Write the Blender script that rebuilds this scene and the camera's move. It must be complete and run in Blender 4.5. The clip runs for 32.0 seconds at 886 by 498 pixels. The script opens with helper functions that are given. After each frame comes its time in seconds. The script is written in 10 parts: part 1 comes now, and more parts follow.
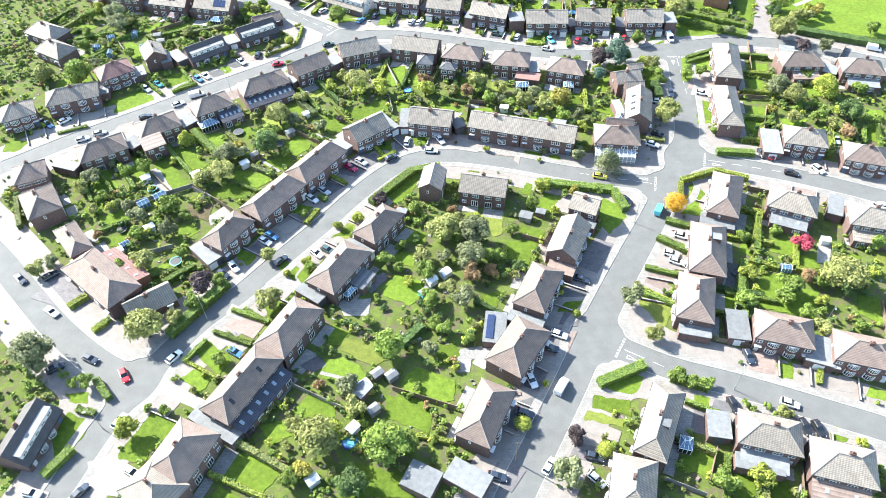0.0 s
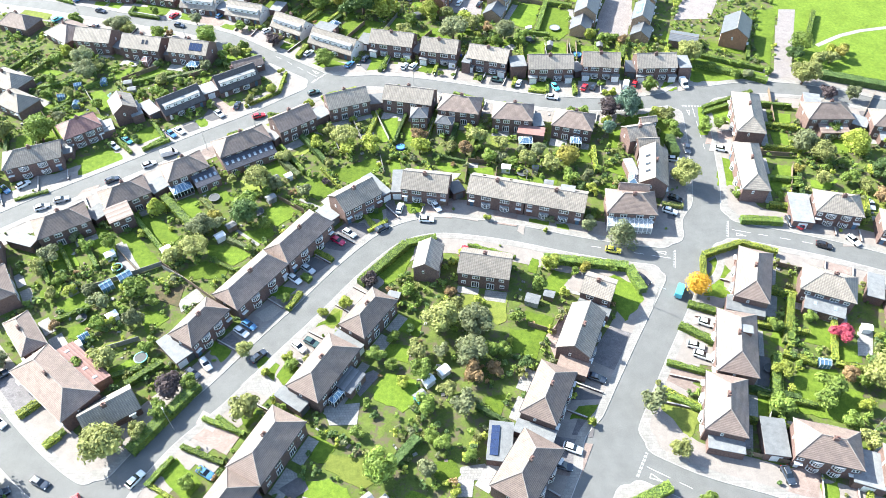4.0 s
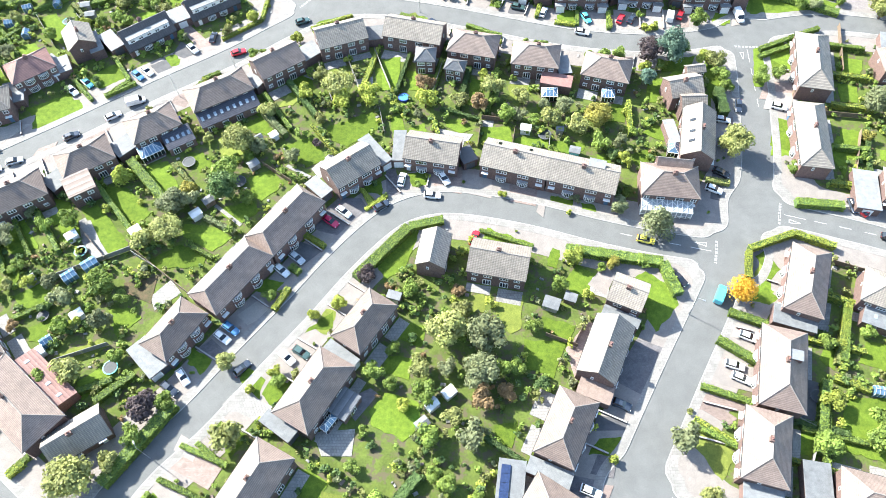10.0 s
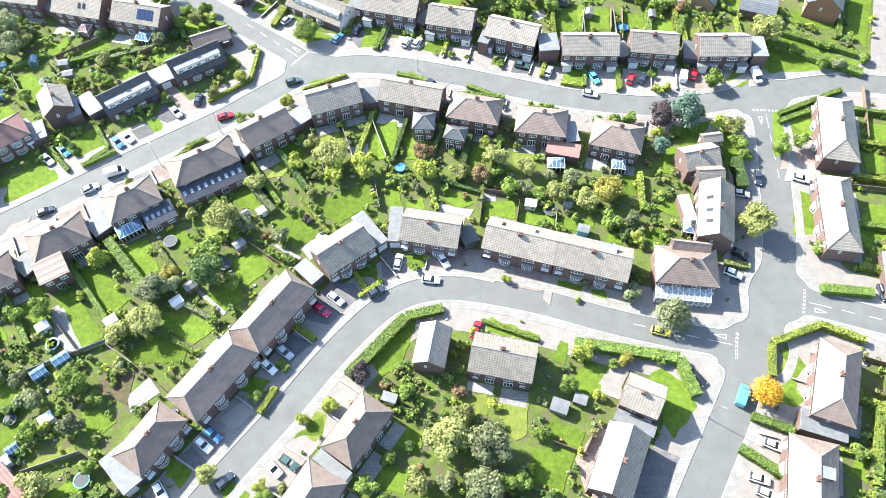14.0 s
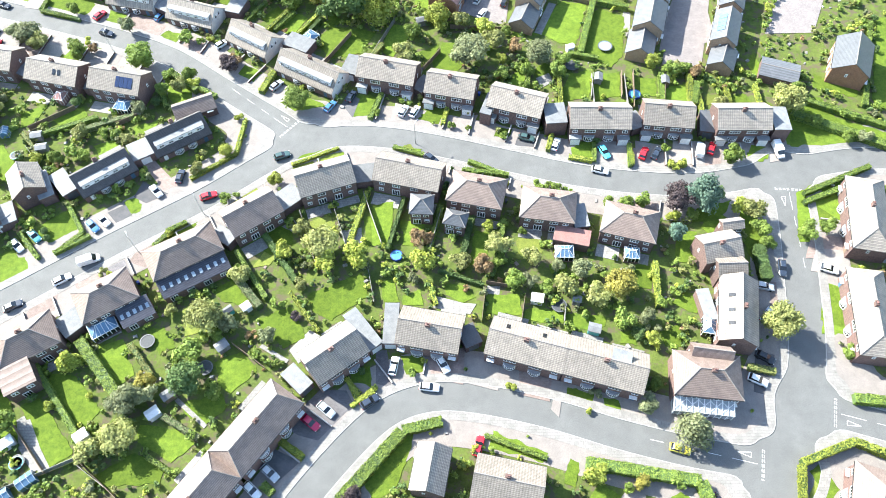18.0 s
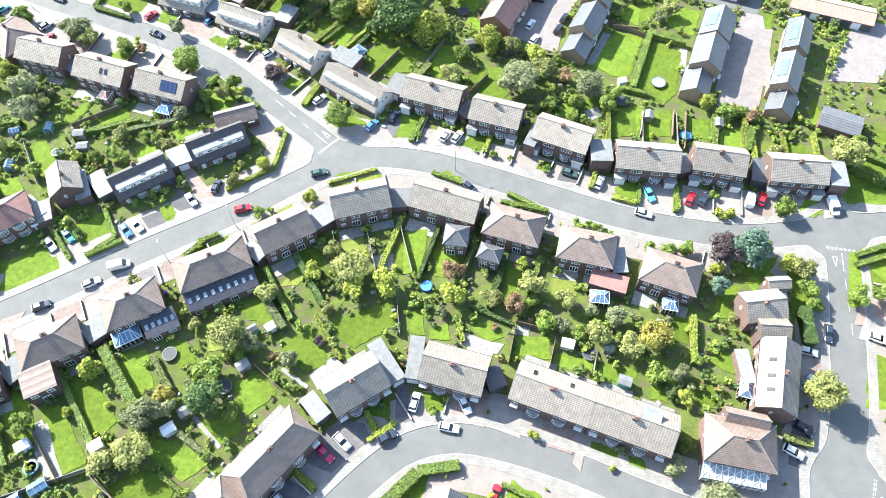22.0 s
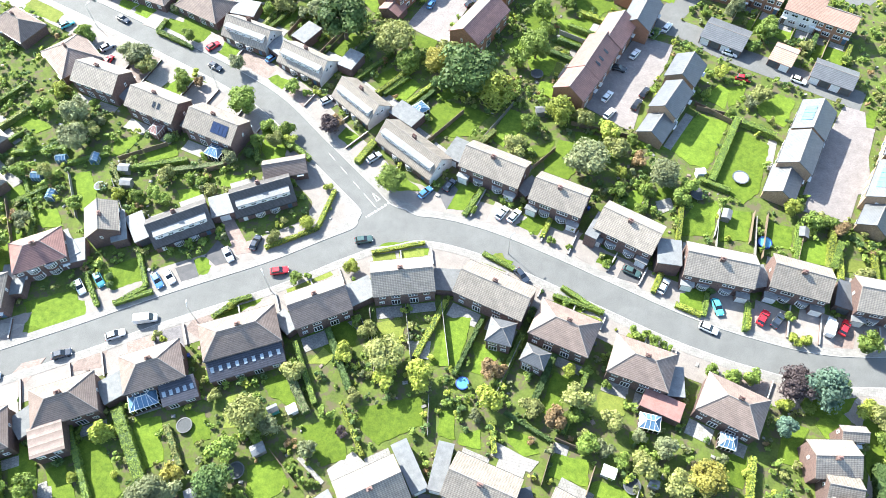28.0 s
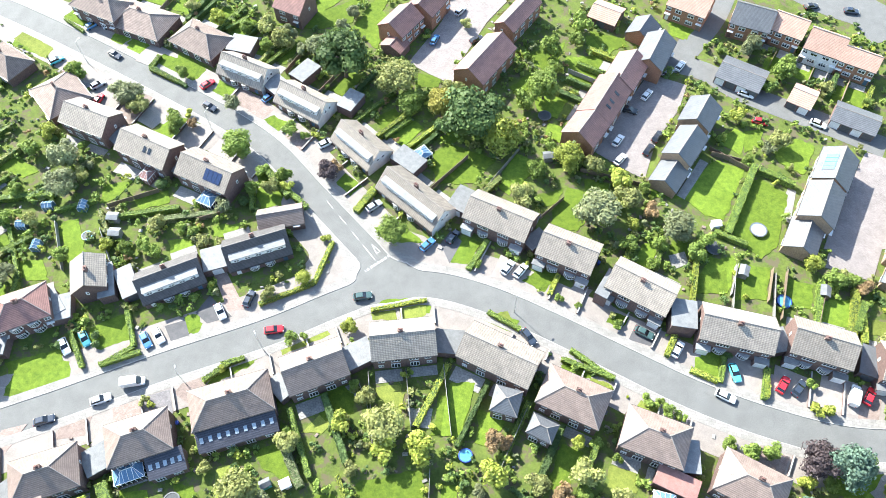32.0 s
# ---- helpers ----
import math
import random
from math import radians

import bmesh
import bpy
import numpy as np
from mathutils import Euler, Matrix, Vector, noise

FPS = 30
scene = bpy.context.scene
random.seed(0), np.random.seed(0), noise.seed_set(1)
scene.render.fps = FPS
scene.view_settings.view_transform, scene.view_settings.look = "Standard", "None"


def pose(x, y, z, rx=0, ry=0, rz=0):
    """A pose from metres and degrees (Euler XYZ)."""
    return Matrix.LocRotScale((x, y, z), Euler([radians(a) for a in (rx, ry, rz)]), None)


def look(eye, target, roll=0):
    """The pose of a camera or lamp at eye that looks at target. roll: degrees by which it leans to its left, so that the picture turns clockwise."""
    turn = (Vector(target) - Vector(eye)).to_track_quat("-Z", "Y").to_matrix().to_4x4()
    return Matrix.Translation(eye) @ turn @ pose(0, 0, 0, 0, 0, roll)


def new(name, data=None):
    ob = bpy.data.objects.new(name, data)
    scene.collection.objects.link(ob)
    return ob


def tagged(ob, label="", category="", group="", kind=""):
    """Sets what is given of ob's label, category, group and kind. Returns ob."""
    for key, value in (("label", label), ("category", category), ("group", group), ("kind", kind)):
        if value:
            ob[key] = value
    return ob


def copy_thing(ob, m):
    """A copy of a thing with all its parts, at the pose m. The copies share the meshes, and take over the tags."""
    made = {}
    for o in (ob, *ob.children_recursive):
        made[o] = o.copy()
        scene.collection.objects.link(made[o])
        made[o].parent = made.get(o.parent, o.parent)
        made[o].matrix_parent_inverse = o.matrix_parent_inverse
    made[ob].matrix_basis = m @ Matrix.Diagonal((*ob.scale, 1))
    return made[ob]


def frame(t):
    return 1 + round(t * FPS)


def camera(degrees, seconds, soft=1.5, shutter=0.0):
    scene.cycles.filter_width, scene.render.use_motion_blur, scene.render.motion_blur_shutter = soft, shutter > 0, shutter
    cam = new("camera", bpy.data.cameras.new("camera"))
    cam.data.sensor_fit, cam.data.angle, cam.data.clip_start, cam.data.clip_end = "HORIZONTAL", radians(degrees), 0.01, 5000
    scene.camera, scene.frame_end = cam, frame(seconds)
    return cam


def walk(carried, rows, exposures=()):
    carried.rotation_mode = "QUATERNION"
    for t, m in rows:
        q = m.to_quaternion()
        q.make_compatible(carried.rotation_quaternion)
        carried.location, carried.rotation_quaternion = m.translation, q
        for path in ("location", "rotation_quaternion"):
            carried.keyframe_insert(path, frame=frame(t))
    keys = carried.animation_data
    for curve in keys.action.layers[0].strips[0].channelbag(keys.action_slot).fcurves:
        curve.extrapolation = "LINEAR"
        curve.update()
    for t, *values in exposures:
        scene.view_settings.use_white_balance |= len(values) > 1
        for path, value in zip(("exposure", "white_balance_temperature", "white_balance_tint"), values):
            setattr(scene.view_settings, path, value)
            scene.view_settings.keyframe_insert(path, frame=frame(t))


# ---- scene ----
cam = camera(63.7, 32.0, soft=0.85)
METRES, EYE, TILT, LEAN, TURN = 162.0, 138.5, -47.55, 0.81, 0.0
ROWS = [
    (0.0, 0.0, 0.0, 0.0, 0.0, 0.0, -0.0),
    (0.5, -0.0002, 0.0151, 0.0167, 0.02, -0.0, -0.02),
    (1.0, -0.0003, 0.0307, 0.0341, -0.38, -0.04, 0.46),
    (1.5, -0.0009, 0.0457, 0.05, -0.38, -0.01, 0.44),
    (2.0, -0.0017, 0.061, 0.0674, -0.4, -0.05, 0.43),
    (2.5, -0.002, 0.0761, 0.0837, -0.41, -0.04, 0.4),
    (3.0, -0.0013, 0.0916, 0.1012, -0.36, -0.08, 0.39),
    (3.5, -0.0018, 0.1068, 0.1178, -0.36, -0.08, 0.37),
    (5.5, -0.0026, 0.1678, 0.1823, -0.37, -0.17, 0.31),
    (5.6, -0.0027, 0.1708, 0.1855, -0.354, -1.1, 0.294),
    (5.7, -0.0028, 0.1739, 0.1888, -0.338, -2.6, 0.278),
    (5.8, -0.0028, 0.1769, 0.192, -0.322, -4.85, 0.262),
    (5.9, -0.0029, 0.18, 0.1953, -0.306, -7.3, 0.246),
    (6.0, -0.003, 0.183, 0.1985, -0.29, -9.39, 0.23),
    (6.1, -0.0028, 0.1861, 0.2026, -0.282, -10.55, 0.228),
    (6.2, -0.0026, 0.1893, 0.2067, -0.274, -11.15, 0.226),
    (6.3, -0.0025, 0.1924, 0.2107, -0.266, -11.4, 0.224),
    (6.5, -0.0021, 0.1987, 0.2189, -0.25, -11.5, 0.22),
    (7.0, -0.0024, 0.2126, 0.2346, -0.19, -11.49, 0.11),
    (7.5, -0.0022, 0.2263, 0.2503, 0.09, -11.53, -0.2),
    (8.0, -0.0019, 0.2388, 0.2639, 0.23, -11.51, -0.35),
    (8.5, -0.0013, 0.2507, 0.2774, 0.36, -11.53, -0.47),
    (9.0, -0.0013, 0.2623, 0.291, 0.35, -11.57, -0.46),
    (9.5, -0.0017, 0.2731, 0.3024, 0.32, -11.54, -0.45),
    (10.0, -0.0012, 0.2839, 0.3145, 0.34, -11.56, -0.44),
    (10.5, -0.0017, 0.2949, 0.3264, 0.32, -11.56, -0.45),
    (11.0, -0.0019, 0.3059, 0.3383, 0.31, -11.52, -0.43),
    (11.5, -0.0017, 0.3175, 0.3516, 0.33, -11.55, -0.42),
    (12.0, -0.0013, 0.329, 0.3647, 0.35, -11.55, -0.42),
    (12.5, -0.0017, 0.3407, 0.3779, 0.33, -11.57, -0.41),
    (13.0, -0.0009, 0.3528, 0.3908, 0.37, -11.55, -0.39),
    (13.5, -0.0011, 0.3651, 0.4043, 0.36, -11.54, -0.39),
    (14.0, -0.0015, 0.3778, 0.4184, 0.34, -11.56, -0.4),
    (14.5, -0.0014, 0.3908, 0.4327, 0.35, -11.58, -0.4),
    (16.5, -0.0009, 0.4461, 0.4939, 0.39, -11.63, -0.41),
    (17.0, -0.0009, 0.459, 0.5085, 0.4, -11.62, -0.4),
    (17.5, -0.002, 0.4702, 0.5204, 0.33, -11.54, -0.37),
    (18.0, -0.0017, 0.4797, 0.5314, 0.35, -11.55, -0.34),
    (18.5, -0.0021, 0.4873, 0.5403, 0.36, -11.58, -0.33),
    (19.0, -0.0026, 0.4931, 0.5469, 0.88, -11.57, -0.93),
    (19.5, -0.003, 0.4975, 0.5518, 1.66, -11.56, -1.81),
    (20.0, -0.0035, 0.5011, 0.5564, 2.23, -11.61, -2.46),
    (20.5, -0.0039, 0.5041, 0.5603, 2.85, -11.65, -3.19),
    (21.0, -0.0042, 0.507, 0.564, 3.18, -11.69, -3.57),
    (21.5, -0.0043, 0.5097, 0.5675, 3.35, -11.71, -3.77),
    (22.0, -0.005, 0.513, 0.5711, 3.81, -11.73, -4.34),
    (22.5, -0.0052, 0.5166, 0.5757, 4.34, -11.79, -4.92),
    (23.0, -0.0063, 0.5214, 0.5812, 4.84, -11.85, -5.49),
    (23.5, -0.0075, 0.5271, 0.5879, 5.36, -11.92, -6.09),
    (24.0, -0.0084, 0.5338, 0.5952, 5.86, -11.95, -6.63),
    (24.5, -0.0103, 0.5412, 0.6034, 6.85, -12.08, -7.78),
    (25.0, -0.0119, 0.5494, 0.6122, 7.28, -12.16, -8.25),
    (25.5, -0.0138, 0.5582, 0.6218, 7.35, -12.2, -8.31),
    (27.5, -0.0237, 0.5969, 0.6634, 8.32, -12.39, -9.37),
    (28.0, -0.0265, 0.6061, 0.6736, 8.9, -12.48, -10.0),
    (28.5, -0.0291, 0.6149, 0.6838, 8.91, -12.5, -9.97),
    (29.0, -0.0318, 0.6236, 0.6931, 8.99, -12.5, -10.07),
    (29.5, -0.0348, 0.6313, 0.7023, 9.28, -12.57, -10.38),
    (30.0, -0.0376, 0.6392, 0.7109, 9.26, -12.59, -10.35),
    (30.5, -0.0403, 0.6469, 0.7187, 9.26, -12.62, -10.31),
    (31.0, -0.0429, 0.6543, 0.7261, 9.24, -12.62, -10.28),
    (31.5, -0.0455, 0.6611, 0.7326, 9.21, -12.56, -10.25),
    (32.0, -0.0475, 0.667, 0.7379, 9.19, -12.54, -10.2),
]
walk(cam, [(t, pose(0, 0, EYE, TILT, LEAN, TURN) @ pose(METRES * x, METRES * y, METRES * z, 90 + pitch, roll, yaw)) for t, x, y, z, yaw, pitch, roll in ROWS],
     exposures=[(0.0, 1.96, 6300, 5), (32.0, 1.96, 6300, 5)])

# ---- sky and sun ----
SUN_AZ, SUN_EL = math.atan2(0.53, -0.85), radians(37)
to_sun = Vector((math.cos(SUN_AZ) * math.cos(SUN_EL), math.sin(SUN_AZ) * math.cos(SUN_EL), math.sin(SUN_EL)))
world = bpy.data.worlds.new("sky")
scene.world = world
world.use_nodes = True
_bg = world.node_tree.nodes["Background"]
_sky = world.node_tree.nodes.new("ShaderNodeTexSky")
_sky.sky_type, _sky.sun_disc = "NISHITA", False
_sky.sun_elevation, _sky.sun_rotation = SUN_EL, math.pi / 2 - SUN_AZ
world.node_tree.links.new(_sky.outputs[0], _bg.inputs[0])
_bg.inputs[1].default_value = 0.135
sun = new("sun", bpy.data.lights.new("sun", "SUN"))
sun.data.energy, sun.data.angle, sun.data.color = 4.85, radians(0.6), (1.0, 0.95, 0.87)
sun.matrix_world = look(to_sun * 300, (0, 0, 0))

# ---- materials ----
def mat(name, c1, c2=None, scale=1.0, rough=0.8, metal=0.0, bump=0.0, bump_scale=8.0, vary=0.0, rows=0.0, blotch=0.0, island=0.0, spec=0.5, joint=None, ribs=0.0, mottle=None):
    """A worn surface: two tones mixed by noise at two scales, fine relief, optional courses that follow height, and a tint per object."""
    m = bpy.data.materials.new(name)
    m.use_nodes = True
    nt = m.node_tree
    n, l = nt.nodes, nt.links
    b = n["Principled BSDF"]
    b.inputs["Roughness"].default_value, b.inputs["Metallic"].default_value = rough, metal
    b.inputs["Specular IOR Level"].default_value = spec
    c2 = c2 or tuple(v * 0.7 for v in c1)
    tc = n.new("ShaderNodeTexCoord")
    big = n.new("ShaderNodeTexNoise")
    big.inputs["Scale"].default_value, big.inputs["Detail"].default_value = scale, 6
    big.inputs["Roughness"].default_value = 0.65
    l.new(tc.outputs["Object"], big.inputs["Vector"])
    ramp = n.new("ShaderNodeMapRange")
    ramp.inputs[1].default_value, ramp.inputs[2].default_value = 0.32, 0.68
    l.new(big.outputs[0], ramp.inputs[0])
    mix = n.new("ShaderNodeMix")
    mix.data_type = "RGBA"
    mix.inputs[6].default_value, mix.inputs[7].default_value = (*c2, 1), (*c1, 1)
    l.new(ramp.outputs[0], mix.inputs[0])
    col = mix.outputs[2]
    height = None

    def value_mul(col, fac_out, lo, hi):
        mr = n.new("ShaderNodeMapRange")
        mr.inputs[3].default_value, mr.inputs[4].default_value = lo, hi
        l.new(fac_out, mr.inputs[0])
        mm = n.new("ShaderNodeMix")
        mm.data_type, mm.blend_type = "RGBA", "MULTIPLY"
        mm.inputs[0].default_value = 1
        l.new(col, mm.inputs[6])
        l.new(mr.outputs[0], mm.inputs[7])
        return mm.outputs[2]

    fine = n.new("ShaderNodeTexNoise")
    fine.inputs["Scale"].default_value, fine.inputs["Detail"].default_value = bump_scale, 4
    l.new(tc.outputs["Object"], fine.inputs["Vector"])
    col = value_mul(col, fine.outputs[0], 0.58, 1.42)
    height = fine.outputs[0]
    if blotch:
        st = n.new("ShaderNodeTexNoise")
        st.inputs["Scale"].default_value, st.inputs["Detail"].default_value = 0.16, 3
        l.new(tc.outputs["Object"], st.inputs["Vector"])
        col = value_mul(col, st.outputs[0], 1 - blotch, 1 + blotch)
    if rows:
        sx = n.new("ShaderNodeSeparateXYZ")
        l.new(tc.outputs["Object"], sx.inputs[0])
        mu = n.new("ShaderNodeMath")
        mu.operation = "MULTIPLY"
        mu.inputs[1].default_value = rows
        l.new(sx.outputs[2], mu.inputs[0])
        fr = n.new("ShaderNodeMath")
        fr.operation = "FRACT"
        l.new(mu.outputs[0], fr.inputs[0])
        col = value_mul(col, fr.outputs[0], 1.28, 0.66)
        ad = n.new("ShaderNodeMath")
        ad.operation = "ADD"
        l.new(fr.outputs[0], ad.inputs[0])
        l.new(fine.outputs[0], ad.inputs[1])
        height = ad.outputs[0]
    if ribs:
        sr = n.new("ShaderNodeSeparateXYZ")
        l.new(tc.outputs["Object"], sr.inputs[0])
        mr = n.new("ShaderNodeMath")
        mr.operation = "MULTIPLY"
        mr.inputs[1].default_value = ribs
        l.new(sr.outputs[0], mr.inputs[0])
        fx = n.new("ShaderNodeMath")
        fx.operation = "PINGPONG"
        fx.inputs[1].default_value = 0.5
        l.new(mr.outputs[0], fx.inputs[0])
        db = n.new("ShaderNodeMath")
        db.operation = "MULTIPLY"
        db.inputs[1].default_value = 2.0
        l.new(fx.outputs[0], db.inputs[0])
        col = value_mul(col, db.outputs[0], 0.8, 1.16)
    if mottle:
        mo = n.new("ShaderNodeTexNoise")
        mo.inputs["Scale"].default_value, mo.inputs["Detail"].default_value, mo.inputs["Roughness"].default_value = 0.42, 5, 0.7
        l.new(tc.outputs["Object"], mo.inputs["Vector"])
        th = n.new("ShaderNodeMapRange")
        th.inputs[1].default_value, th.inputs[2].default_value = 0.5, 0.58
        l.new(mo.outputs[0], th.inputs[0])
        mx = n.new("ShaderNodeMix")
        mx.data_type = "RGBA"
        mx.inputs[7].default_value = (*mottle, 1)
        l.new(th.outputs[0], mx.inputs[0])
        l.new(col, mx.inputs[6])
        col = mx.outputs[2]
    if joint:
        br = n.new("ShaderNodeTexBrick")
        br.inputs["Scale"].default_value = 1.0
        br.inputs["Brick Width"].default_value, br.inputs["Row Height"].default_value, br.inputs["Mortar Size"].default_value = joint
        br.inputs["Color1"].default_value, br.inputs["Color2"].default_value, br.inputs["Mortar"].default_value = (1, 1, 1, 1), (0.8, 0.8, 0.8, 1), (0.55, 0.55, 0.55, 1)
        l.new(tc.outputs["Object"], br.inputs["Vector"])
        mm = n.new("ShaderNodeMix")
        mm.data_type, mm.blend_type = "RGBA", "MULTIPLY"
        mm.inputs[0].default_value = 1
        l.new(col, mm.inputs[6])
        l.new(br.outputs["Color"], mm.inputs[7])
        col = mm.outputs[2]
    if vary or island:
        if island:
            src = n.new("ShaderNodeNewGeometry").outputs["Random Per Island"]
        else:
            src = n.new("ShaderNodeObjectInfo").outputs["Random"]
        v = vary or island
        col = value_mul(col, src, 1 - v, 1 + v)
        if island and vary:
            col = value_mul(col, n.new("ShaderNodeObjectInfo").outputs["Random"], 1 - island, 1 + island)
    l.new(col, b.inputs["Base Color"])
    if bump:
        bp = n.new("ShaderNodeBump")
        bp.inputs["Strength"].default_value, bp.inputs["Distance"].default_value = bump, 0.06
        l.new(height, bp.inputs["Height"])
        l.new(bp.outputs[0], b.inputs["Normal"])
    return m


def leafy(name, c1, c2):
    """Leaves: two greens by island and by noise, some light coming through."""
    m = mat(name, c1, c2, scale=0.9, rough=0.6, bump_scale=2.4, vary=0.2, island=0.2, spec=0.2)
    b = m.node_tree.nodes["Principled BSDF"]
    b.inputs["Subsurface Weight"].default_value = 0.0
    out = m.node_tree.nodes["Material Output"]
    tr = m.node_tree.nodes.new("ShaderNodeBsdfTranslucent")
    ad = m.node_tree.nodes.new("ShaderNodeMixShader")
    ad.inputs[0].default_value = 0.3
    l = m.node_tree.links
    l.new(b.inputs["Base Color"].links[0].from_socket, tr.inputs[0])
    l.new(b.outputs[0], ad.inputs[1])
    l.new(tr.outputs[0], ad.inputs[2])
    l.new(ad.outputs[0], out.inputs[0])
    return m


ASPHALT = mat("asphalt", (0.129, 0.129, 0.126), (0.104, 0.105, 0.102), 0.35, 0.85, bump=0.2, bump_scale=6, blotch=0.18)
ASPHALT_OLD = mat("old_asphalt", (0.083, 0.083, 0.087), (0.050, 0.050, 0.054), 0.6, 0.85, bump=0.3, bump_scale=8, blotch=0.2)
PAVE = mat("paving_slabs", (0.265, 0.25, 0.232), (0.2, 0.19, 0.176), 0.5, 0.85, bump=0.2, bump_scale=9, blotch=0.15, joint=(0.9, 0.6, 0.02))
KERB = mat("kerb_concrete", (0.351, 0.343, 0.328), (0.265, 0.257, 0.242), 1.2, 0.85, bump=0.2)
GRASSY = mat("garden_ground", (0.112, 0.146, 0.032), (0.068, 0.092, 0.025), 0.35, 0.95, bump=0.6, bump_scale=2.2, blotch=0.3, spec=0.1, mottle=(0.1, 0.088, 0.055))
LAWN = mat("mown_lawn", (0.124, 0.176, 0.022), (0.07, 0.112, 0.016), 0.9, 0.9, bump=0.7, bump_scale=5, vary=0.24, blotch=0.3, spec=0.1)
LAWN_DRY = mat("dry_lawn", (0.17, 0.194, 0.042), (0.11, 0.135, 0.03), 0.8, 0.9, bump=0.7, bump_scale=5, vary=0.2, blotch=0.22, spec=0.1)
SOIL = mat("planting_bed", (0.13, 0.09, 0.055), (0.06, 0.065, 0.03), 0.9, 0.95, bump=0.6, bump_scale=5, vary=0.2, spec=0.2)
FLAGS = mat("pale_flagstones", (0.296, 0.285, 0.265), (0.218, 0.207, 0.195), 0.6, 0.8, bump=0.25, bump_scale=7, vary=0.14, joint=(0.6, 0.6, 0.03))
CONCRETE = mat("drive_concrete", (0.246, 0.218, 0.198), (0.19, 0.168, 0.154), 0.5, 0.85, bump=0.2, bump_scale=7, vary=0.12, blotch=0.1)
BLOCKPAVE = mat("red_block_paving", (0.27, 0.208, 0.182), (0.19, 0.142, 0.124), 0.7, 0.85, bump=0.3, bump_scale=9, vary=0.16, joint=(0.42, 0.22, 0.012))
GREYBLOCK = mat("grey_block_paving", (0.166, 0.154, 0.158), (0.108, 0.100, 0.104), 0.7, 0.85, bump=0.3, bump_scale=9, vary=0.16, joint=(0.42, 0.22, 0.012))
PINKPAVE = mat("estate_block_paving", (0.262, 0.232, 0.222), (0.2, 0.175, 0.168), 0.4, 0.85, bump=0.25, bump_scale=9, vary=0.06, blotch=0.08, joint=(0.42, 0.22, 0.012))
TARMAC_DRIVE = mat("tarmac_drive", (0.108, 0.104, 0.108), (0.071, 0.071, 0.075), 0.7, 0.88, bump=0.3, vary=0.2)
GRAVEL = mat("gravel", (0.299, 0.274, 0.241), (0.166, 0.149, 0.133), 6.0, 0.9, bump=0.6, bump_scale=20, vary=0.15)
PAINT = mat("road_paint", (0.622, 0.622, 0.606), (0.415, 0.415, 0.407), 3.0, 0.7)
BRICK = mat("dark_brick", (0.17, 0.106, 0.09), (0.108, 0.07, 0.063), 2.0, 0.9, bump=0.3, bump_scale=14, vary=0.2, rows=13.3)
BRICK_ORANGE = mat("orange_brick", (0.299, 0.158, 0.095), (0.224, 0.108, 0.066), 2.0, 0.9, bump=0.3, bump_scale=14, vary=0.1, rows=13.3)
BRICK_BUFF = mat("buff_brick", (0.332, 0.237, 0.158), (0.249, 0.166, 0.112), 2.0, 0.9, bump=0.3, bump_scale=14, vary=0.1, rows=13.3)
RENDER = mat("white_render", (0.612, 0.603, 0.578), (0.493, 0.484, 0.459), 0.7, 0.8, bump=0.2, bump_scale=12, vary=0.06)
TILE_HANG = mat("hung_tiles", (0.166, 0.083, 0.066), (0.108, 0.058, 0.046), 1.5, 0.85, bump=0.4, rows=7)
ROOF_GREY = mat("grey_concrete_tiles", (0.285, 0.246, 0.205), (0.188, 0.163, 0.138), 0.8, 0.75, bump=0.5, bump_scale=7, vary=0.16, rows=5.2, blotch=0.15, ribs=1.9)
ROOF_BROWN = mat("brown_clay_tiles", (0.226, 0.17, 0.142), (0.152, 0.112, 0.095), 0.8, 0.7, bump=0.5, bump_scale=7, vary=0.16, rows=5.2, blotch=0.15)
ROOF_DARK = mat("dark_roof_tiles", (0.091, 0.083, 0.083), (0.058, 0.054, 0.054), 0.8, 0.8, bump=0.4, bump_scale=7, vary=0.1, rows=5.2, blotch=0.1)
ROOF_RED = mat("red_clay_tiles", (0.262, 0.138, 0.118), (0.182, 0.094, 0.082), 0.8, 0.7, bump=0.45, bump_scale=7, vary=0.14, rows=5.2, blotch=0.1)
ROOF_PANTILE = mat("orange_pantiles", (0.385, 0.25, 0.195), (0.31, 0.195, 0.148), 0.8, 0.8, bump=0.45, bump_scale=7, vary=0.1, rows=5.2)
ROOF_SLATE = mat("blue_grey_slates", (0.112, 0.116, 0.124), (0.079, 0.083, 0.091), 0.8, 0.42, bump=0.35, bump_scale=6, vary=0.14, rows=6.0)
SLATE_DARK = mat("dark_blue_slates", (0.062, 0.065, 0.085), (0.042, 0.044, 0.06), 0.8, 0.62, bump=0.35, bump_scale=6, vary=0.1, rows=6.0, spec=0.3)
RIDGE = mat("ridge_tiles", (0.274, 0.241, 0.216), (0.166, 0.149, 0.137), 2.0, 0.8, bump=0.3)
FELT = mat("roofing_felt", (0.195, 0.203, 0.207), (0.129, 0.133, 0.139), 0.7, 0.75, bump=0.25, vary=0.25, blotch=0.2)
LEAD = mat("lead_flashing", (0.3, 0.31, 0.33), (0.22, 0.23, 0.24), 1.0, 0.5, metal=0.3)
UPVC = mat("white_upvc", (0.702, 0.702, 0.693), (0.630, 0.630, 0.621), 1.0, 0.35)
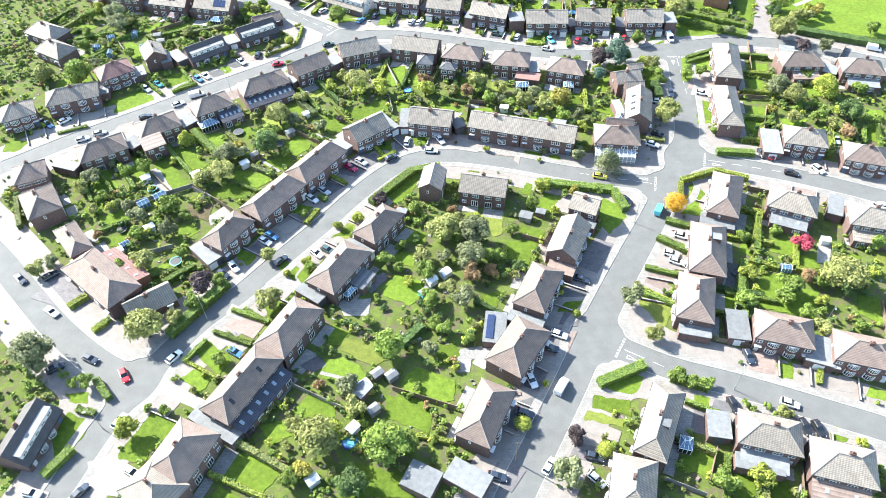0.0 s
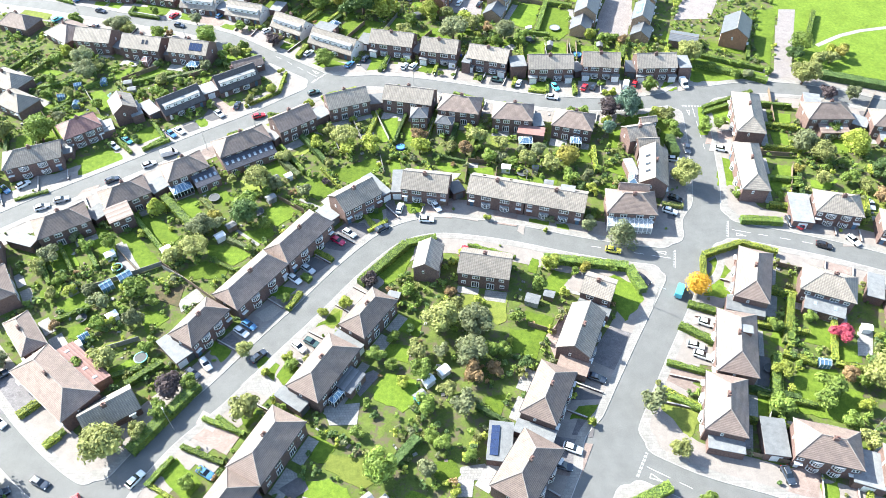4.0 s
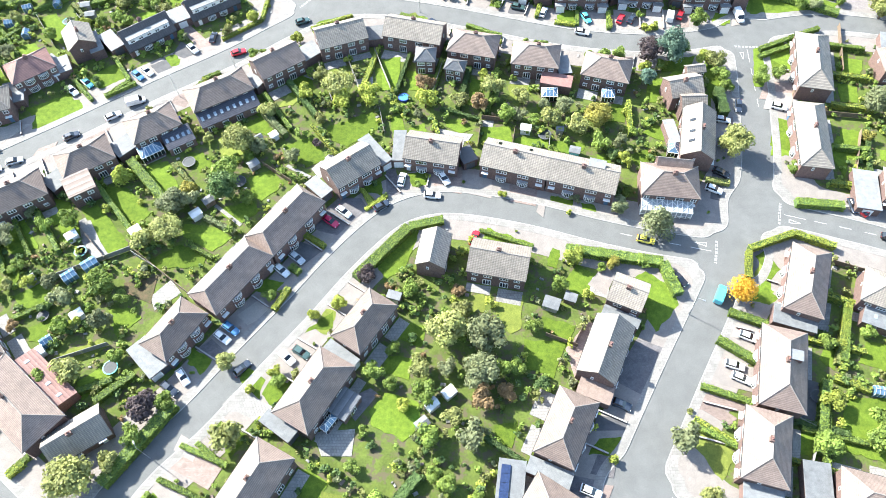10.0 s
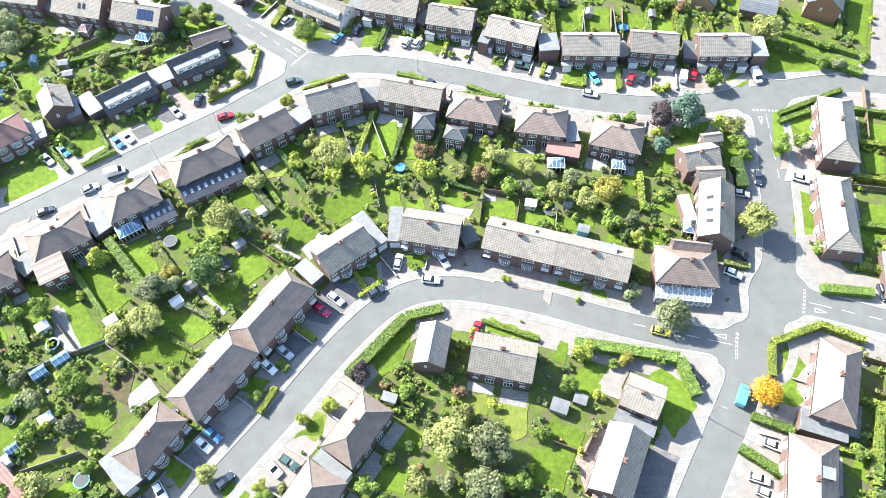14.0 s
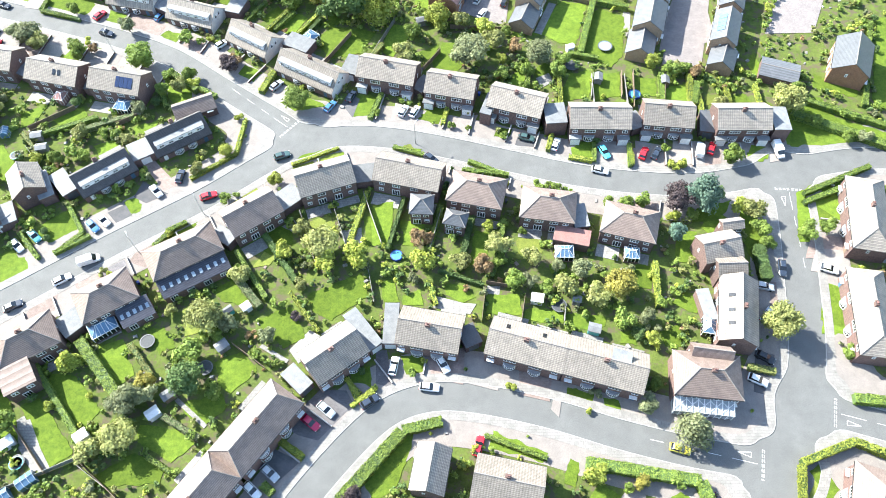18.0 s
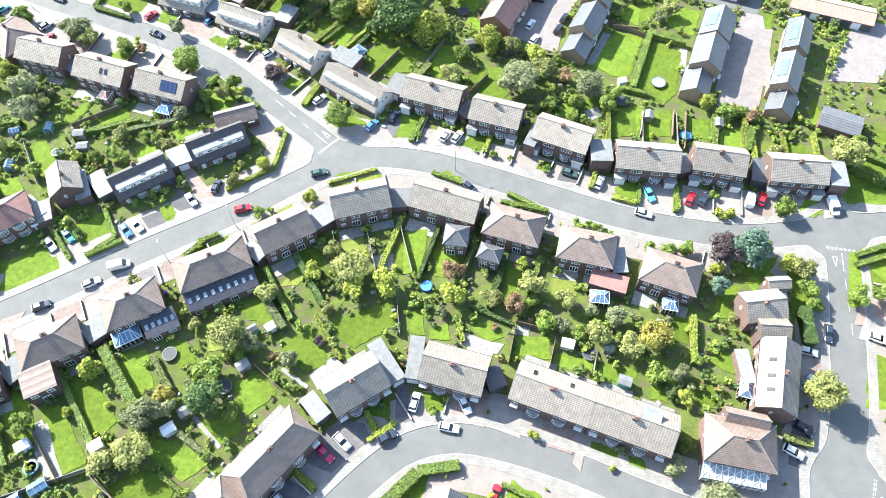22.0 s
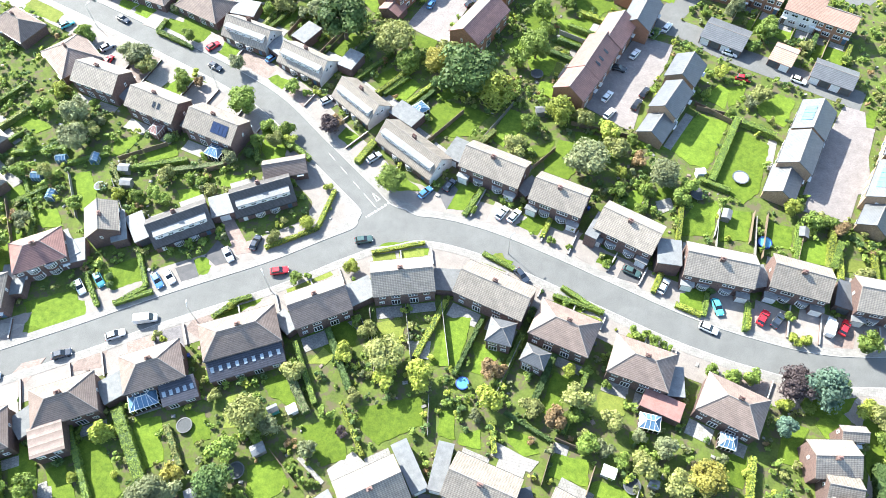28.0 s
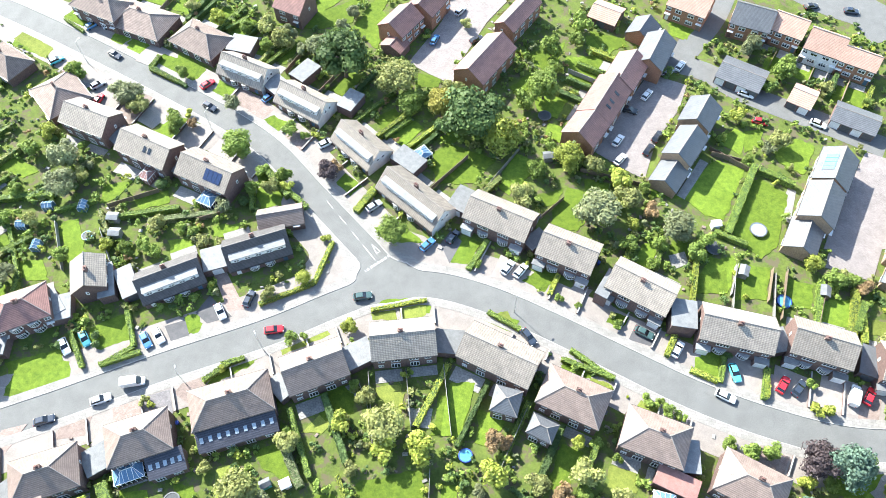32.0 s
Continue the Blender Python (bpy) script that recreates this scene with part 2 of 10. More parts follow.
DARKPVC = mat("brown_fascia", (0.1, 0.08, 0.07), (0.07, 0.055, 0.05), 1.0, 0.5)
GUTTER = mat("black_gutter", (0.03, 0.03, 0.032), (0.02, 0.02, 0.02), 1.0, 0.4)
GLASS = mat("window_glass", (0.025, 0.03, 0.035), (0.012, 0.015, 0.018), 0.5, 0.06, vary=0.4, spec=0.8)
SKYLIGHT = mat("skylight_glass", (0.3, 0.35, 0.4), (0.22, 0.27, 0.32), 1.0, 0.15, spec=0.7)
SOLAR = mat("solar_cells", (0.02, 0.035, 0.09), (0.012, 0.02, 0.055), 2.0, 0.12, spec=0.8)
SOLAR_BLUE = mat("pale_solar_cells", (0.12, 0.25, 0.36), (0.09, 0.2, 0.3), 2.0, 0.15, spec=0.8)
WOOD = mat("weathered_wood", (0.191, 0.141, 0.095), (0.108, 0.079, 0.054), 2.0, 0.85, bump=0.3, vary=0.25)
WOOD_PALE = mat("pale_timber", (0.349, 0.257, 0.166), (0.266, 0.191, 0.116), 2.0, 0.8, bump=0.3, vary=0.15)
WOOD_GREY = mat("greyed_timber", (0.249, 0.241, 0.224), (0.166, 0.158, 0.145), 2.0, 0.85, bump=0.3, vary=0.2)
BLUE_PAINT = mat("blue_painted_timber", (0.07, 0.13, 0.21), (0.05, 0.1, 0.16), 2.0, 0.6, vary=0.2)
TRUNK = mat("bark", (0.12, 0.09, 0.065), (0.07, 0.05, 0.04), 3.0, 0.95, bump=0.8, bump_scale=10)
STEEL = mat("galvanised_steel", (0.42, 0.43, 0.44), (0.33, 0.34, 0.35), 3.0, 0.45, metal=0.7)
RUBBER = mat("rubber", (0.02, 0.02, 0.02), (0.012, 0.012, 0.012), 4.0, 0.8)
CARGLASS = mat("car_glass", (0.015, 0.018, 0.022), (0.01, 0.012, 0.015), 1.0, 0.05, spec=0.8)
CANVAS = mat("trampoline_mat", (0.05, 0.055, 0.06), (0.035, 0.04, 0.045), 2.0, 0.7)
PALE_TRAMP = mat("pale_trampoline_mat", (0.27, 0.36, 0.38), (0.22, 0.3, 0.32), 2.0, 0.7)
POOL = mat("pool_water", (0.1, 0.3, 0.42), (0.07, 0.24, 0.36), 2.0, 0.05, spec=0.6)
BIN_GREY = mat("grey_plastic", (0.09, 0.095, 0.1), (0.06, 0.065, 0.07), 2.0, 0.6, vary=0.3)
BLUE_PLASTIC = mat("blue_plastic", (0.02, 0.06, 0.3), (0.015, 0.04, 0.22), 2.0, 0.5)
TEAL_PLASTIC = mat("teal_plastic", (0.1, 0.42, 0.42), (0.07, 0.32, 0.33), 2.0, 0.5)

LEAF_MID = leafy("mid_green_leaves", (0.248, 0.324, 0.065), (0.131, 0.190, 0.044))
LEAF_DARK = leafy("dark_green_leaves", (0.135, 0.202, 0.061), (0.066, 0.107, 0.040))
LEAF_LIME = leafy("yellow_green_leaves", (0.37, 0.41, 0.075), (0.235, 0.27, 0.052))
LEAF_OLIVE = leafy("olive_leaves", (0.318, 0.338, 0.112), (0.203, 0.213, 0.075))
LEAF_GREY = leafy("grey_green_leaves", (0.25, 0.272, 0.135), (0.155, 0.175, 0.088))
LEAF_GOLD = leafy("golden_leaves", (0.42, 0.385, 0.088), (0.28, 0.255, 0.062))
LEAF_ORANGE = leafy("orange_autumn_leaves", (0.650, 0.450, 0.050), (0.562, 0.275, 0.031))
LEAF_RUSSET = leafy("russet_leaves", (0.34, 0.232, 0.115), (0.21, 0.145, 0.076))
LEAF_PURPLE = leafy("purple_leaves", (0.12, 0.092, 0.092), (0.065, 0.05, 0.052))
LEAF_RED = leafy("crimson_leaves", (0.47, 0.09, 0.13), (0.33, 0.055, 0.085))
LEAF_BLUE = leafy("blue_green_needles", (0.165, 0.245, 0.175), (0.095, 0.15, 0.11))
# ---- builders ----
def mesh_of(name, verts, faces, material):
    me = bpy.data.meshes.new(name)
    me.from_pydata(verts, [], faces)
    me.materials.append(material)
    me.update()
    return me


def put(name, me, parent=None, m=None, label=""):
    ob = new(name, me)
    if parent is not None:
        ob.parent = parent
    if m is not None:
        ob.matrix_basis = m
    if label:
        tagged(ob, label)
    return ob


class Geo:
    """Collects boxes and polygons into one mesh."""

    def __init__(self):
        self.v, self.f = [], []

    def poly(self, pts):
        i = len(self.v)
        self.v += [tuple(p) for p in pts]
        self.f.append(tuple(range(i, i + len(pts))))
        return self

    def solid(self, bottom, top):
        """A closed prism between two rings of the same length, wound counter-clockwise from above."""
        i, n = len(self.v), len(bottom)
        self.v += [tuple(p) for p in bottom] + [tuple(p) for p in top]
        self.f.append(tuple(range(i + n - 1, i - 1, -1)))
        self.f.append(tuple(range(i + n, i + 2 * n)))
        for k in range(n):
            j = (k + 1) % n
            self.f.append((i + k, i + j, i + n + j, i + n + k))
        return self

    def box(self, x0, y0, z0, x1, y1, z1, bevel=0.0):
        b = bevel
        ring = [(x0, y0), (x1, y0), (x1, y1), (x0, y1)]
        inner = [(x0 + b, y0 + b), (x1 - b, y0 + b), (x1 - b, y1 - b), (x0 + b, y1 - b)]
        if not b:
            return self.solid([(x, y, z0) for x, y in ring], [(x, y, z1) for x, y in ring])
        i = len(self.v)
        self.v += [(x, y, z0) for x, y in ring] + [(x, y, z1 - b) for x, y in ring] + [(x, y, z1) for x, y in inner]
        self.f += [(i + 3, i + 2, i + 1, i), (i + 8, i + 9, i + 10, i + 11)]
        for a in (0, 4):
            for k in range(4):
                j = (k + 1) % 4
                self.f.append((i + a + k, i + a + j, i + a + 4 + j, i + a + 4 + k))
        return self

    def tube(self, x, y, z0, z1, r0, r1, n=10):
        ring = [(math.cos(2 * math.pi * k / n), math.sin(2 * math.pi * k / n)) for k in range(n)]
        return self.solid([(x + r0 * a, y + r0 * b, z0) for a, b in ring], [(x + r1 * a, y + r1 * b, z1) for a, b in ring])

    def bar(self, p, q, r=0.05, n=6):
        p, q = Vector(p), Vector(q)
        t = (q - p).to_track_quat("Z", "Y").to_matrix()
        ring = [t @ Vector((r * math.cos(2 * math.pi * k / n), r * math.sin(2 * math.pi * k / n), 0)) for k in range(n)]
        return self.solid([p + c for c in ring], [q + c for c in ring])

    def mesh(self, name, material):
        return mesh_of(name, self.v, self.f, material)


def part(name, geo, material, parent, label="", m=None):
    return put(name, geo.mesh(name, material), parent, m, label)


_cache = {}


def shared(key, make):
    if key not in _cache:
        _cache[key] = make()
    return _cache[key]


def empty(name, m, label, category, group=""):
    ob = new(name)
    ob.empty_display_size = 0.5
    ob.matrix_basis = m
    return tagged(ob, label, category, group)


rnd = random.Random(7)

# ---- roads: where they run, and how wide they are ----
def spline(pts, step=1.5):
    """A smooth line through the plan's points."""
    p = [Vector((*a, 0)) for a in pts]
    p = [2 * p[0] - p[1]] + p + [2 * p[-1] - p[-2]]
    out = []
    for i in range(1, len(p) - 2):
        a, b, c, d = p[i - 1:i + 3]
        n = max(2, int((c - b).length / step))
        for k in range(n):
            t = k / n
            out.append(0.5 * ((2 * b) + (c - a) * t + (2 * a - 5 * b + 4 * c - d) * t * t + (3 * b - a - 3 * c + d) * t ** 3))
    out.append(p[-2])
    return np.array([(v.x, v.y) for v in out])
MAIN = spline([(-290.5, 67.0), (-201.1, 114.0), (-154.2, 145.2), (-130.7, 163.1), (-114.7, 175.4), (-96.1, 188.3), (-79.9, 200.0), (-60.9, 212.8), (-48.3, 222.9), (-39.2, 229.3), (-29.2, 232.4), (-17.0, 231.9), (-3.4, 229.0), (13.7, 224.3), (28.6, 220.3), (43.9, 217.9), (60.3, 217.6), (81.0, 221.9), (101.7, 225.1), (120.7, 222.3), (137.4, 215.2), (156.4, 206.7), (245.8, 167.6)])
NORTH_WEST = spline([(-290.5, 318.4), (-223.4, 305.0), (-173.2, 292.2), (-151.6, 286.3), (-130.7, 279.9), (-111.3, 273.7), (-92.4, 267.1), (-77.4, 260.2), (-63.6, 250.3), (-52.5, 242.4), (-44.0, 236.3), (-38.7, 231.8)])
CRESCENT = spline([(64.2, 149.7), (56.4, 151.6), (44.9, 153.7), (32.2, 156.9), (19.2, 160.9), (5.9, 163.8), (-3.6, 164.5), (-11.6, 162.4), (-18.1, 157.5), (-26.6, 147.5), (-34.4, 136.5), (-42.9, 125.4), (-52.4, 112.4), (-61.4, 102.2), (-69.8, 87.7), (-75.5, 75.1), (-79.4, 62.5), (-84.9, 44.7), (-98.3, 0.0)])
WEST = spline([(-223.4, 212.3), (-178.8, 176.5), (-133.0, 137.1), (-118.4, 124.3), (-108.5, 114.7), (-95.3, 102.2), (-82.5, 92.4), (-72.1, 86.6)])
NORTH_SOUTH = spline([(79.3, 221.2), (78.2, 206.7), (76.3, 193.2), (72.5, 172.8), (65.1, 154.8), (56.2, 138.8), (45.4, 120.4), (35.4, 102.6), (26.6, 85.4), (17.7, 69.2), (12.2, 59.2), (-5.6, 24.6), (-27.9, -22.3)])
EAST_UPPER = spline([(69.3, 163.1), (81.9, 159.5), (98.3, 154.2), (112.1, 148.6), (121.3, 144.5), (156.4, 129.6), (245.8, 95.0)])
EAST_LOWER = spline([(33.5, 98.3), (48.9, 89.8), (63.0, 84.9), (74.2, 80.7), (84.8, 76.5), (91.8, 73.7), (122.9, 60.3), (223.4, 16.8)])
ROADS = [(MAIN, 3.25), (NORTH_WEST, 3.1), (CRESCENT, 3.0), (WEST, 3.4), (NORTH_SOUTH, 3.7), (EAST_UPPER, 3.1), (EAST_LOWER, 3.2)]
WALKWAY = 1.9


def seg_dist(line, X, Y):
    """Distance of the points X, Y from a line of short pieces."""
    a, b = line[:-1], line[1:]
    best = np.full(X.shape, 1e9)
    for (ax, ay), (bx, by) in zip(a, b):
        near = (np.abs(X - ax) < 16) & (np.abs(Y - ay) < 16)
        if not near.any():
            continue
        x, y = X[near], Y[near]
        dx, dy = bx - ax, by - ay
        t = np.clip(((x - ax) * dx + (y - ay) * dy) / (dx * dx + dy * dy + 1e-9), 0, 1)
        best[near] = np.minimum(best[near], np.hypot(x - ax - t * dx, y - ay - t * dy))
    return best


def road_field(X, Y, fillet=5.5):
    """Below zero on the carriageway; junction corners are rounded."""
    d = np.full(X.shape, 1e9)
    for line, half in ROADS:
        e = np.minimum(seg_dist(line, X, Y) - half, 60.0)
        h = np.clip(fillet - np.abs(d - e), 0, None) / fillet
        d = np.minimum(d, e) - h * h * fillet * 0.25 * 1.6
    return d


STEP = 1.0
gx, gy = np.arange(-290, 246, STEP), np.arange(-24, 330, STEP)
GX, GY = np.meshgrid(gx, gy, indexing="ij")
FIELD = road_field(GX, GY)


def band(lo, hi, z):
    """The part of the plan where lo < field < hi, cut cell by cell."""
    vs, fs, index = [], [], {}

    def vert(p):
        k = (round(p[0], 3), round(p[1], 3))
        if k not in index:
            index[k] = len(vs)
            vs.append((p[0], p[1], z))
        return index[k]

    def clip(poly, level, sign):
        out = []
        for k in range(len(poly)):
            a, b = poly[k], poly[(k + 1) % len(poly)]
            fa, fb = sign * (a[2] - level), sign * (b[2] - level)
            if fa >= 0:
                out.append(a)
            if fa * fb < 0:
                t = fa / (fa - fb)
                out.append(tuple(u + (v - u) * t for u, v in zip(a, b)))
        return out

    lowest = np.minimum(np.minimum(FIELD[:-1, :-1], FIELD[1:, :-1]), np.minimum(FIELD[:-1, 1:], FIELD[1:, 1:]))
    highest = np.maximum(np.maximum(FIELD[:-1, :-1], FIELD[1:, :-1]), np.maximum(FIELD[:-1, 1:], FIELD[1:, 1:]))
    for i, j in zip(*np.nonzero((lowest < hi) & (highest > lo))):
        poly = [(gx[i + a], gy[j + b], FIELD[i + a, j + b]) for a, b in ((0, 0), (1, 0), (1, 1), (0, 1))]
        if lowest[i, j] < lo:
            poly = clip(poly, lo, 1)
        if poly and highest[i, j] > hi:
            poly = clip(poly, hi, -1)
        if len(poly) > 2:
            f = [vert(p) for p in poly]
            f = [a for k, a in enumerate(f) if a != f[k - 1]]
            if len(f) > 2:
                fs.append(f)
    return vs, fs


def raise_rim(vs, fs, z0):
    """Adds the upright rim down to z0 round a flat sheet."""
    count = {}
    for f in fs:
        for k in range(len(f)):
            a, b = f[k], f[(k + 1) % len(f)]
            count[(a, b)] = count.get((a, b), 0) + 1
    low = {}
    for a, b in [e for e in count if (e[1], e[0]) not in count]:
        for v in (a, b):
            if v not in low:
                low[v] = len(vs)
                vs.append((vs[v][0], vs[v][1], z0))
        fs.append((b, a, low[a], low[b]))
    return vs, fs


ground = put("ground", mesh_of("ground", [(-2500, -2500, 0), (2500, -2500, 0), (2500, 2500, 0), (-2500, 2500, 0)], [(0, 1, 2, 3)], GRASSY))
tagged(ground, "flat suburban ground of grass and garden soil", "ground", kind="structure")
road = put("road", mesh_of("road", *band(-99, 0.03, 0.02), ASPHALT))
tagged(road, "worn grey asphalt estate roads with junctions", "road", kind="structure")
kerb = put("kerb", mesh_of("kerb", *raise_rim(*band(0.0, 0.16, 0.13), 0.0), KERB))
tagged(kerb, "pale concrete kerbstones along the road edge", "kerb", kind="structure")
pavement = put("pavement", mesh_of("pavement", *raise_rim(*band(0.16, WALKWAY, 0.125), 0.0), PAVE))
tagged(pavement, "pale concrete slab pavement beside the road", "pavement", kind="structure")


forecourt = put("forecourt", mesh_of("forecourt", *band(WALKWAY, 7.2, 0.085), CONCRETE))
tagged(forecourt, "pale paved and concreted front plots behind the pavement", "forecourt", kind="structure")


# ---- surfaces of plots ----
def rect_of(x, y, rot, w, d):
    m = pose(x, y, 0, 0, 0, rot)
    return [tuple((m @ Vector((a * w / 2, b * d / 2, 0)))[:2]) for a, b in ((-1, -1), (1, -1), (1, 1), (-1, 1))]


LEVELS, TOPS, LANES = [], [], []


def inside(poly, X, Y):
    hit = np.zeros(X.shape, bool)
    for k in range(len(poly)):
        (x0, y0), (x1, y1) = poly[k - 1], poly[k]
        c = ((y0 > Y) != (y1 > Y)) & (X < (x1 - x0) * (Y - y0) / ((y1 - y0) or 1e-9) + x0)
        hit ^= c
    return hit


FOOT = []


def ragged(pts):
    """The same outline with the small bays and bulges of a lawn's edge."""
    out = []
    for k, (x, y) in enumerate(pts):
        u, v = pts[(k + 1) % len(pts)]
        n = max(1, int(math.hypot(u - x, v - y) / 0.8))
        for i in range(n):
            px, py = x + (u - x) * i / n, y + (v - y) * i / n
            out.append((px + 0.55 * noise.noise(Vector((px * 0.45, py * 0.45, 1.0))) + 0.25 * noise.noise(Vector((px * 1.3, py * 1.3, 5.0))), py + 0.55 * noise.noise(Vector((px * 0.45, py * 0.45, 9.0))) + 0.25 * noise.noise(Vector((px * 1.3, py * 1.3, 14.0)))))
    return out


def patch(name, material, label, category, *xy, thick=0.06):
    """A flat bed, lawn or drive between the given plan corners, slightly above the ground."""
    pts = [(xy[i], xy[i + 1]) for i in range(0, len(xy), 2)]
    area = sum(pts[k - 1][0] * pts[k][1] - pts[k][0] * pts[k - 1][1] for k in range(len(pts)))
    if area < 0:
        pts.reverse()
    FOOT.append(pts)
    box = (min(p[0] for p in pts), max(p[0] for p in pts), min(p[1] for p in pts), max(p[1] for p in pts))
    taken = {l for b, l in LEVELS if b[0] < box[1] and box[0] < b[1] and b[2] < box[3] and box[2] < b[3]}
    level = next(k for k in range(99) if (k, thick) not in taken)
    LEVELS.append((box, (level, thick)))
    top = thick + 0.004 * level
    TOPS.append((pts, top))
    if name == "lawn":
        pts = ragged(pts)
    ob = part(name, Geo().solid([(x, y, 0) for x, y in pts], [(x, y, top) for x, y in pts]), material, None)
    return tagged(ob, label, category, kind="structure")


def lawn(*xy, dry=False):
    return patch("lawn", LAWN_DRY if dry else LAWN, "dry yellowish mown garden lawn" if dry else "bright green mown garden lawn", "lawn", *xy, thick=0.1)


DRIVES = {"c": ("drive", CONCRETE, "pale concrete front drive", "drive"), "b": ("drive", BLOCKPAVE, "pinkish red block paved front drive", "drive"),
          "g": ("drive", GREYBLOCK, "dark grey block paved front drive", "drive"), "t": ("drive", TARMAC_DRIVE, "dark tarmac front drive", "drive"),
          "f": ("patio", FLAGS, "pale flagstone patio", "patio"), "s": ("planting_bed", SOIL, "earth planting bed with low plants", "planting bed"),
          "p": ("parking_court", PINKPAVE, "pinkish block paved parking court", "parking court"), "r": ("gravel_bed", GRAVEL, "pale gravel garden bed", "gravel bed"),
          "a": ("lane", ASPHALT, "grey asphalt estate lane", "lane")}


def drive(kind, *xy):
    name, material, label, category = DRIVES[kind]
    return patch(name, material, label, category, *xy, thick=0.115 if kind not in "sf" else 0.1)


def path_strip(x0, y0, x1, y1, w=0.9, kind="f"):
    d = Vector((x1 - x0, y1 - y0)).normalized() * (w / 2)
    name, material, label, category = DRIVES[kind]
    return patch("garden_path", material, "narrow pale garden path of slabs", "path", x0 - d.y, y0 + d.x, x0 + d.y, y0 - d.x, x1 + d.y, y1 - d.x, x1 - d.y, y1 + d.x, thick=0.13)


def lane(width, *pts):
    """A strip of asphalt along a smooth line."""
    line = spline(pts, 2.0)
    t = np.gradient(line, axis=0)
    t /= np.linalg.norm(t, axis=1)[:, None] + 1e-9
    nrm = np.stack([-t[:, 1], t[:, 0]], 1) * width / 2
    a, b = line + nrm, line - nrm
    for k in range(len(a) - 1):
        TOPS.append(([tuple(a[k]), tuple(b[k]), tuple(b[k + 1]), tuple(a[k + 1])], 0.06))
        FOOT.append([tuple(a[k]), tuple(b[k]), tuple(b[k + 1]), tuple(a[k + 1])])
    LANES.append(width)
    top = 0.056 + 0.005 * len(LANES)
    g = Geo()
    g.v = [(x, y, top) for x, y in a] + [(x, y, top) for x, y in b]
    n = len(a)
    g.f = [(k, n + k, n + k + 1, k + 1) for k in range(n - 1)]
    return tagged(part("lane", g, ASPHALT, None), "grey asphalt estate lane between gardens", "lane", kind="structure")


def marking(x0, y0, x1, y1, dash=0.0, gap=0.0, w=0.12, z=0.026):
    """White road paint along a line, solid or dashed."""
    p, q = Vector((x0, y0)), Vector((x1, y1))
    d = (q - p).normalized()
    s, length = Vector((-d.y, d.x)) * w / 2, (q - p).length
    at, n = 0.0, 0
    while at < length - 0.05:
        e = min(length, at + (dash or length))
        a, b = p + d * at, p + d * e
        part("road_marking", Geo().poly([(a.x - s.x, a.y - s.y, z), (b.x - s.x, b.y - s.y, z), (b.x + s.x, b.y + s.y, z), (a.x + s.x, a.y + s.y, z)]), PAINT, road, "worn white road paint")
        at = e + gap
        if not dash:
            break
# ---- houses ----
def lattice(xs, zs, solid, y0, y1, bend=None):
    """One connected frame: the cells of a grid that are solid, with depth."""
    g, index = Geo(), {}

    def v(i, k, y):
        if (i, k, y) not in index:
            index[(i, k, y)] = len(g.v)
            g.v.append(bend(xs[i], y, zs[k]) if bend else (xs[i], y, zs[k]))
        return index[(i, k, y)]
    n, m = len(xs) - 1, len(zs) - 1
    full = lambda i, k: 0 <= i < n and 0 <= k < m and solid(i, k)
    for i in range(n):
        for k in range(m):
            if not full(i, k):
                continue
            g.f.append((v(i, k, y0), v(i + 1, k, y0), v(i + 1, k + 1, y0), v(i, k + 1, y0)))
            g.f.append((v(i, k + 1, y1), v(i + 1, k + 1, y1), v(i + 1, k, y1), v(i, k, y1)))
            if not full(i - 1, k):
                g.f.append((v(i, k, y0), v(i, k + 1, y0), v(i, k + 1, y1), v(i, k, y1)))
            if not full(i + 1, k):
                g.f.append((v(i + 1, k, y1), v(i + 1, k + 1, y1), v(i + 1, k + 1, y0), v(i + 1, k, y0)))
            if not full(i, k - 1):
                g.f.append((v(i, k, y1), v(i + 1, k, y1), v(i + 1, k, y0), v(i, k, y0)))
            if not full(i, k + 1):
                g.f.append((v(i, k + 1, y0), v(i + 1, k + 1, y0), v(i + 1, k + 1, y1), v(i, k + 1, y1)))
    return g


def bars(lo, hi, n, t):
    """Grid lines of a frame with n lights between bars of width t."""
    out = []
    for k in range(n + 1):
        c = lo + (hi - lo - t) * k / n
        out += [c, c + t]
    return out


def win_mesh(w, h, mullions, bars_on=True):
    def make():
        xs = bars(-w / 2, w / 2, mullions, 0.13)
        zs = bars(0, h, 1, 0.13) if h > 1.8 else [0, 0.13, h * 0.66, h * 0.66 + 0.1, h - 0.13, h]
        f = lattice(xs, zs, lambda i, k: i % 2 == 0 or k % 2 == 0, -0.1, 0.0).mesh("window_frame", UPVC)
        p = Geo().box(-w / 2 + 0.06, -0.045, 0.05, w / 2 - 0.06, -0.02, h - 0.05).mesh("pane", GLASS)
        return f, p
    return shared(("win", round(w, 2), round(h, 2), mullions), make)


def add_window(parent, x, y, z, w, h, turn, mullions=2, name="window"):
    """A white framed window on a wall that looks to local -y turned by turn degrees."""
    f, p = win_mesh(w, h, mullions)
    fr = put(name, f, parent, pose(x, y, z, 0, 0, turn), "white framed window")
    put("pane", p, fr)
    return fr


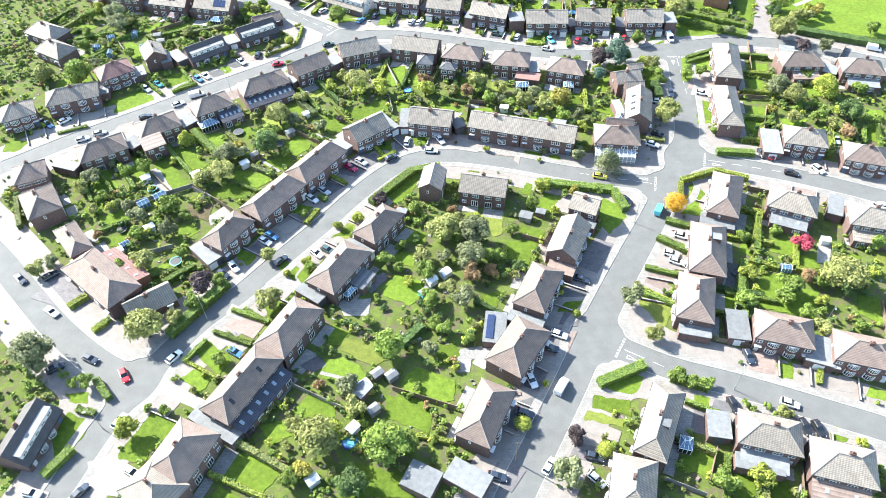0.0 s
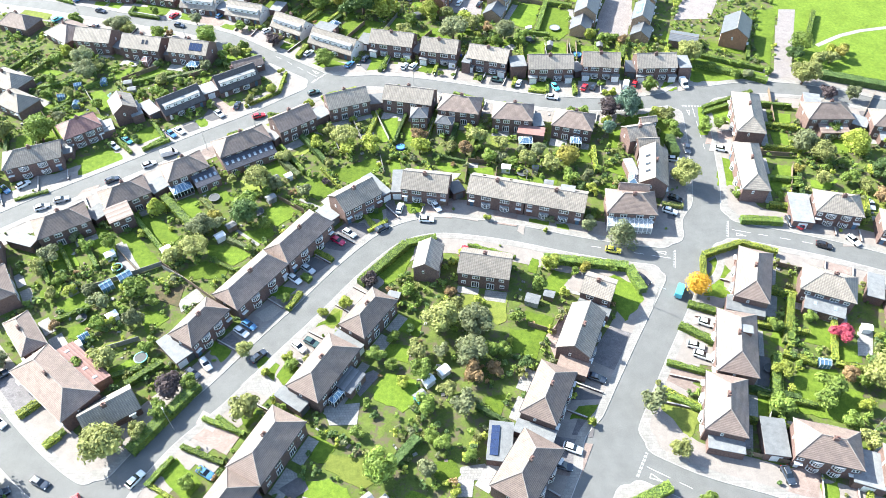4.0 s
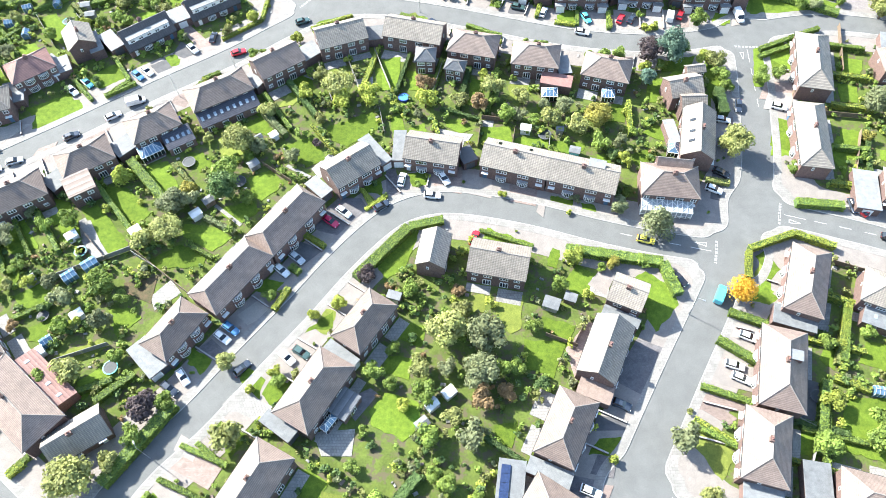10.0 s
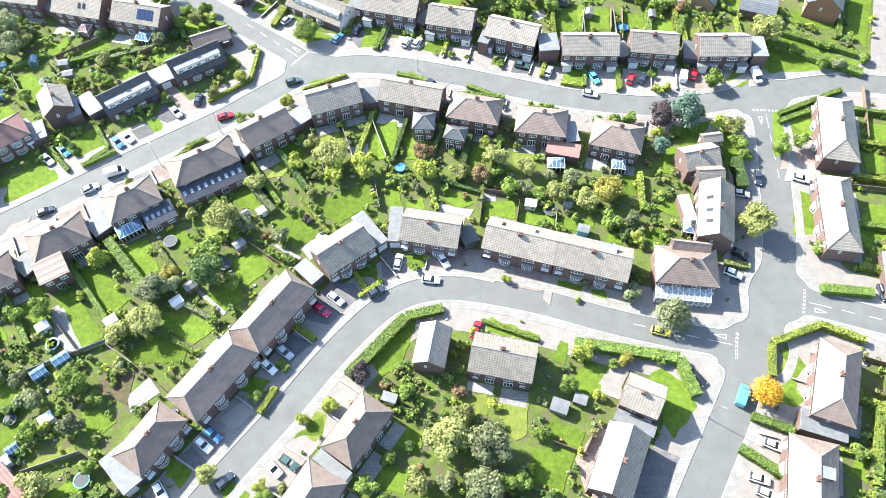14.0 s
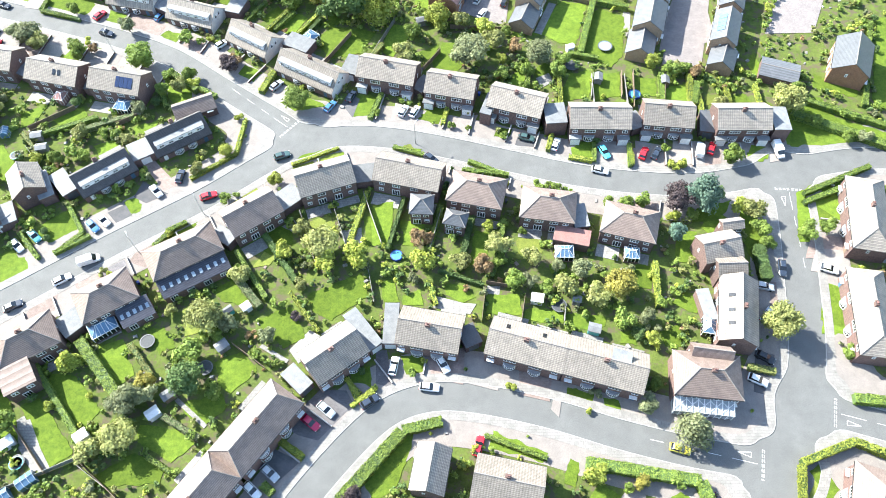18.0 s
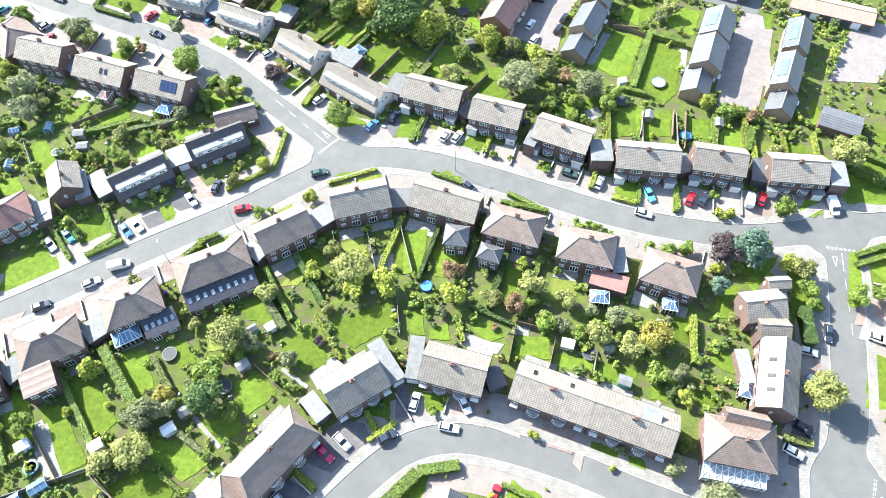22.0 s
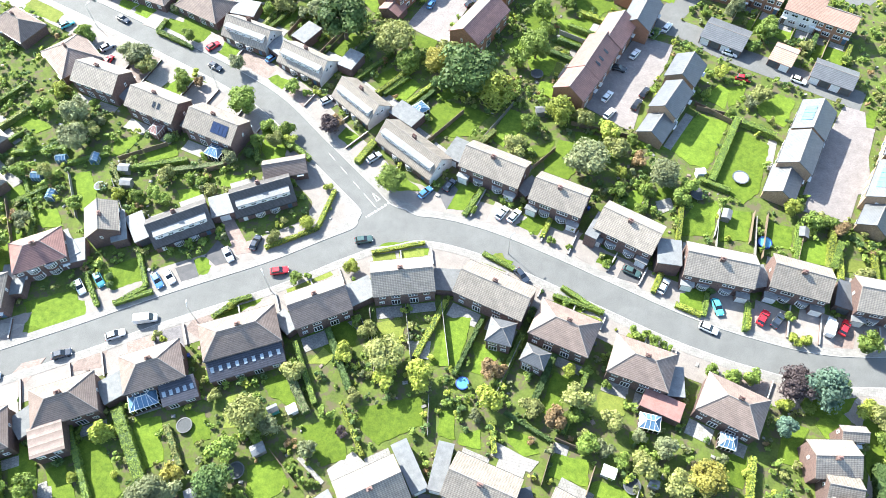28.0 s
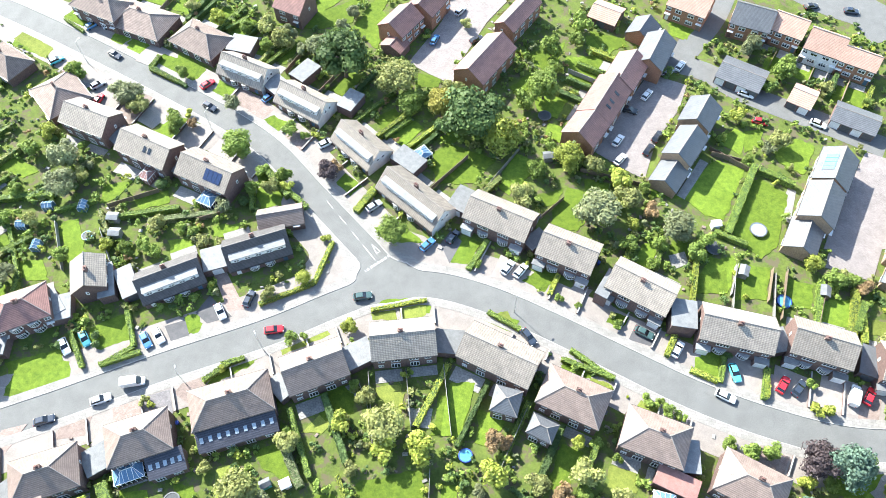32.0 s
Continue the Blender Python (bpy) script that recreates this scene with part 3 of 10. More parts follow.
def add_door(parent, x, y, z, turn, material, w=0.95, h=2.05, label="panelled front door"):
    key = ("door", material.name, w)

    def make():
        g = Geo().box(-w / 2, -0.06, 0, w / 2, 0, h)
        for a in (-0.22, 0.22):
            g.box(a * w - 0.15, -0.085, 0.2, a * w + 0.15, -0.061, 0.95).box(a * w - 0.15, -0.085, 1.15, a * w + 0.15, -0.061, h - 0.18)
        return g.mesh("door", material)
    return put("door", shared(key, make), parent, pose(x, y, z, 0, 0, turn), label)


def add_bow(parent, x, y, z, w, h, turn, roofed=True):
    """A curved bay: base, white frame, dark panes and a small lid."""
    def make():
        n, deep = 6, 0.75
        arc = [(-w / 2 + w * k / n, -deep * math.sin(math.pi * k / n) ** 0.7) for k in range(n + 1)]

        def ring(s, z):
            return [(px * s, py * s, z) for px, py in arc]
        def bend(u, y, z):
            px, py = -w / 2 + w * u, -deep * math.sin(math.pi * min(1, max(0, u))) ** 0.7
            return (px * (1 + y), py * (1 + y) - 0.01, z)
        xs = bars(0, 1, n, 0.035)
        fr = lattice(xs, [0, 0.12, h * 0.62, h * 0.62 + 0.07, h - 0.12, h], lambda i, k: i % 2 == 0 or k % 2 == 0, 0.04, -0.04, bend)
        pane = Geo().solid(ring(0.97, 0.1), ring(0.97, h - 0.1))
        lid = Geo().solid(ring(1.12, h), ring(1.0, h + 0.14))
        return fr.mesh("bay_frame", UPVC), pane.mesh("pane", GLASS), lid.mesh("bay_roof", LEAD)
    f, p, r = shared(("bow", round(w, 2), round(h, 2)), make)
    m = pose(x, y, z, 0, 0, turn)
    fr = put("bay_window", f, parent, m, "white curved bay window")
    put("pane", p, fr)
    if roofed:
        put("bay_roof", r, fr)
    return fr


def roof_geo(kind, hl, hd, ze, rise, over=0.32, hip=None):
    """Roof over a box of half length hl and half depth hd, ridge along x. Returns roof, ridge line and gable walls."""
    a, b = hl + (over if kind != "gable" else 0.18), hd + over
    drop = rise * over / hd
    z0 = ze - drop
    t = 0.16
    g, r = Geo(), Geo()
    zr = ze + rise
    if kind == "hip":
        run = min(hip or b * 0.95, a - 0.15)
        e = a - run
        low = [(-a, -b, z0), (a, -b, z0), (a, b, z0), (-a, b, z0)]
        up = [(x, y, z + t) for x, y, z in low]
        p, q = (-e, 0, zr + t), (e, 0, zr + t)
        i = 0
        g.v += low + up + [p, q]
        g.f += [(3, 2, 1, 0), (0, 1, 5, 4), (1, 2, 6, 5), (2, 3, 7, 6), (3, 0, 4, 7), (4, 5, 9, 8), (6, 7, 8, 9), (5, 6, 9), (7, 4, 8)]
        for c, d in ((4, 8), (7, 8), (5, 9), (6, 9)):
            c, d = Vector(g.v[c]), Vector(g.v[d])
            r.bar(c + Vector((0, 0, 0.03)), d + Vector((0, 0, 0.03)), 0.1, 5)
        r.bar((-e, 0, zr + t + 0.03), (e, 0, zr + t + 0.03), 0.12, 6)
    else:
        prof = [(-b, z0), (0, zr), (b, z0), (b, z0 + t), (0, zr + t), (-b, z0 + t)]
        n = len(prof)
        g.v += [(-a, y, z) for y, z in prof] + [(a, y, z) for y, z in prof]
        g.f += [(0, 1, 4, 5), (1, 2, 3, 4), (n + 5, n + 4, n + 1, n), (n + 4, n + 3, n + 2, n + 1)]
        for k in range(n):
            j = (k + 1) % n
            g.f.append((j, n + j, n + k, k))
        r.bar((-a, 0, zr + t + 0.02), (a, 0, zr + t + 0.02), 0.12, 6)
    return g, r


def wall_geo(kind, hl, hd, ze, rise):
    g = Geo()
    if kind == "gable":
        prof = [(-hd, 0), (hd, 0), (hd, ze - 0.02), (0, ze + rise - 0.06), (-hd, ze - 0.02)]
        n = len(prof)
        g.v += [(-hl, y, z) for y, z in prof] + [(hl, y, z) for y, z in prof]
        g.f += [tuple(range(n - 1, -1, -1)), tuple(range(n, 2 * n))]
        for k in range(n):
            j = (k + 1) % n
            g.f.append((k, j, n + j, n + k))
    else:
        g.box(-hl, -hd, 0, hl, hd, ze - 0.02)
    return g


def add_chimney(parent, x, y, z0, z1, pots=4, along=True):
    def make():
        w, d = (1.0, 0.56) if along else (0.56, 1.0)
        g = Geo().box(-w / 2, -d / 2, 0, w / 2, d / 2, z1 - z0 - 0.25).box(-w / 2 - 0.07, -d / 2 - 0.07, z1 - z0 - 0.25, w / 2 + 0.07, d / 2 + 0.07, z1 - z0)
        return g.mesh("chimney", BRICK)

    def pot():
        return Geo().tube(0, 0, 0, 0.45, 0.14, 0.11, 8).mesh("chimney_pot", ROOF_RED)
    c = put("chimney", shared(("chim", round(z1 - z0, 1), along), make), parent, pose(x, y, z0), "brick chimney stack with clay pots")
    for k in range(pots):
        s = (k - (pots - 1) / 2) * 0.26
        put("chimney_pot", shared("pot", pot), c, pose(s if along else 0, 0 if along else s, z1 - z0))
    return c


DIM = {}


def house(x, y, rot, L, D, kind="hip", roof="grey", front=1, eave=5.0, rise=None, wall=None, bays="bow", halves=2, chimney=True, label="", hip=None, rear="plain", group="semi-detached houses"):
    """A two-storey house, ridge along local x. front: +1, the street lies at local +y; -1, at local -y."""
    roofs = {"grey": ROOF_GREY, "brown": ROOF_BROWN, "red": ROOF_RED, "slate": ROOF_SLATE, "pantile": ROOF_PANTILE}
    words = {"grey": "grey tiled", "brown": "brown tiled", "red": "red tiled", "slate": "blue-grey slate", "pantile": "orange pantiled"}
    hl, hd = L / 2 - 0.32, D / 2 - 0.32
    rise = rise or hd * 0.66
    wall = wall or BRICK
    text = label or f"dark brick {'semi-detached pair' if halves == 2 else 'house'} with {'hipped' if kind == 'hip' else 'gabled'} {words[roof]} roof"
    FOOT.append(rect_of(x, y, rot, L + 0.6, D + 0.6))
    h = empty("house", pose(x, y, 0, 0, 0, rot), text, "house", group)
    DIM[h.name] = (hl, hd, eave, rise)
    part("wall", wall_geo(kind, hl, hd, eave, rise), wall, h)
    g, r = roof_geo(kind, hl, hd, eave, rise, hip=hip)
    ro = part("roof", g, roofs[roof], h)
    part("ridge_tiles", r, RIDGE, ro)
    # gutters
    drop = rise * 0.32 / hd
    for s in (-1, 1):
        part("gutter", Geo().box(-hl - 0.2, s * (hd + 0.36) - 0.06, eave - drop - 0.02, hl + 0.2, s * (hd + 0.36) + 0.06, eave - drop + 0.1), GUTTER, h)
    if chimney:
        if kind == "hip":
            add_chimney(h, 0.4, 0.35 * front, eave + rise - 0.55, eave + rise + 0.8, 2)
        else:
            add_chimney(h, -0.3, 0.5 * front, eave + rise - 0.7, eave + rise + 0.75, 2)
    storey2, low = eave - 1.75, 0.95
    fturn = 0 if front < 0 else 180
    rturn = 180 - fturn
    fy, ry = front * hd, -front * hd
    two = eave > 4
    wid = 2 * hl / halves
    colours = [UPVC, BLUE_PAINT, WOOD, TILE_HANG]
    for k in range(halves):
        cx = -hl + wid * (k + 0.5)
        s = 1 if (k % 2) else -1  # doors lie to the outside
        if halves == 1:
            s = 1
        bx, dx = cx - s * wid * 0.17, cx + s * wid * 0.33
        # street side
        if bays == "bow2" and two:
            add_bow(h, bx, fy, 0.55, 2.5, 1.7, fturn, False)
            part("bay_apron", Geo().box(bx - 1.2, min(fy, fy + front * 0.6), 2.3, bx + 1.2, max(fy, fy + front * 0.6), 3.05), TILE_HANG, h, "hung tile panel between bays")
            add_bow(h, bx, fy, 3.1, 2.5, 1.45, fturn, True)
        elif bays == "bow":
            add_bow(h, bx, fy, 0.6, 2.5, 1.55, fturn, True)
            if two:
                add_window(h, bx, fy, storey2, 2.6, 1.35, fturn, 4)
        else:
            add_window(h, bx, fy, low, 2.0, 1.3, fturn, 3)
            if two:
                add_window(h, bx, fy, storey2, 1.8, 1.2, fturn, 2)
        if two:
            add_window(h, dx, fy, storey2 + 0.05, 1.3, 1.2, fturn, 2)
        add_door(h, dx, fy, 0.12, fturn, colours[int(abs(x * 3 + y + k * 2)) % 4])
        hood = Geo().box(dx - 0.8, min(fy, fy + front * 0.75), 2.35, dx + 0.8, max(fy, fy + front * 0.75), 2.5, 0.03)
        part("door_hood", hood, UPVC, h, "flat white door canopy")
        # garden side
        if two:
            add_window(h, cx - s * wid * 0.22, ry, storey2, 1.9, 1.25, rturn, 3)
            add_window(h, cx + s * wid * 0.22, ry, storey2 + 0.1, 1.3, 1.1, rturn, 2)
        add_window(h, cx - s * wid * 0.2, ry, 0.15, 1.9, 2.05, rturn, 3, "patio_door")
        add_window(h, cx + s * wid * 0.26, ry, 1.0, 1.15, 1.1, rturn, 2)
        for e in ((-1,) if k == 0 else ()) + ((1,) if k == halves - 1 else ()):
            if two:
                add_window(h, e * hl, 0.6, storey2, 0.6, 1.0, 90 * e, 1)
    return h


def local(h, x, y):
    v = h.matrix_basis @ Vector((x, y, 0))
    return v.x, v.y


def extension(h, x0, y0, x1, y1, z, slope=0.0, side="y-", material=None, wall=None, roof_label="", skylights=0, name="extension"):
    """A lower wing on a house in its local plan. slope: the rise of its lean-to roof towards the house."""
    wall = wall or BRICK
    g = Geo()
    hi = {"y-": lambda x, y: (y - y0) / (y1 - y0), "y+": lambda x, y: (y1 - y) / (y1 - y0), "x-": lambda x, y: (x - x0) / (x1 - x0), "x+": lambda x, y: (x1 - x) / (x1 - x0)}[side]
    ring = [(x0, y0), (x1, y0), (x1, y1), (x0, y1)]
    e = part(name, g.solid([(x, y, 0) for x, y in ring], [(x, y, z + slope * hi(x, y)) for x, y in ring]), wall, h, "single storey brick extension")
    o = 0.16
    big = [(x0 - o, y0 - o), (x1 + o, y0 - o), (x1 + o, y1 + o), (x0 - o, y1 + o)]
    lim = lambda v: min(1.0, max(-0.1, v))
    part("extension_roof", Geo().solid([(x, y, z + 0.01 + slope * lim(hi(x, y))) for x, y in big], [(x, y, z + 0.16 + slope * lim(hi(x, y))) for x, y in big]), material or FELT, e, roof_label or "grey felt flat roof")
    n = skylights
    for k in range(n):
        if side[0] == "y":
            cx, cy = x0 + (x1 - x0) * (k + 0.5) / n, (y0 + y1) / 2
        else:
            cx, cy = (x0 + x1) / 2, y0 + (y1 - y0) * (k + 0.5) / n
        q = [(cx - 0.35, cy - 0.5), (cx + 0.35, cy - 0.5), (cx + 0.35, cy + 0.5), (cx - 0.35, cy + 0.5)]
        part("skylight", Geo().solid([(a, b, z + 0.1 + slope * hi(a, b)) for a, b in q], [(a, b, z + 0.24 + slope * hi(a, b)) for a, b in q]), SKYLIGHT, e, "small pale roof window")
    if side == "y-" and z > 2:
        w = x1 - x0
        for k in range(max(1, int(w / 3.2))):
            add_window(e, x0 + w * (k + 0.5) / max(1, int(w / 3.2)), y0, 0.9 if k % 2 else 0.2, 1.7, 1.2 if k % 2 else 1.9, 0, 3)
        if z > 4:
            for k in range(max(1, int(w / 3))):
                add_window(e, x0 + w * (k + 0.5) / max(1, int(w / 3)), y0, z - 1.6, 1.4, 1.15, 0, 2)
    if side == "y+" and z > 2:
        w = x1 - x0
        for k in range(max(1, int(w / 3.2))):
            add_window(e, x0 + w * (k + 0.5) / max(1, int(w / 3.2)), y1, 0.9, 1.6, 1.2, 180, 3)
    return e


def conservatory(h, x0, y0, x1, y1, z=2.2, rise=0.9, side="y-", glass=None):
    """A glazed room: low wall, white posts, panes and a glazed pitched roof with white bars."""
    c = part("conservatory", Geo().box(x0, y0, 0, x1, y1, 0.6), BRICK, h, "white framed glass conservatory")
    fr = Geo()
    n, m = max(2, round((x1 - x0) / 0.9)), max(2, round((y1 - y0) / 0.9))
    pts = [(x0 + (x1 - x0) * k / n, y) for k in range(n + 1) for y in (y0, y1)] + [(x, y0 + (y1 - y0) * k / m) for k in range(1, m) for x in (x0, x1)]
    for x, y in pts:
        fr.box(x - 0.05, y - 0.05, 0.6, x + 0.05, y + 0.05, z)
    fr.box(x0 - 0.1, y0 - 0.1, z, x1 + 0.1, y1 + 0.1, z + 0.1)
    cy = (y0 + y1) / 2
    cx0, cx1 = x0 + (x1 - x0) * 0.3, x0 + (x1 - x0) * 0.7
    zt = z + 0.1 + rise
    for k in range(n + 1):
        x = x0 + (x1 - x0) * k / n
        xt = min(max(x, cx0), cx1)
        fr.bar((x, y0, z + 0.13), (xt, cy, zt + 0.03), 0.05, 4).bar((x, y1, z + 0.13), (xt, cy, zt + 0.03), 0.05, 4)
    fr.bar((cx0, cy, zt + 0.05), (cx1, cy, zt + 0.05), 0.08, 6)
    part("conservatory_frame", fr, UPVC, c)
    part("pane", Geo().box(x0 + 0.03, y0 + 0.03, 0.6, x1 - 0.03, y1 - 0.03, z), glass or GLASS, c)
    i = Geo()
    i.v += [(x0, y0, z + 0.1), (x1, y0, z + 0.1), (x1, y1, z + 0.1), (x0, y1, z + 0.1), (cx0, cy, zt), (cx1, cy, zt)]
    i.f += [(3, 2, 1, 0), (0, 1, 5, 4), (2, 3, 4, 5), (1, 2, 5), (3, 0, 4)]
    part("glass_roof", i, glass or CONS_ROOF, c, "pale blue glazed roof")
    return c


CONS_ROOF = mat("conservatory_glazing", (0.13, 0.22, 0.32), (0.08, 0.15, 0.24), 1.0, 0.15, spec=0.7)


def dormer_house(x, y, rot, L, D, front=-1, roof="grey", white_gable=1, label=""):
    """A chalet house: low eaves, steep roof, and a long white dormer band on the garden or street side."""
    hl, hd, eave, rise = L / 2 - 0.2, D / 2 - 0.3, 2.5, 3.6
    FOOT.append(rect_of(x, y, rot, L + 0.6, D + 0.6))
    h = empty("house", pose(x, y, 0, 0, 0, rot), label or "chalet house with long white dormer in a grey tiled roof", "house", "chalet houses")
    DIM[h.name] = (hl, hd, eave, rise)
    part("wall", wall_geo("gable", hl, hd, eave, rise), BRICK, h)
    g, r = roof_geo("gable", hl, hd, eave, rise)
    ro = part("roof", g, {"grey": ROOF_GREY, "brown": ROOF_BROWN, "slate": ROOF_SLATE, "dark": ROOF_DARK}[roof], h)
    part("ridge_tiles", r, RIDGE, ro)
    s = front
    # white cheeks and dormer band
    y_out, y_in = s * hd * 0.74, s * hd * 0.12
    lo, hi = min(y_out, y_in), max(y_out, y_in)
    d = part("dormer", Geo().box(-hl + 0.9, lo, eave + 0.55, hl - 0.9, hi, eave + 2.35), UPVC, h, "long white boarded dormer")
    part("dormer_roof", Geo().box(-hl + 0.75, lo - 0.2, eave + 2.35, hl - 0.75, hi + 0.2, eave + 2.5), FELT, d)
    n = max(3, int(L / 2.6))
    turn = 0 if s < 0 else 180
    for k in range(n):
        add_window(d, -hl + 0.9 + (2 * hl - 1.8) * (k + 0.5) / n, y_out, eave + 1.1, 1.3, 1.0, turn, 2)
    if white_gable:
        e = white_gable
        w = Geo()
        w.v += [(e * (hl + 0.02), -hd, 0.0), (e * (hl + 0.02), hd, 0.0), (e * (hl + 0.02), hd, eave), (e * (hl + 0.02), 0, eave + rise - 0.1), (e * (hl + 0.02), -hd, eave)]
        w.v += [(vx + e * 0.06, vy, vz) for vx, vy, vz in w.v]
        w.f += [(0, 1, 2, 3, 4), (9, 8, 7, 6, 5)] + [(k, 5 + k, 5 + (k + 1) % 5, (k + 1) % 5) for k in range(5)]
        part("gable_cladding", w, RENDER, h, "white painted gable end")
        add_window(h, e * (hl + 0.08), 0.8, eave + 0.6, 0.9, 1.1, 90 * e, 1)
        add_window(h, e * (hl + 0.08), -0.8, eave + 0.6, 0.9, 1.1, 90 * e, 1)
    for k in range(4):
        cx = -hl + 2 * hl * (k + 0.5) / 4
        if k in (0, 3):
            add_door(h, cx, s * hd, 0.12, turn, BLUE_PAINT if k else UPVC)
        else:
            add_bow(h, cx, s * hd, 0.55, 2.2, 1.45, turn, True)
        add_window(h, cx, -s * hd, 0.9, 1.7, 1.15, 180 - turn, 3)
    add_chimney(h, -0.2, -s * 0.6, eave + rise - 0.8, eave + rise + 0.9, 3)
    for q in (-1, 1):
        part("gutter", Geo().box(-hl - 0.15, q * (hd + 0.36) - 0.06, eave - 0.42, hl + 0.15, q * (hd + 0.36) + 0.06, eave - 0.3), GUTTER, h)
    return h


def garage(x, y, rot, w, d, z=2.4, roof=None, pitched=0.0, doors=1, wall=None, label="", front=-1):
    """A garage or small outbuilding with an up-and-over door; pitched gives a gabled roof along x."""
    FOOT.append(rect_of(x, y, rot, w + 0.4, d + 0.4))
    g = empty("garage", pose(x, y, 0, 0, 0, rot), label or ("flat roofed brick garage" if not pitched else "brick garage with pitched roof"), "garage", "garages")
    if pitched:
        part("wall", wall_geo("gable", w / 2, d / 2, z, pitched), wall or BRICK, g)
        a, b = roof_geo("gable", w / 2, d / 2, z, pitched, 0.25)
        part("roof", a, roof or ROOF_SLATE, g)
        part("ridge_tiles", b, RIDGE, g)
    else:
        part("wall", Geo().box(-w / 2, -d / 2, 0, w / 2, d / 2, z), wall or BRICK, g)
        part("roof", Geo().box(-w / 2 - 0.12, -d / 2 - 0.12, z, w / 2 + 0.12, d / 2 + 0.12, z + 0.18, 0.03), roof or FELT, g)
    for k in range(doors):
        cx = -w / 2 + w * (k + 0.5) / doors
        dw = min(2.3, w / doors - 0.3)
        s = front * d / 2
        part("garage_door", Geo().box(cx - dw / 2, min(s, s + front * 0.05), 0.05, cx + dw / 2, max(s, s + front * 0.05), 2.1), UPVC if int(abs(x) + k) % 2 else BIN_GREY, g, "panelled garage door")
    return g
# ---- plants ----
LEAVES = {"mid": LEAF_MID, "dark": LEAF_DARK, "lime": LEAF_LIME, "limeg": LEAF_LIME, "olive": LEAF_OLIVE, "grey": LEAF_GREY, "gold": LEAF_GOLD, "limegold": LEAF_LIME, "orange": LEAF_ORANGE,
          "russet": LEAF_RUSSET, "purple": LEAF_PURPLE, "red": LEAF_RED, "red2": LEAF_RUSSET, "pink": LEAF_RED, "blue": LEAF_BLUE, "willow": LEAF_LIME, "willowgrey": LEAF_GREY, "round": LEAF_DARK, "limeround": LEAF_LIME}
WORDS = {"mid": "broad leafy mid green", "dark": "dense dark green", "lime": "yellow-green", "limeg": "bright yellow-green", "olive": "olive green", "grey": "feathery grey-green", "gold": "golden green", "limegold": "yellowing green",
         "orange": "orange autumn", "russet": "russet brown", "purple": "dark purple-leaved", "red": "crimson-leaved", "red2": "reddish", "pink": "pinkish red", "blue": "blue-green conifer", "willow": "drooping yellow-green willow",
         "willowgrey": "drooping grey-green", "round": "clipped round green", "limeround": "clipped round yellow-green"}


def leaf_quads(pts, nrm, size, rng):
    """Small pointed leaf clumps, one four-sided leaf per point, turned about its normal."""
    n = len(pts)
    a = rng.normal(size=(n, 3))
    a -= (a * nrm).sum(1)[:, None] * nrm
    a /= np.linalg.norm(a, axis=1)[:, None] + 1e-9
    b = np.cross(nrm, a)
    s = size * rng.uniform(0.6, 1.35, n)[:, None]
    return np.stack([pts - a * s * 0.6, pts - b * s * 0.42, pts + a * s * 0.6, pts + b * s * 0.42], 1).reshape(-1, 3)


def knots(c, r):
    """A small closed six-sided lump of twigs inside each lobe."""
    k = np.array([(x, y, z) for x in (-1, 1) for y in (-1, 1) for z in (-1, 1)]) / math.sqrt(3)
    f = np.array([(0, 1, 3, 2), (4, 6, 7, 5), (0, 4, 5, 1), (2, 3, 7, 6), (1, 5, 7, 3), (0, 2, 6, 4)])
    return (c[:, None, None, :] + r[:, None, None, None] * k[f][None]).reshape(-1, 3)


def crown_points(n, lobes, rng, droop=0.0, tight=False, core=None):
    """Points and normals on uneven lobes that fill a unit crown."""
    c = rng.normal(size=(lobes, 3))
    c /= np.linalg.norm(c, axis=1)[:, None]
    c *= rng.uniform(0.25, 0.68, lobes)[:, None] if not tight else 0.12
    c[:, 2] *= 0.8
    r = rng.uniform(0.26, 0.48, lobes) if not tight else np.full(lobes, 0.86)
    if core is not None:
        core += [c.copy(), 0.78 * r]
    which = rng.choice(lobes, n, p=r ** 2 / (r ** 2).sum())
    d = rng.normal(size=(n, 3))
    d /= np.linalg.norm(d, axis=1)[:, None]
    d[:, 2] = np.where(d[:, 2] < -0.3, -d[:, 2], d[:, 2])
    p = c[which] + d * (r[which] * rng.uniform(0.72, 1.08, n))[:, None]
    if droop:
        out = np.hypot(p[:, 0], p[:, 1])
        p[:, 2] -= droop * out ** 2
    nrm = d + rng.normal(scale=0.42, size=(n, 3))
    nrm /= np.linalg.norm(nrm, axis=1)[:, None]
    return p, nrm


def quads_mesh(name, v, material=None):
    me = bpy.data.meshes.new(name)
    n = len(v) // 4
    me.vertices.add(len(v))
    me.vertices.foreach_set("co", np.asarray(v, dtype=np.float32).ravel())
    me.loops.add(4 * n)
    me.loops.foreach_set("vertex_index", np.arange(4 * n, dtype=np.int32))
    me.polygons.add(n)
    me.polygons.foreach_set("loop_start", np.arange(0, 4 * n, 4, dtype=np.int32))
    me.update(calc_edges=True)
    if material:
        me.materials.append(material)
    return me


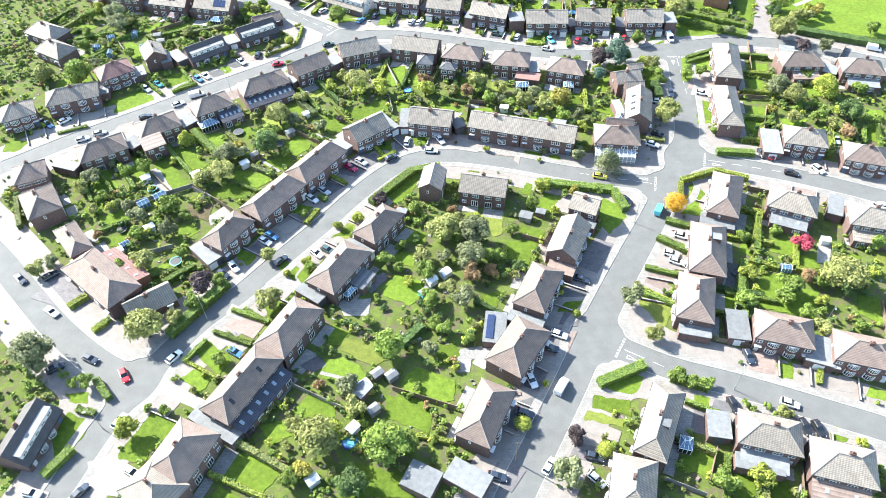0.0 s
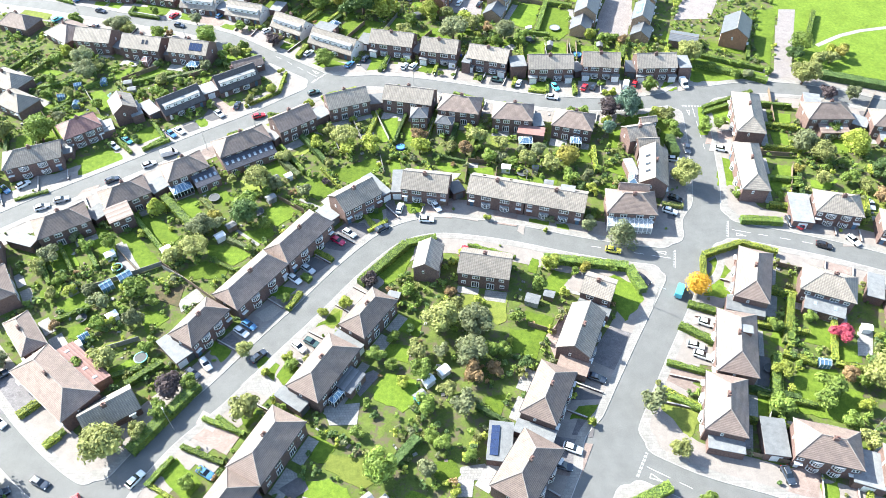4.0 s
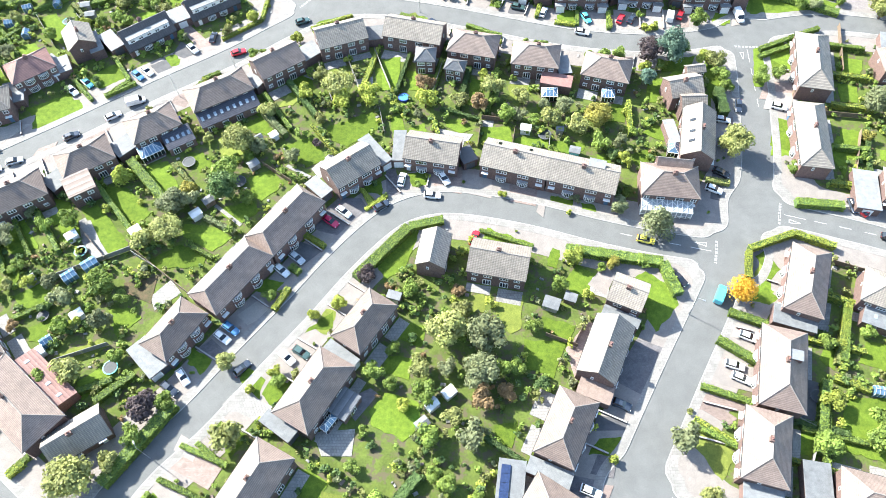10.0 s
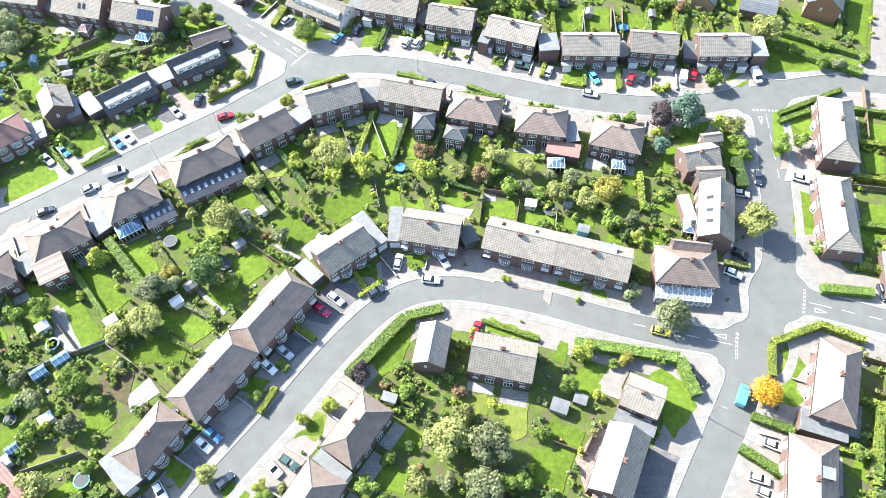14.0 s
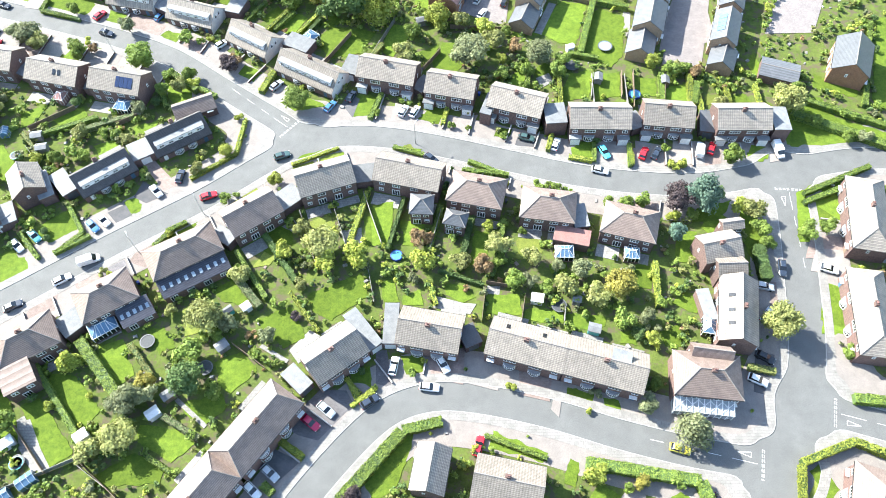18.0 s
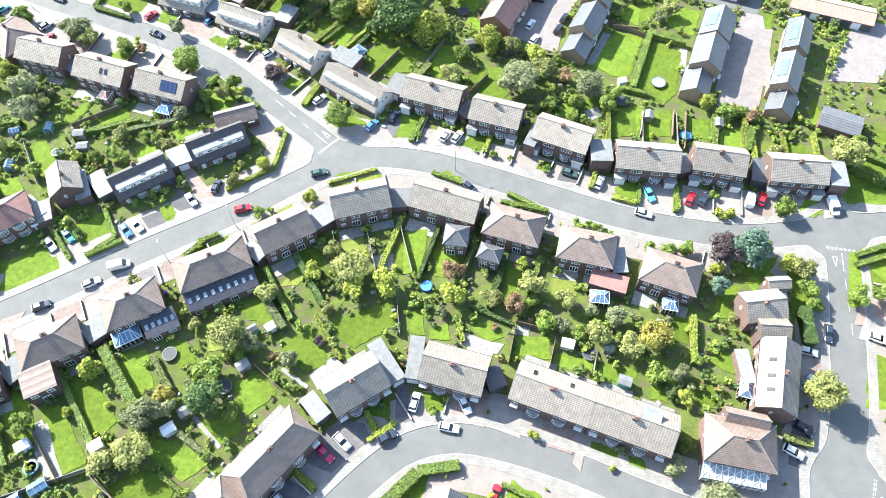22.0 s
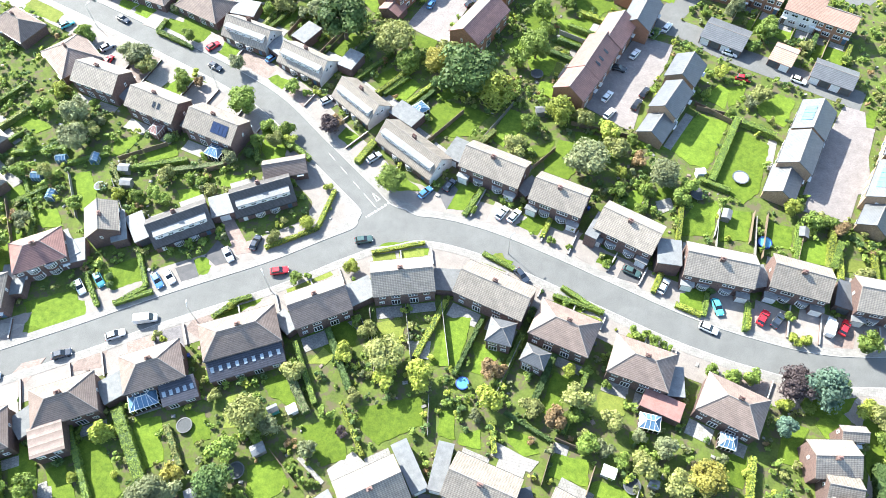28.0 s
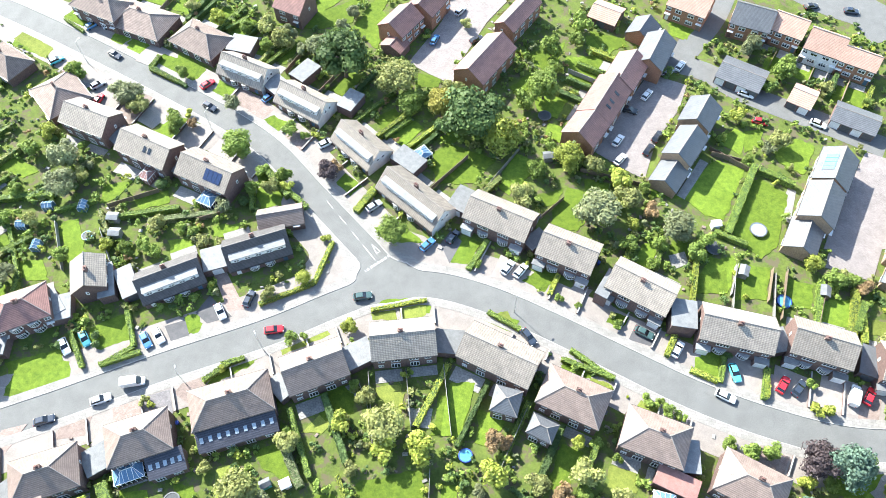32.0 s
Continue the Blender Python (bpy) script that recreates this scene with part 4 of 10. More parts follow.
def crown_mesh(size, seed, style):
    def make():
        rng = np.random.default_rng(100 * size + seed)
        n = (360, 1300, 3300)[size]
        leaf = (0.28, 0.155, 0.102)[size]
        core = []
        p, nr = crown_points(n, (7, 14, 26)[size], rng, 0.75 if style == "willow" else 0.0, style == "round", core)
        v = leaf_quads(p, nr, leaf * (0.75 if style == "round" else 1.0), rng)
        if style != "willow":
            v = np.concatenate([v, knots(*core)])
        return quads_mesh("crown", v, LEAF_MID)
    return shared(("crown", size, seed, style), make)


def trunk_mesh(seed):
    def make():
        rng = random.Random(seed)
        g = Geo().tube(0, 0, -1.25, -0.1, 0.085, 0.055, 8)
        for k in range(5):
            a = 2 * math.pi * (k + rng.random() * 0.5) / 5
            g.bar((0, 0, -0.55 + 0.1 * k), (0.5 * math.cos(a), 0.5 * math.sin(a), 0.1 + 0.3 * rng.random()), 0.028, 5)
        return g.mesh("trunk", TRUNK)
    return shared(("trunk", seed), make)


_trees = []


def tree(kind, x, y, r, tall=1.0):
    seed = len(_trees) % 5
    size = 0 if r < 1.4 else (1 if r < 3.2 else 2)
    style = "willow" if kind.startswith("willow") else ("round" if kind in ("round", "limeround", "orange") else "plain")
    high = rnd.uniform(0.9, 1.12) * tall * (1.25 if kind == "blue" else 1.0)
    noun = "tree" if r > 1.7 else "shrub"
    t = empty(noun, pose(x, y, 0, 0, 0, rnd.uniform(0, 360)), f"{WORDS[kind]} {'garden tree with an uneven crown' if noun == 'tree' else 'garden shrub beside the lawn'}", noun)
    zc = (1.15 if noun == "tree" else 0.95) * r * high
    m = Matrix.Translation((0, 0, zc + 0.02)) @ Matrix.Diagonal((r * 1.26, r * 1.26, r * high * 1.1, 1))
    if noun == "tree":
        put("trunk", trunk_mesh(seed % 3), t, Matrix.Translation((0, 0, zc)) @ Matrix.Diagonal((r, r, zc / 1.25, 1)))
    c = put("crown", crown_mesh(size, seed, style), t, m)
    c.material_slots[0].link = "OBJECT"
    c.material_slots[0].material = LEAVES[kind]
    _trees.append((x, y, r))
    return t


def hedge(kind, x0, y0, x1, y1, w, h):
    """A clipped hedge: a plain core in dark green leaf colour under a coat of small leaves, slightly uneven on top."""
    p, q = Vector((x0, y0)), Vector((x1, y1))
    length = (q - p).length
    rng = np.random.default_rng(int(abs(x0 * 31 + y0 * 17)) + 3)
    n = int(length * (w + 2 * h) * 27) + 50
    u = rng.uniform(-length / 2, length / 2, n)
    side = rng.choice(3, n, p=[w / (w + 2 * h), h / (w + 2 * h), h / (w + 2 * h)])
    wav = 0.05 * np.sin(u * 1.3 + x0) + 0.035 * np.sin(u * 3.7)
    v = np.where(side == 0, rng.uniform(-w / 2, w / 2, n), np.where(side == 1, -w / 2, w / 2) * (1 + 0.5 * wav)) + rng.normal(scale=0.045, size=n)
    z = np.where(side == 0, h * (1 + wav), rng.uniform(0.05, 1, n) * h) + rng.normal(scale=0.04, size=n)
    nr = np.stack([0 * u, (side == 1) * -1.0 + (side == 2) * 1.0, (side == 0) * 1.0], 1) + rng.normal(scale=0.36, size=(n, 3))
    nr /= np.linalg.norm(nr, axis=1)[:, None]
    leaves = leaf_quads(np.stack([u, v, np.maximum(z, 0.05)], 1), nr, 0.28, rng)
    m = pose((x0 + x1) / 2, (y0 + y1) / 2, 0, 0, 0, math.degrees(math.atan2(y1 - y0, x1 - x0)))
    e = empty("hedge", m, {"lime": "clipped yellow-green garden hedge", "dark": "tall dark green boundary hedge", "grey": "loose grey-green boundary hedge"}.get(kind, "clipped green garden hedge along the plot"), "hedge")
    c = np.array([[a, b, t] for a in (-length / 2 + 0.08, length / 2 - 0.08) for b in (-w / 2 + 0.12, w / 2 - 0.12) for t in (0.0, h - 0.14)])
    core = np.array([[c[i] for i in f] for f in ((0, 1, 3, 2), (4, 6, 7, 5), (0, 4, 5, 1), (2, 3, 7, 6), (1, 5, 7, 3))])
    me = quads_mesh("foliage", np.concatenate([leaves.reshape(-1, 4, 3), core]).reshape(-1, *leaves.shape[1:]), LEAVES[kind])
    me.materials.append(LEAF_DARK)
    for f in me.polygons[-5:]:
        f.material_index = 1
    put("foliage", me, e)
    return e


# ---- fences and walls ----
def fence(x0, y0, x1, y1, brick=False, h=1.6):
    p, q = Vector((x0, y0)), Vector((x1, y1))
    length = (q - p).length
    n = max(1, round(length / 6.0))
    s = length / n
    f = empty("fence", pose(x0, y0, 0, 0, 0, math.degrees(math.atan2(y1 - y0, x1 - x0))), "red brick garden wall" if brick else "weathered timber panel garden fence", "wall" if brick else "fence", "garden fences")
    if brick:
        part("wall", Geo().box(0, -0.11, 0, length, 0.11, h).box(-0.02, -0.15, h, length + 0.02, 0.15, h + 0.08), BRICK_ORANGE, f)
        return f
    tone = (WOOD, WOOD_GREY, WOOD)[int(abs(x0 * 7)) % 3]

    def panel():
        g = Geo().box(0.05, -0.03, 0.08, s - 0.05, 0.03, h).box(0.0, -0.05, h, s, 0.05, h + 0.05)
        return g.mesh("panel", tone)

    for k in range(n):
        put("panel", shared(("panel", round(s, 1), tone.name), panel), f, pose(k * s, 0, 0))
    return f


# ---- cars ----
PAINTS = {"white": (0.75, 0.75, 0.74), "silver": (0.4, 0.43, 0.46), "black": (0.02, 0.02, 0.023), "navy": (0.03, 0.04, 0.06), "blue": (0.06, 0.17, 0.33), "red": (0.5, 0.02, 0.03), "crimson": (0.42, 0.01, 0.06),
          "cyan": (0.1, 0.48, 0.55), "teal": (0.04, 0.2, 0.24), "green": (0.05, 0.09, 0.085), "yellow": (0.6, 0.52, 0.08)}
_paint = {}


def paint(colour):
    if colour not in _paint:
        c = PAINTS[colour]
        m = mat("car_paint", c, tuple(v * 0.92 for v in c), 2.0, 0.25, metal=0.0, spec=0.5)
        m.node_tree.nodes["Principled BSDF"].inputs["Coat Weight"].default_value = 0.6
        _paint[colour] = m
    return _paint[colour]


def loft(stations):
    """A closed skin through rings (x, half width low, half width high, z low, z shoulder, z top)."""
    g = Geo()
    rings = []
    for x, wl, wh, zl, zs, zt in stations:
        ring = [(x, -wl * 0.9, zl), (x, wl * 0.9, zl), (x, wl, zl + 0.15), (x, wl, zs), (x, wh, zt - 0.03), (x, wh * 0.8, zt), (x, -wh * 0.8, zt), (x, -wh, zt - 0.03), (x, -wl, zs), (x, -wl, zl + 0.15)]
        rings.append(len(g.v))
        g.v += ring
    n = 10
    for a, b in zip(rings[:-1], rings[1:]):
        for k in range(n):
            j = (k + 1) % n
            g.f.append((a + k, b + k, b + j, a + j))
    g.f.append(tuple(rings[0] + k for k in range(n)))
    g.f.append(tuple(rings[-1] + k for k in range(n - 1, -1, -1)))
    return g


_cars = {}
CARS = []


def make_car(kind, colour):
    p = paint(colour)
    van = kind == "van"
    c = empty("van" if van else "car", Matrix(), f"{colour} painted {'panel van' if van else 'family car'} parked beside the road", "van" if van else "car")
    if van:
        half = 2.45
        part("body", loft([(-2.4, .86, .82, .4, 1.0, 1.9), (-2.3, .94, .88, .3, 1.1, 2.02), (0.7, .94, .88, .3, 1.1, 2.02), (1.05, .94, .84, .3, 1.05, 1.9)]), p, c)
        part("bonnet", loft([(1.051, .93, .84, .3, .95, 1.15), (2.1, .9, .78, .32, .8, .98), (2.42, .8, .7, .38, .7, .8)]), p, c)
        part("windscreen", Geo().solid([(1.06, -.8, 1.16), (1.75, -.72, 1.06), (1.75, .72, 1.06), (1.06, .8, 1.16)], [(1.06, -.74, 1.86), (1.1, -.72, 1.84), (1.1, .72, 1.84), (1.06, .74, 1.86)]), CARGLASS, c, "dark windscreen")
        wheels = (-1.5, 1.55)
    else:
        half = 2.1
        part("body", loft([(-2.08, .72, .66, .4, .62, .72), (-1.98, .84, .76, .26, .72, .93), (-1.2, .87, .8, .22, .78, .96), (0.55, .87, .79, .22, .78, .95), (0.95, .87, .76, .22, .74, .9), (1.75, .84, .7, .24, .66, .8), (2.0, .78, .62, .3, .58, .68), (2.1, .64, .5, .38, .52, .58)]), p, c)
        part("cabin_glass", Geo().solid([(-1.85, -.76, .9), (0.85, -.74, .88), (0.85, .74, .88), (-1.85, .76, .9)], [(-1.35, -.58, 1.4), (0.1, -.58, 1.4), (0.1, .58, 1.4), (-1.35, .58, 1.4)]), CARGLASS, c, "dark tinted windows")
        part("roof", Geo().solid([(-1.42, -.61, 1.37), (0.14, -.61, 1.37), (0.14, .61, 1.37), (-1.42, .61, 1.37)], [(-1.3, -.52, 1.45), (0.02, -.52, 1.45), (0.02, .52, 1.45), (-1.3, .52, 1.45)]), p, c)
        wheels = (-1.3, 1.3)
    for s in (-1, 1):
        part("headlight", Geo().box(half - 0.2, s * .62 - .13, .6, half - 0.06, s * .62 + .13, .7, 0.02), UPVC, c, "clear headlight")
        part("tail_light", Geo().box(-half + 0.0, s * .66 - .1, .68, -half + 0.12, s * .66 + .1, .84), TAIL, c, "red tail light")
        for x in wheels:
            def tyre():
                g = Geo()
                ring = [(0.31 * math.cos(2 * math.pi * k / 14), 0.31 * math.sin(2 * math.pi * k / 14)) for k in range(14)]
                return g.solid([(a, -0.1, b + 0.31) for a, b in ring][::-1], [(a, 0.1, b + 0.31) for a, b in ring][::-1]).mesh("wheel", RUBBER)

            put("wheel", shared("tyre", tyre), c, pose(x, s * .79, 0))
    return c


TAIL = mat("tail_lamp", (0.4, 0.01, 0.01), (0.3, 0.01, 0.01), 3.0, 0.2)


def car(kind, colour, x, y, turn):
    d = road_field(np.array([float(x)]), np.array([float(y)]))[0]
    z = 0.025 if d < 0.1 else (0.13 if d < WALKWAY else (0.09 if d < 7.2 else 0.004))
    for pts, top in TOPS:
        if abs(pts[0][0] - x) < 60 and abs(pts[0][1] - y) < 60 and inside(pts, np.array([float(x)]), np.array([float(y)]))[0]:
            z = max(z, top + 0.004)
    CARS.append((x, y))
    m = pose(x, y, z, 0, 0, turn)
    if (kind, colour) not in _cars:
        c = make_car(kind, colour)
        c.matrix_basis = m
        _cars[(kind, colour)] = c
        return c
    return copy_thing(_cars[(kind, colour)], m)


# ---- garden and street things ----
def shed(x, y, turn, kind, w=2.4, d=1.9):
    tone = {"grey": WOOD_GREY, "wood": WOOD, "white": UPVC, "blue": BLUE_PAINT, "teal": TEAL_PLASTIC, "glass": GLASS}[kind]
    if kind == "glass":
        g = empty("greenhouse", pose(x, y, 0, 0, 0, turn), "small glass greenhouse with white frame", "greenhouse")
        fr = Geo()
        for a in (-w / 2, -w / 6, w / 6, w / 2):
            fr.box(a - .04, -d / 2 - .04, 0, a + .04, -d / 2 + .04, 1.6).box(a - .04, d / 2 - .04, 0, a + .04, d / 2 + .04, 1.6)
            fr.bar((a, -d / 2, 1.6), (a, 0, 2.2), .035, 4).bar((a, d / 2, 1.6), (a, 0, 2.2), .035, 4)
        fr.bar((-w / 2, 0, 2.2), (w / 2, 0, 2.2), .04, 4)
        part("frame", fr, UPVC, g)
        part("glazing", wall_geo("gable", w / 2 - .02, d / 2 - .02, 1.58, .6), CONS_ROOF, g)
        return g
    g = empty("shed", pose(x, y, 0, 0, 0, turn), {"grey": "greyed timber garden shed with felt roof", "wood": "brown timber garden shed with felt roof", "white": "pale garden shed with flat white roof", "blue": "blue painted timber summer house", "teal": "teal plastic play house"}[kind], "shed")
    part("wall", wall_geo("gable", w / 2, d / 2, 1.75, .4), tone, g)
    a, b = roof_geo("gable", w / 2, d / 2, 1.75, .4, .15)
    part("roof", a, tone if kind in ("white", "blue") else FELT, g)
    part("door", Geo().box(-.4, -d / 2 - .05, .05, .4, -d / 2, 1.65), tone, g)
    return g


def trampoline(x, y, r, kind):
    names = {"pool": "round grey paddling pool", "bluepool": "round blue garden swimming pool", "teal": "round teal rimmed play pool", "dark": "round black garden trampoline", "pale": "round trampoline with a pale mat"}
    pool = "pool" in kind
    t = empty("paddling_pool" if pool else "trampoline", pose(x, y, 0), names[kind], "pool" if pool else "trampoline")
    h = 0.6 if pool else 0.75
    tone = {"pool": FELT, "bluepool": BLUE_PLASTIC, "teal": TEAL_PLASTIC, "dark": BIN_GREY, "pale": BIN_GREY}[kind]
    bed = {"pool": POOL, "bluepool": POOL, "teal": CANVAS, "dark": CANVAS, "pale": PALE_TRAMP}[kind]
    n = 24
    ring = [(math.cos(2 * math.pi * k / n), math.sin(2 * math.pi * k / n)) for k in range(n)]
    g = Geo()
    lo = 0 if pool else h - 0.1
    for q, z in ((1.0, lo), (1.0, h), (0.86, h + 0.02), (0.86, lo)):
        g.v += [(r * q * a, r * q * b, z) for a, b in ring]
    for k in range(n):
        j = (k + 1) % n
        for s in range(4):
            g.f.append((s * n + k, s * n + j, ((s + 1) % 4) * n + j, ((s + 1) % 4) * n + k))
    part("rim", g, tone, t)
    part("water" if pool else "mat", Geo().tube(0, 0, h - 0.09, h - 0.05, r * 0.87, r * 0.87, n), bed, t)
    if not pool:
        for k in range(4):
            a = 2 * math.pi * k / 4
            part("leg", Geo().bar((r * .92 * math.cos(a), r * .92 * math.sin(a), 0), (r * .92 * math.cos(a), r * .92 * math.sin(a), h - 0.1), .03), STEEL, t)
    return t


def street_lamp(x, y):
    a = 90.0
    best = min(((line[k][0] - x) ** 2 + (line[k][1] - y) ** 2, line[k][0] - x, line[k][1] - y) for line, w in ROADS for k in range(len(line)))
    l = empty("street_lamp", pose(x, y, 0.1, 0, 0, math.degrees(math.atan2(best[2], best[1]))), "grey steel street lamp post beside the road", "street lamp", "street lamps")
    part("post", Geo().tube(0, 0, 0, 1.4, .1, .09, 10).tube(0, 0, 1.4, 7.4, .06, .045, 8), STEEL, l)
    part("arm", Geo().bar((0, 0, 7.35), (.9, 0, 7.6), .035), STEEL, l)
    part("lamp_head", Geo().box(.8, -.13, 7.52, 1.45, .13, 7.68, .04), STEEL, l)
    return l


def telegraph_pole(x, y):
    t = empty("telegraph_pole", pose(x, y, 0), "tall wooden telegraph pole with crossarm", "telegraph pole")
    part("post", Geo().tube(0, 0, 0, 8.6, .14, .1, 10), WOOD, t)
    part("crossarm", Geo().box(-.6, -.05, 8.2, .6, .05, 8.32), WOOD, t)
    return t


def glasshouse(x, y, turn, w, d):
    h = empty("conservatory", pose(x, y, 0, 0, 0, turn), "glazed white conservatory behind a house", "conservatory")
    conservatory(h, -w / 2, -d / 2, w / 2, d / 2)
    return h


def wheelie_bin(h, x, y, tone):
    a, b = local(h, x, y)
    g = empty("wheelie_bin", h.matrix_basis.copy() @ pose(x, y, 0.1), f"{'blue' if tone is BLUE_PLASTIC else 'dark grey'} plastic wheelie bin beside a house wall", "wheelie bin", "wheelie bins")
    part("body", Geo().solid([(-.22, -.25, 0.05), (.22, -.25, 0.05), (.22, .25, 0.05), (-.22, .25, 0.05)], [(-.29, -.36, .95), (.29, -.36, .95), (.29, .36, .95), (-.29, .36, .95)]), tone, g)
    part("lid", Geo().box(-.31, -.38, .951, .31, .4, 1.03, .03), tone, g)
    part("wheel", Geo().bar((-.28, .27, .1), (.28, .27, .1), .1, 10), RUBBER, g)
# ---- the houses, street by street ----
h_N1 = house(-127.1, 293.3, 169.7, 17.2, 11.2, 'hip', 'brown', -1, eave=2.9, rise=2.9, bays='flat', label='bungalow with hipped brown tiled roof')
h_N2 = house(-108.3, 289.9, 162.1, 15.4, 10.2, 'hip', 'brown', -1, eave=2.9, rise=2.9, bays='flat', label='bungalow with hipped brown tiled roof')
h_N7 = house(-17.5, 250.7, -13.2, 15.7, 8.8, 'gable', 'grey', -1)
h_N8 = house(-1.1, 245.5, -12.1, 13.2, 8.8, 'gable', 'grey', -1)
h_N9 = house(15.4, 240.0, -17.9, 14.3, 8.8, 'gable', 'grey', -1)
h_N10 = house(35.3, 234.7, -1.1, 15.3, 8.8, 'gable', 'grey', -1)
h_N11 = house(52.2, 235.4, -5.7, 12.6, 8.8, 'gable', 'grey', -1)
h_N12 = house(70.0, 234.3, 0.2, 13.5, 8.8, 'gable', 'grey', -1)
h_S1 = house(-88.9, 174.5, 32.4, 12.8, 8.8, 'hip', 'brown', 1)
h_S2 = house(-74.9, 185.0, 32.5, 12.4, 8.8, 'hip', 'brown', 1)
h_S3 = house(-60.4, 196.0, 30.6, 16.2, 8.8, 'hip', 'brown', 1)
h_S4 = house(-46.8, 206.5, 35.3, 12.9, 8.8, 'gable', 'brown', 1, bays='flat')
h_S5 = house(-31.0, 216.4, 19.7, 13.7, 8.8, 'gable', 'grey', 1, bays='flat')
h_S6 = house(-11.0, 217.7, -13.3, 16.3, 8.8, 'gable', 'grey', 1, bays='flat')
h_S7 = house(4.8, 212.4, -12.3, 13.2, 8.8, 'hip', 'brown', 1)
h_S8 = house(21.0, 208.2, -8.4, 12.6, 8.8, 'hip', 'brown', 1)
h_S9 = house(39.0, 203.5, -15.5, 12.5, 8.8, 'hip', 'brown', 1)
h_E2 = house(58.6, 181.6, 78.4, 15.7, 8.1, 'gable', 'grey', -1, bays='flat')
h_M5 = house(-25.0, 172.0, 38.0, 12.5, 8.8, 'gable', 'grey', -1, bays='bow')
h_M4 = house(-38.3, 156.7, 55.0, 17.6, 8.8, 'hip', 'brown', -1, bays='bow2', hip=2.2)
h_M3 = house(-48.4, 142.3, 55.0, 17.6, 8.8, 'hip', 'brown', -1, bays='bow2', hip=2.2)
h_M2 = house(-58.2, 129.6, 58.7, 12.8, 7.7, 'hip', 'brown', -1, bays='bow2')
h_M1 = house(-5.4, 177.1, -10.4, 13.5, 8.8, 'gable', 'grey', -1)
h_I1a = house(-45.6, 83.1, 61.0, 18.7, 8.3, 'hip', 'brown', 1)
h_I1b = house(-37.5, 98.3, 62.0, 15.75, 8.8, 'hip', 'brown', 1)
h_I2 = house(-27.8, 116.7, 59.6, 16.2, 8.9, 'hip', 'brown', 1)
h_I3 = house(-18.8, 131.6, 56.5, 13.3, 7.7, 'hip', 'brown', 1)
h_I0 = house(-55.0, 66.7, 67.0, 13.9, 10.1, 'hip', 'brown', 1)
h_I4 = house(-4.8, 148.9, 80.2, 9.3, 6.7, 'gable', 'grey', 1, bays='flat', halves=1, chimney=False)
h_I5 = house(9.5, 146.3, -11.6, 13.3, 8.8, 'gable', 'grey', 1)
h_I6 = house(36.5, 138.4, -24.0, 7.9, 7.3, 'gable', 'grey', -1, bays='flat', halves=1)
h_I7 = house(30.4, 125.6, 66.5, 14.0, 8.2, 'gable', 'grey', -1)
h_I8 = house(21.2, 109.5, 65.0, 14.3, 8.3, 'hip', 'brown', -1, bays='bow2')
h_I9 = house(15.2, 92.5, 57.1, 14.7, 9.3, 'hip', 'brown', -1, bays='bow2')
h_I10 = house(7.1, 75.7, 65.1, 14.8, 8.1, 'hip', 'brown', -1, bays='bow2')
h_E4 = house(74.7, 141.4, 70.0, 17.0, 8.3, 'hip', 'brown', 1)
h_E5 = house(65.0, 121.6, 75.4, 17.7, 9.0, 'hip', 'brown', 1)
h_E6 = house(58.3, 106.0, 74.5, 14.4, 8.8, 'hip', 'brown', 1)
h_E7 = house(76.1, 96.5, -15.6, 13.0, 8.8, 'hip', 'brown', -1, bays='bow2')
h_E8 = house(91.9, 90.5, -16.3, 12.8, 8.8, 'hip', 'brown', -1, bays='bow2')
h_E9 = house(43.0, 73.3, 65.3, 17.6, 7.0, 'hip', 'grey', 1)
h_E10 = house(35.1, 59.4, 75.7, 12.5, 8.9, 'hip', 'grey', 1)
h_E11 = house(64.9, 70.6, -15.4, 12.7, 8.2, 'hip', 'grey', 1)
h_E12 = house(77.4, 64.0, -16.2, 12.5, 8.8, 'hip', 'grey', 1)
h_E13 = house(92.4, 205.7, 79.4, 19.9, 8.5, 'hip', 'grey', 1)
h_E14 = house(85.9, 181.3, 82.1, 20.4, 7.6, 'hip', 'grey', 1)
h_E15 = house(116.4, 205.9, -1.2, 13.9, 8.8, 'hip', 'brown', 1)
h_E16 = house(134.9, 201.1, -10.7, 13.5, 8.8, 'hip', 'brown', 1)
h_E17 = house(104.5, 165.6, -13.2, 12.1, 8.8, 'hip', 'grey', -1, bays='bow2')
h_E18 = house(118.8, 157.5, -16.4, 11.8, 8.8, 'hip', 'brown', -1, bays='bow2')
h_E19 = house(91.9, 138.2, -23.3, 12.7, 8.8, 'hip', 'grey', 1)
h_E20 = house(110.4, 132.4, -14.0, 11.5, 8.8, 'hip', 'grey', 1)
h_L1 = house(-120.9, 191.1, 20.7, 16.1, 8.8, 'hip', 'grey', -1, bays='bow2')
h_L2 = house(-111.6, 204.5, 36.4, 11.7, 8.8, 'hip', 'red', -1, bays='bow2')
h_L3 = house(-101.5, 215.2, 119.2, 8.8, 7.5, 'gable', 'grey', -1, halves=1, bays='flat')
h_L7 = house(-122.6, 256.1, -10.1, 13.7, 8.8, 'gable', 'grey', 1, bays='flat')
h_L8 = house(-104.2, 250.8, -12.8, 15.1, 8.8, 'gable', 'grey', 1, bays='flat')
h_L9 = house(-87.0, 247.5, -12.4, 14.7, 8.8, 'gable', 'grey', 1, bays='flat')
h_L10 = house(-135.8, 263.0, 143.5, 13.3, 11.7, 'hip', 'brown', 1, eave=2.9, rise=3.0, bays='flat', label='bungalow with hipped brown tiled roof')
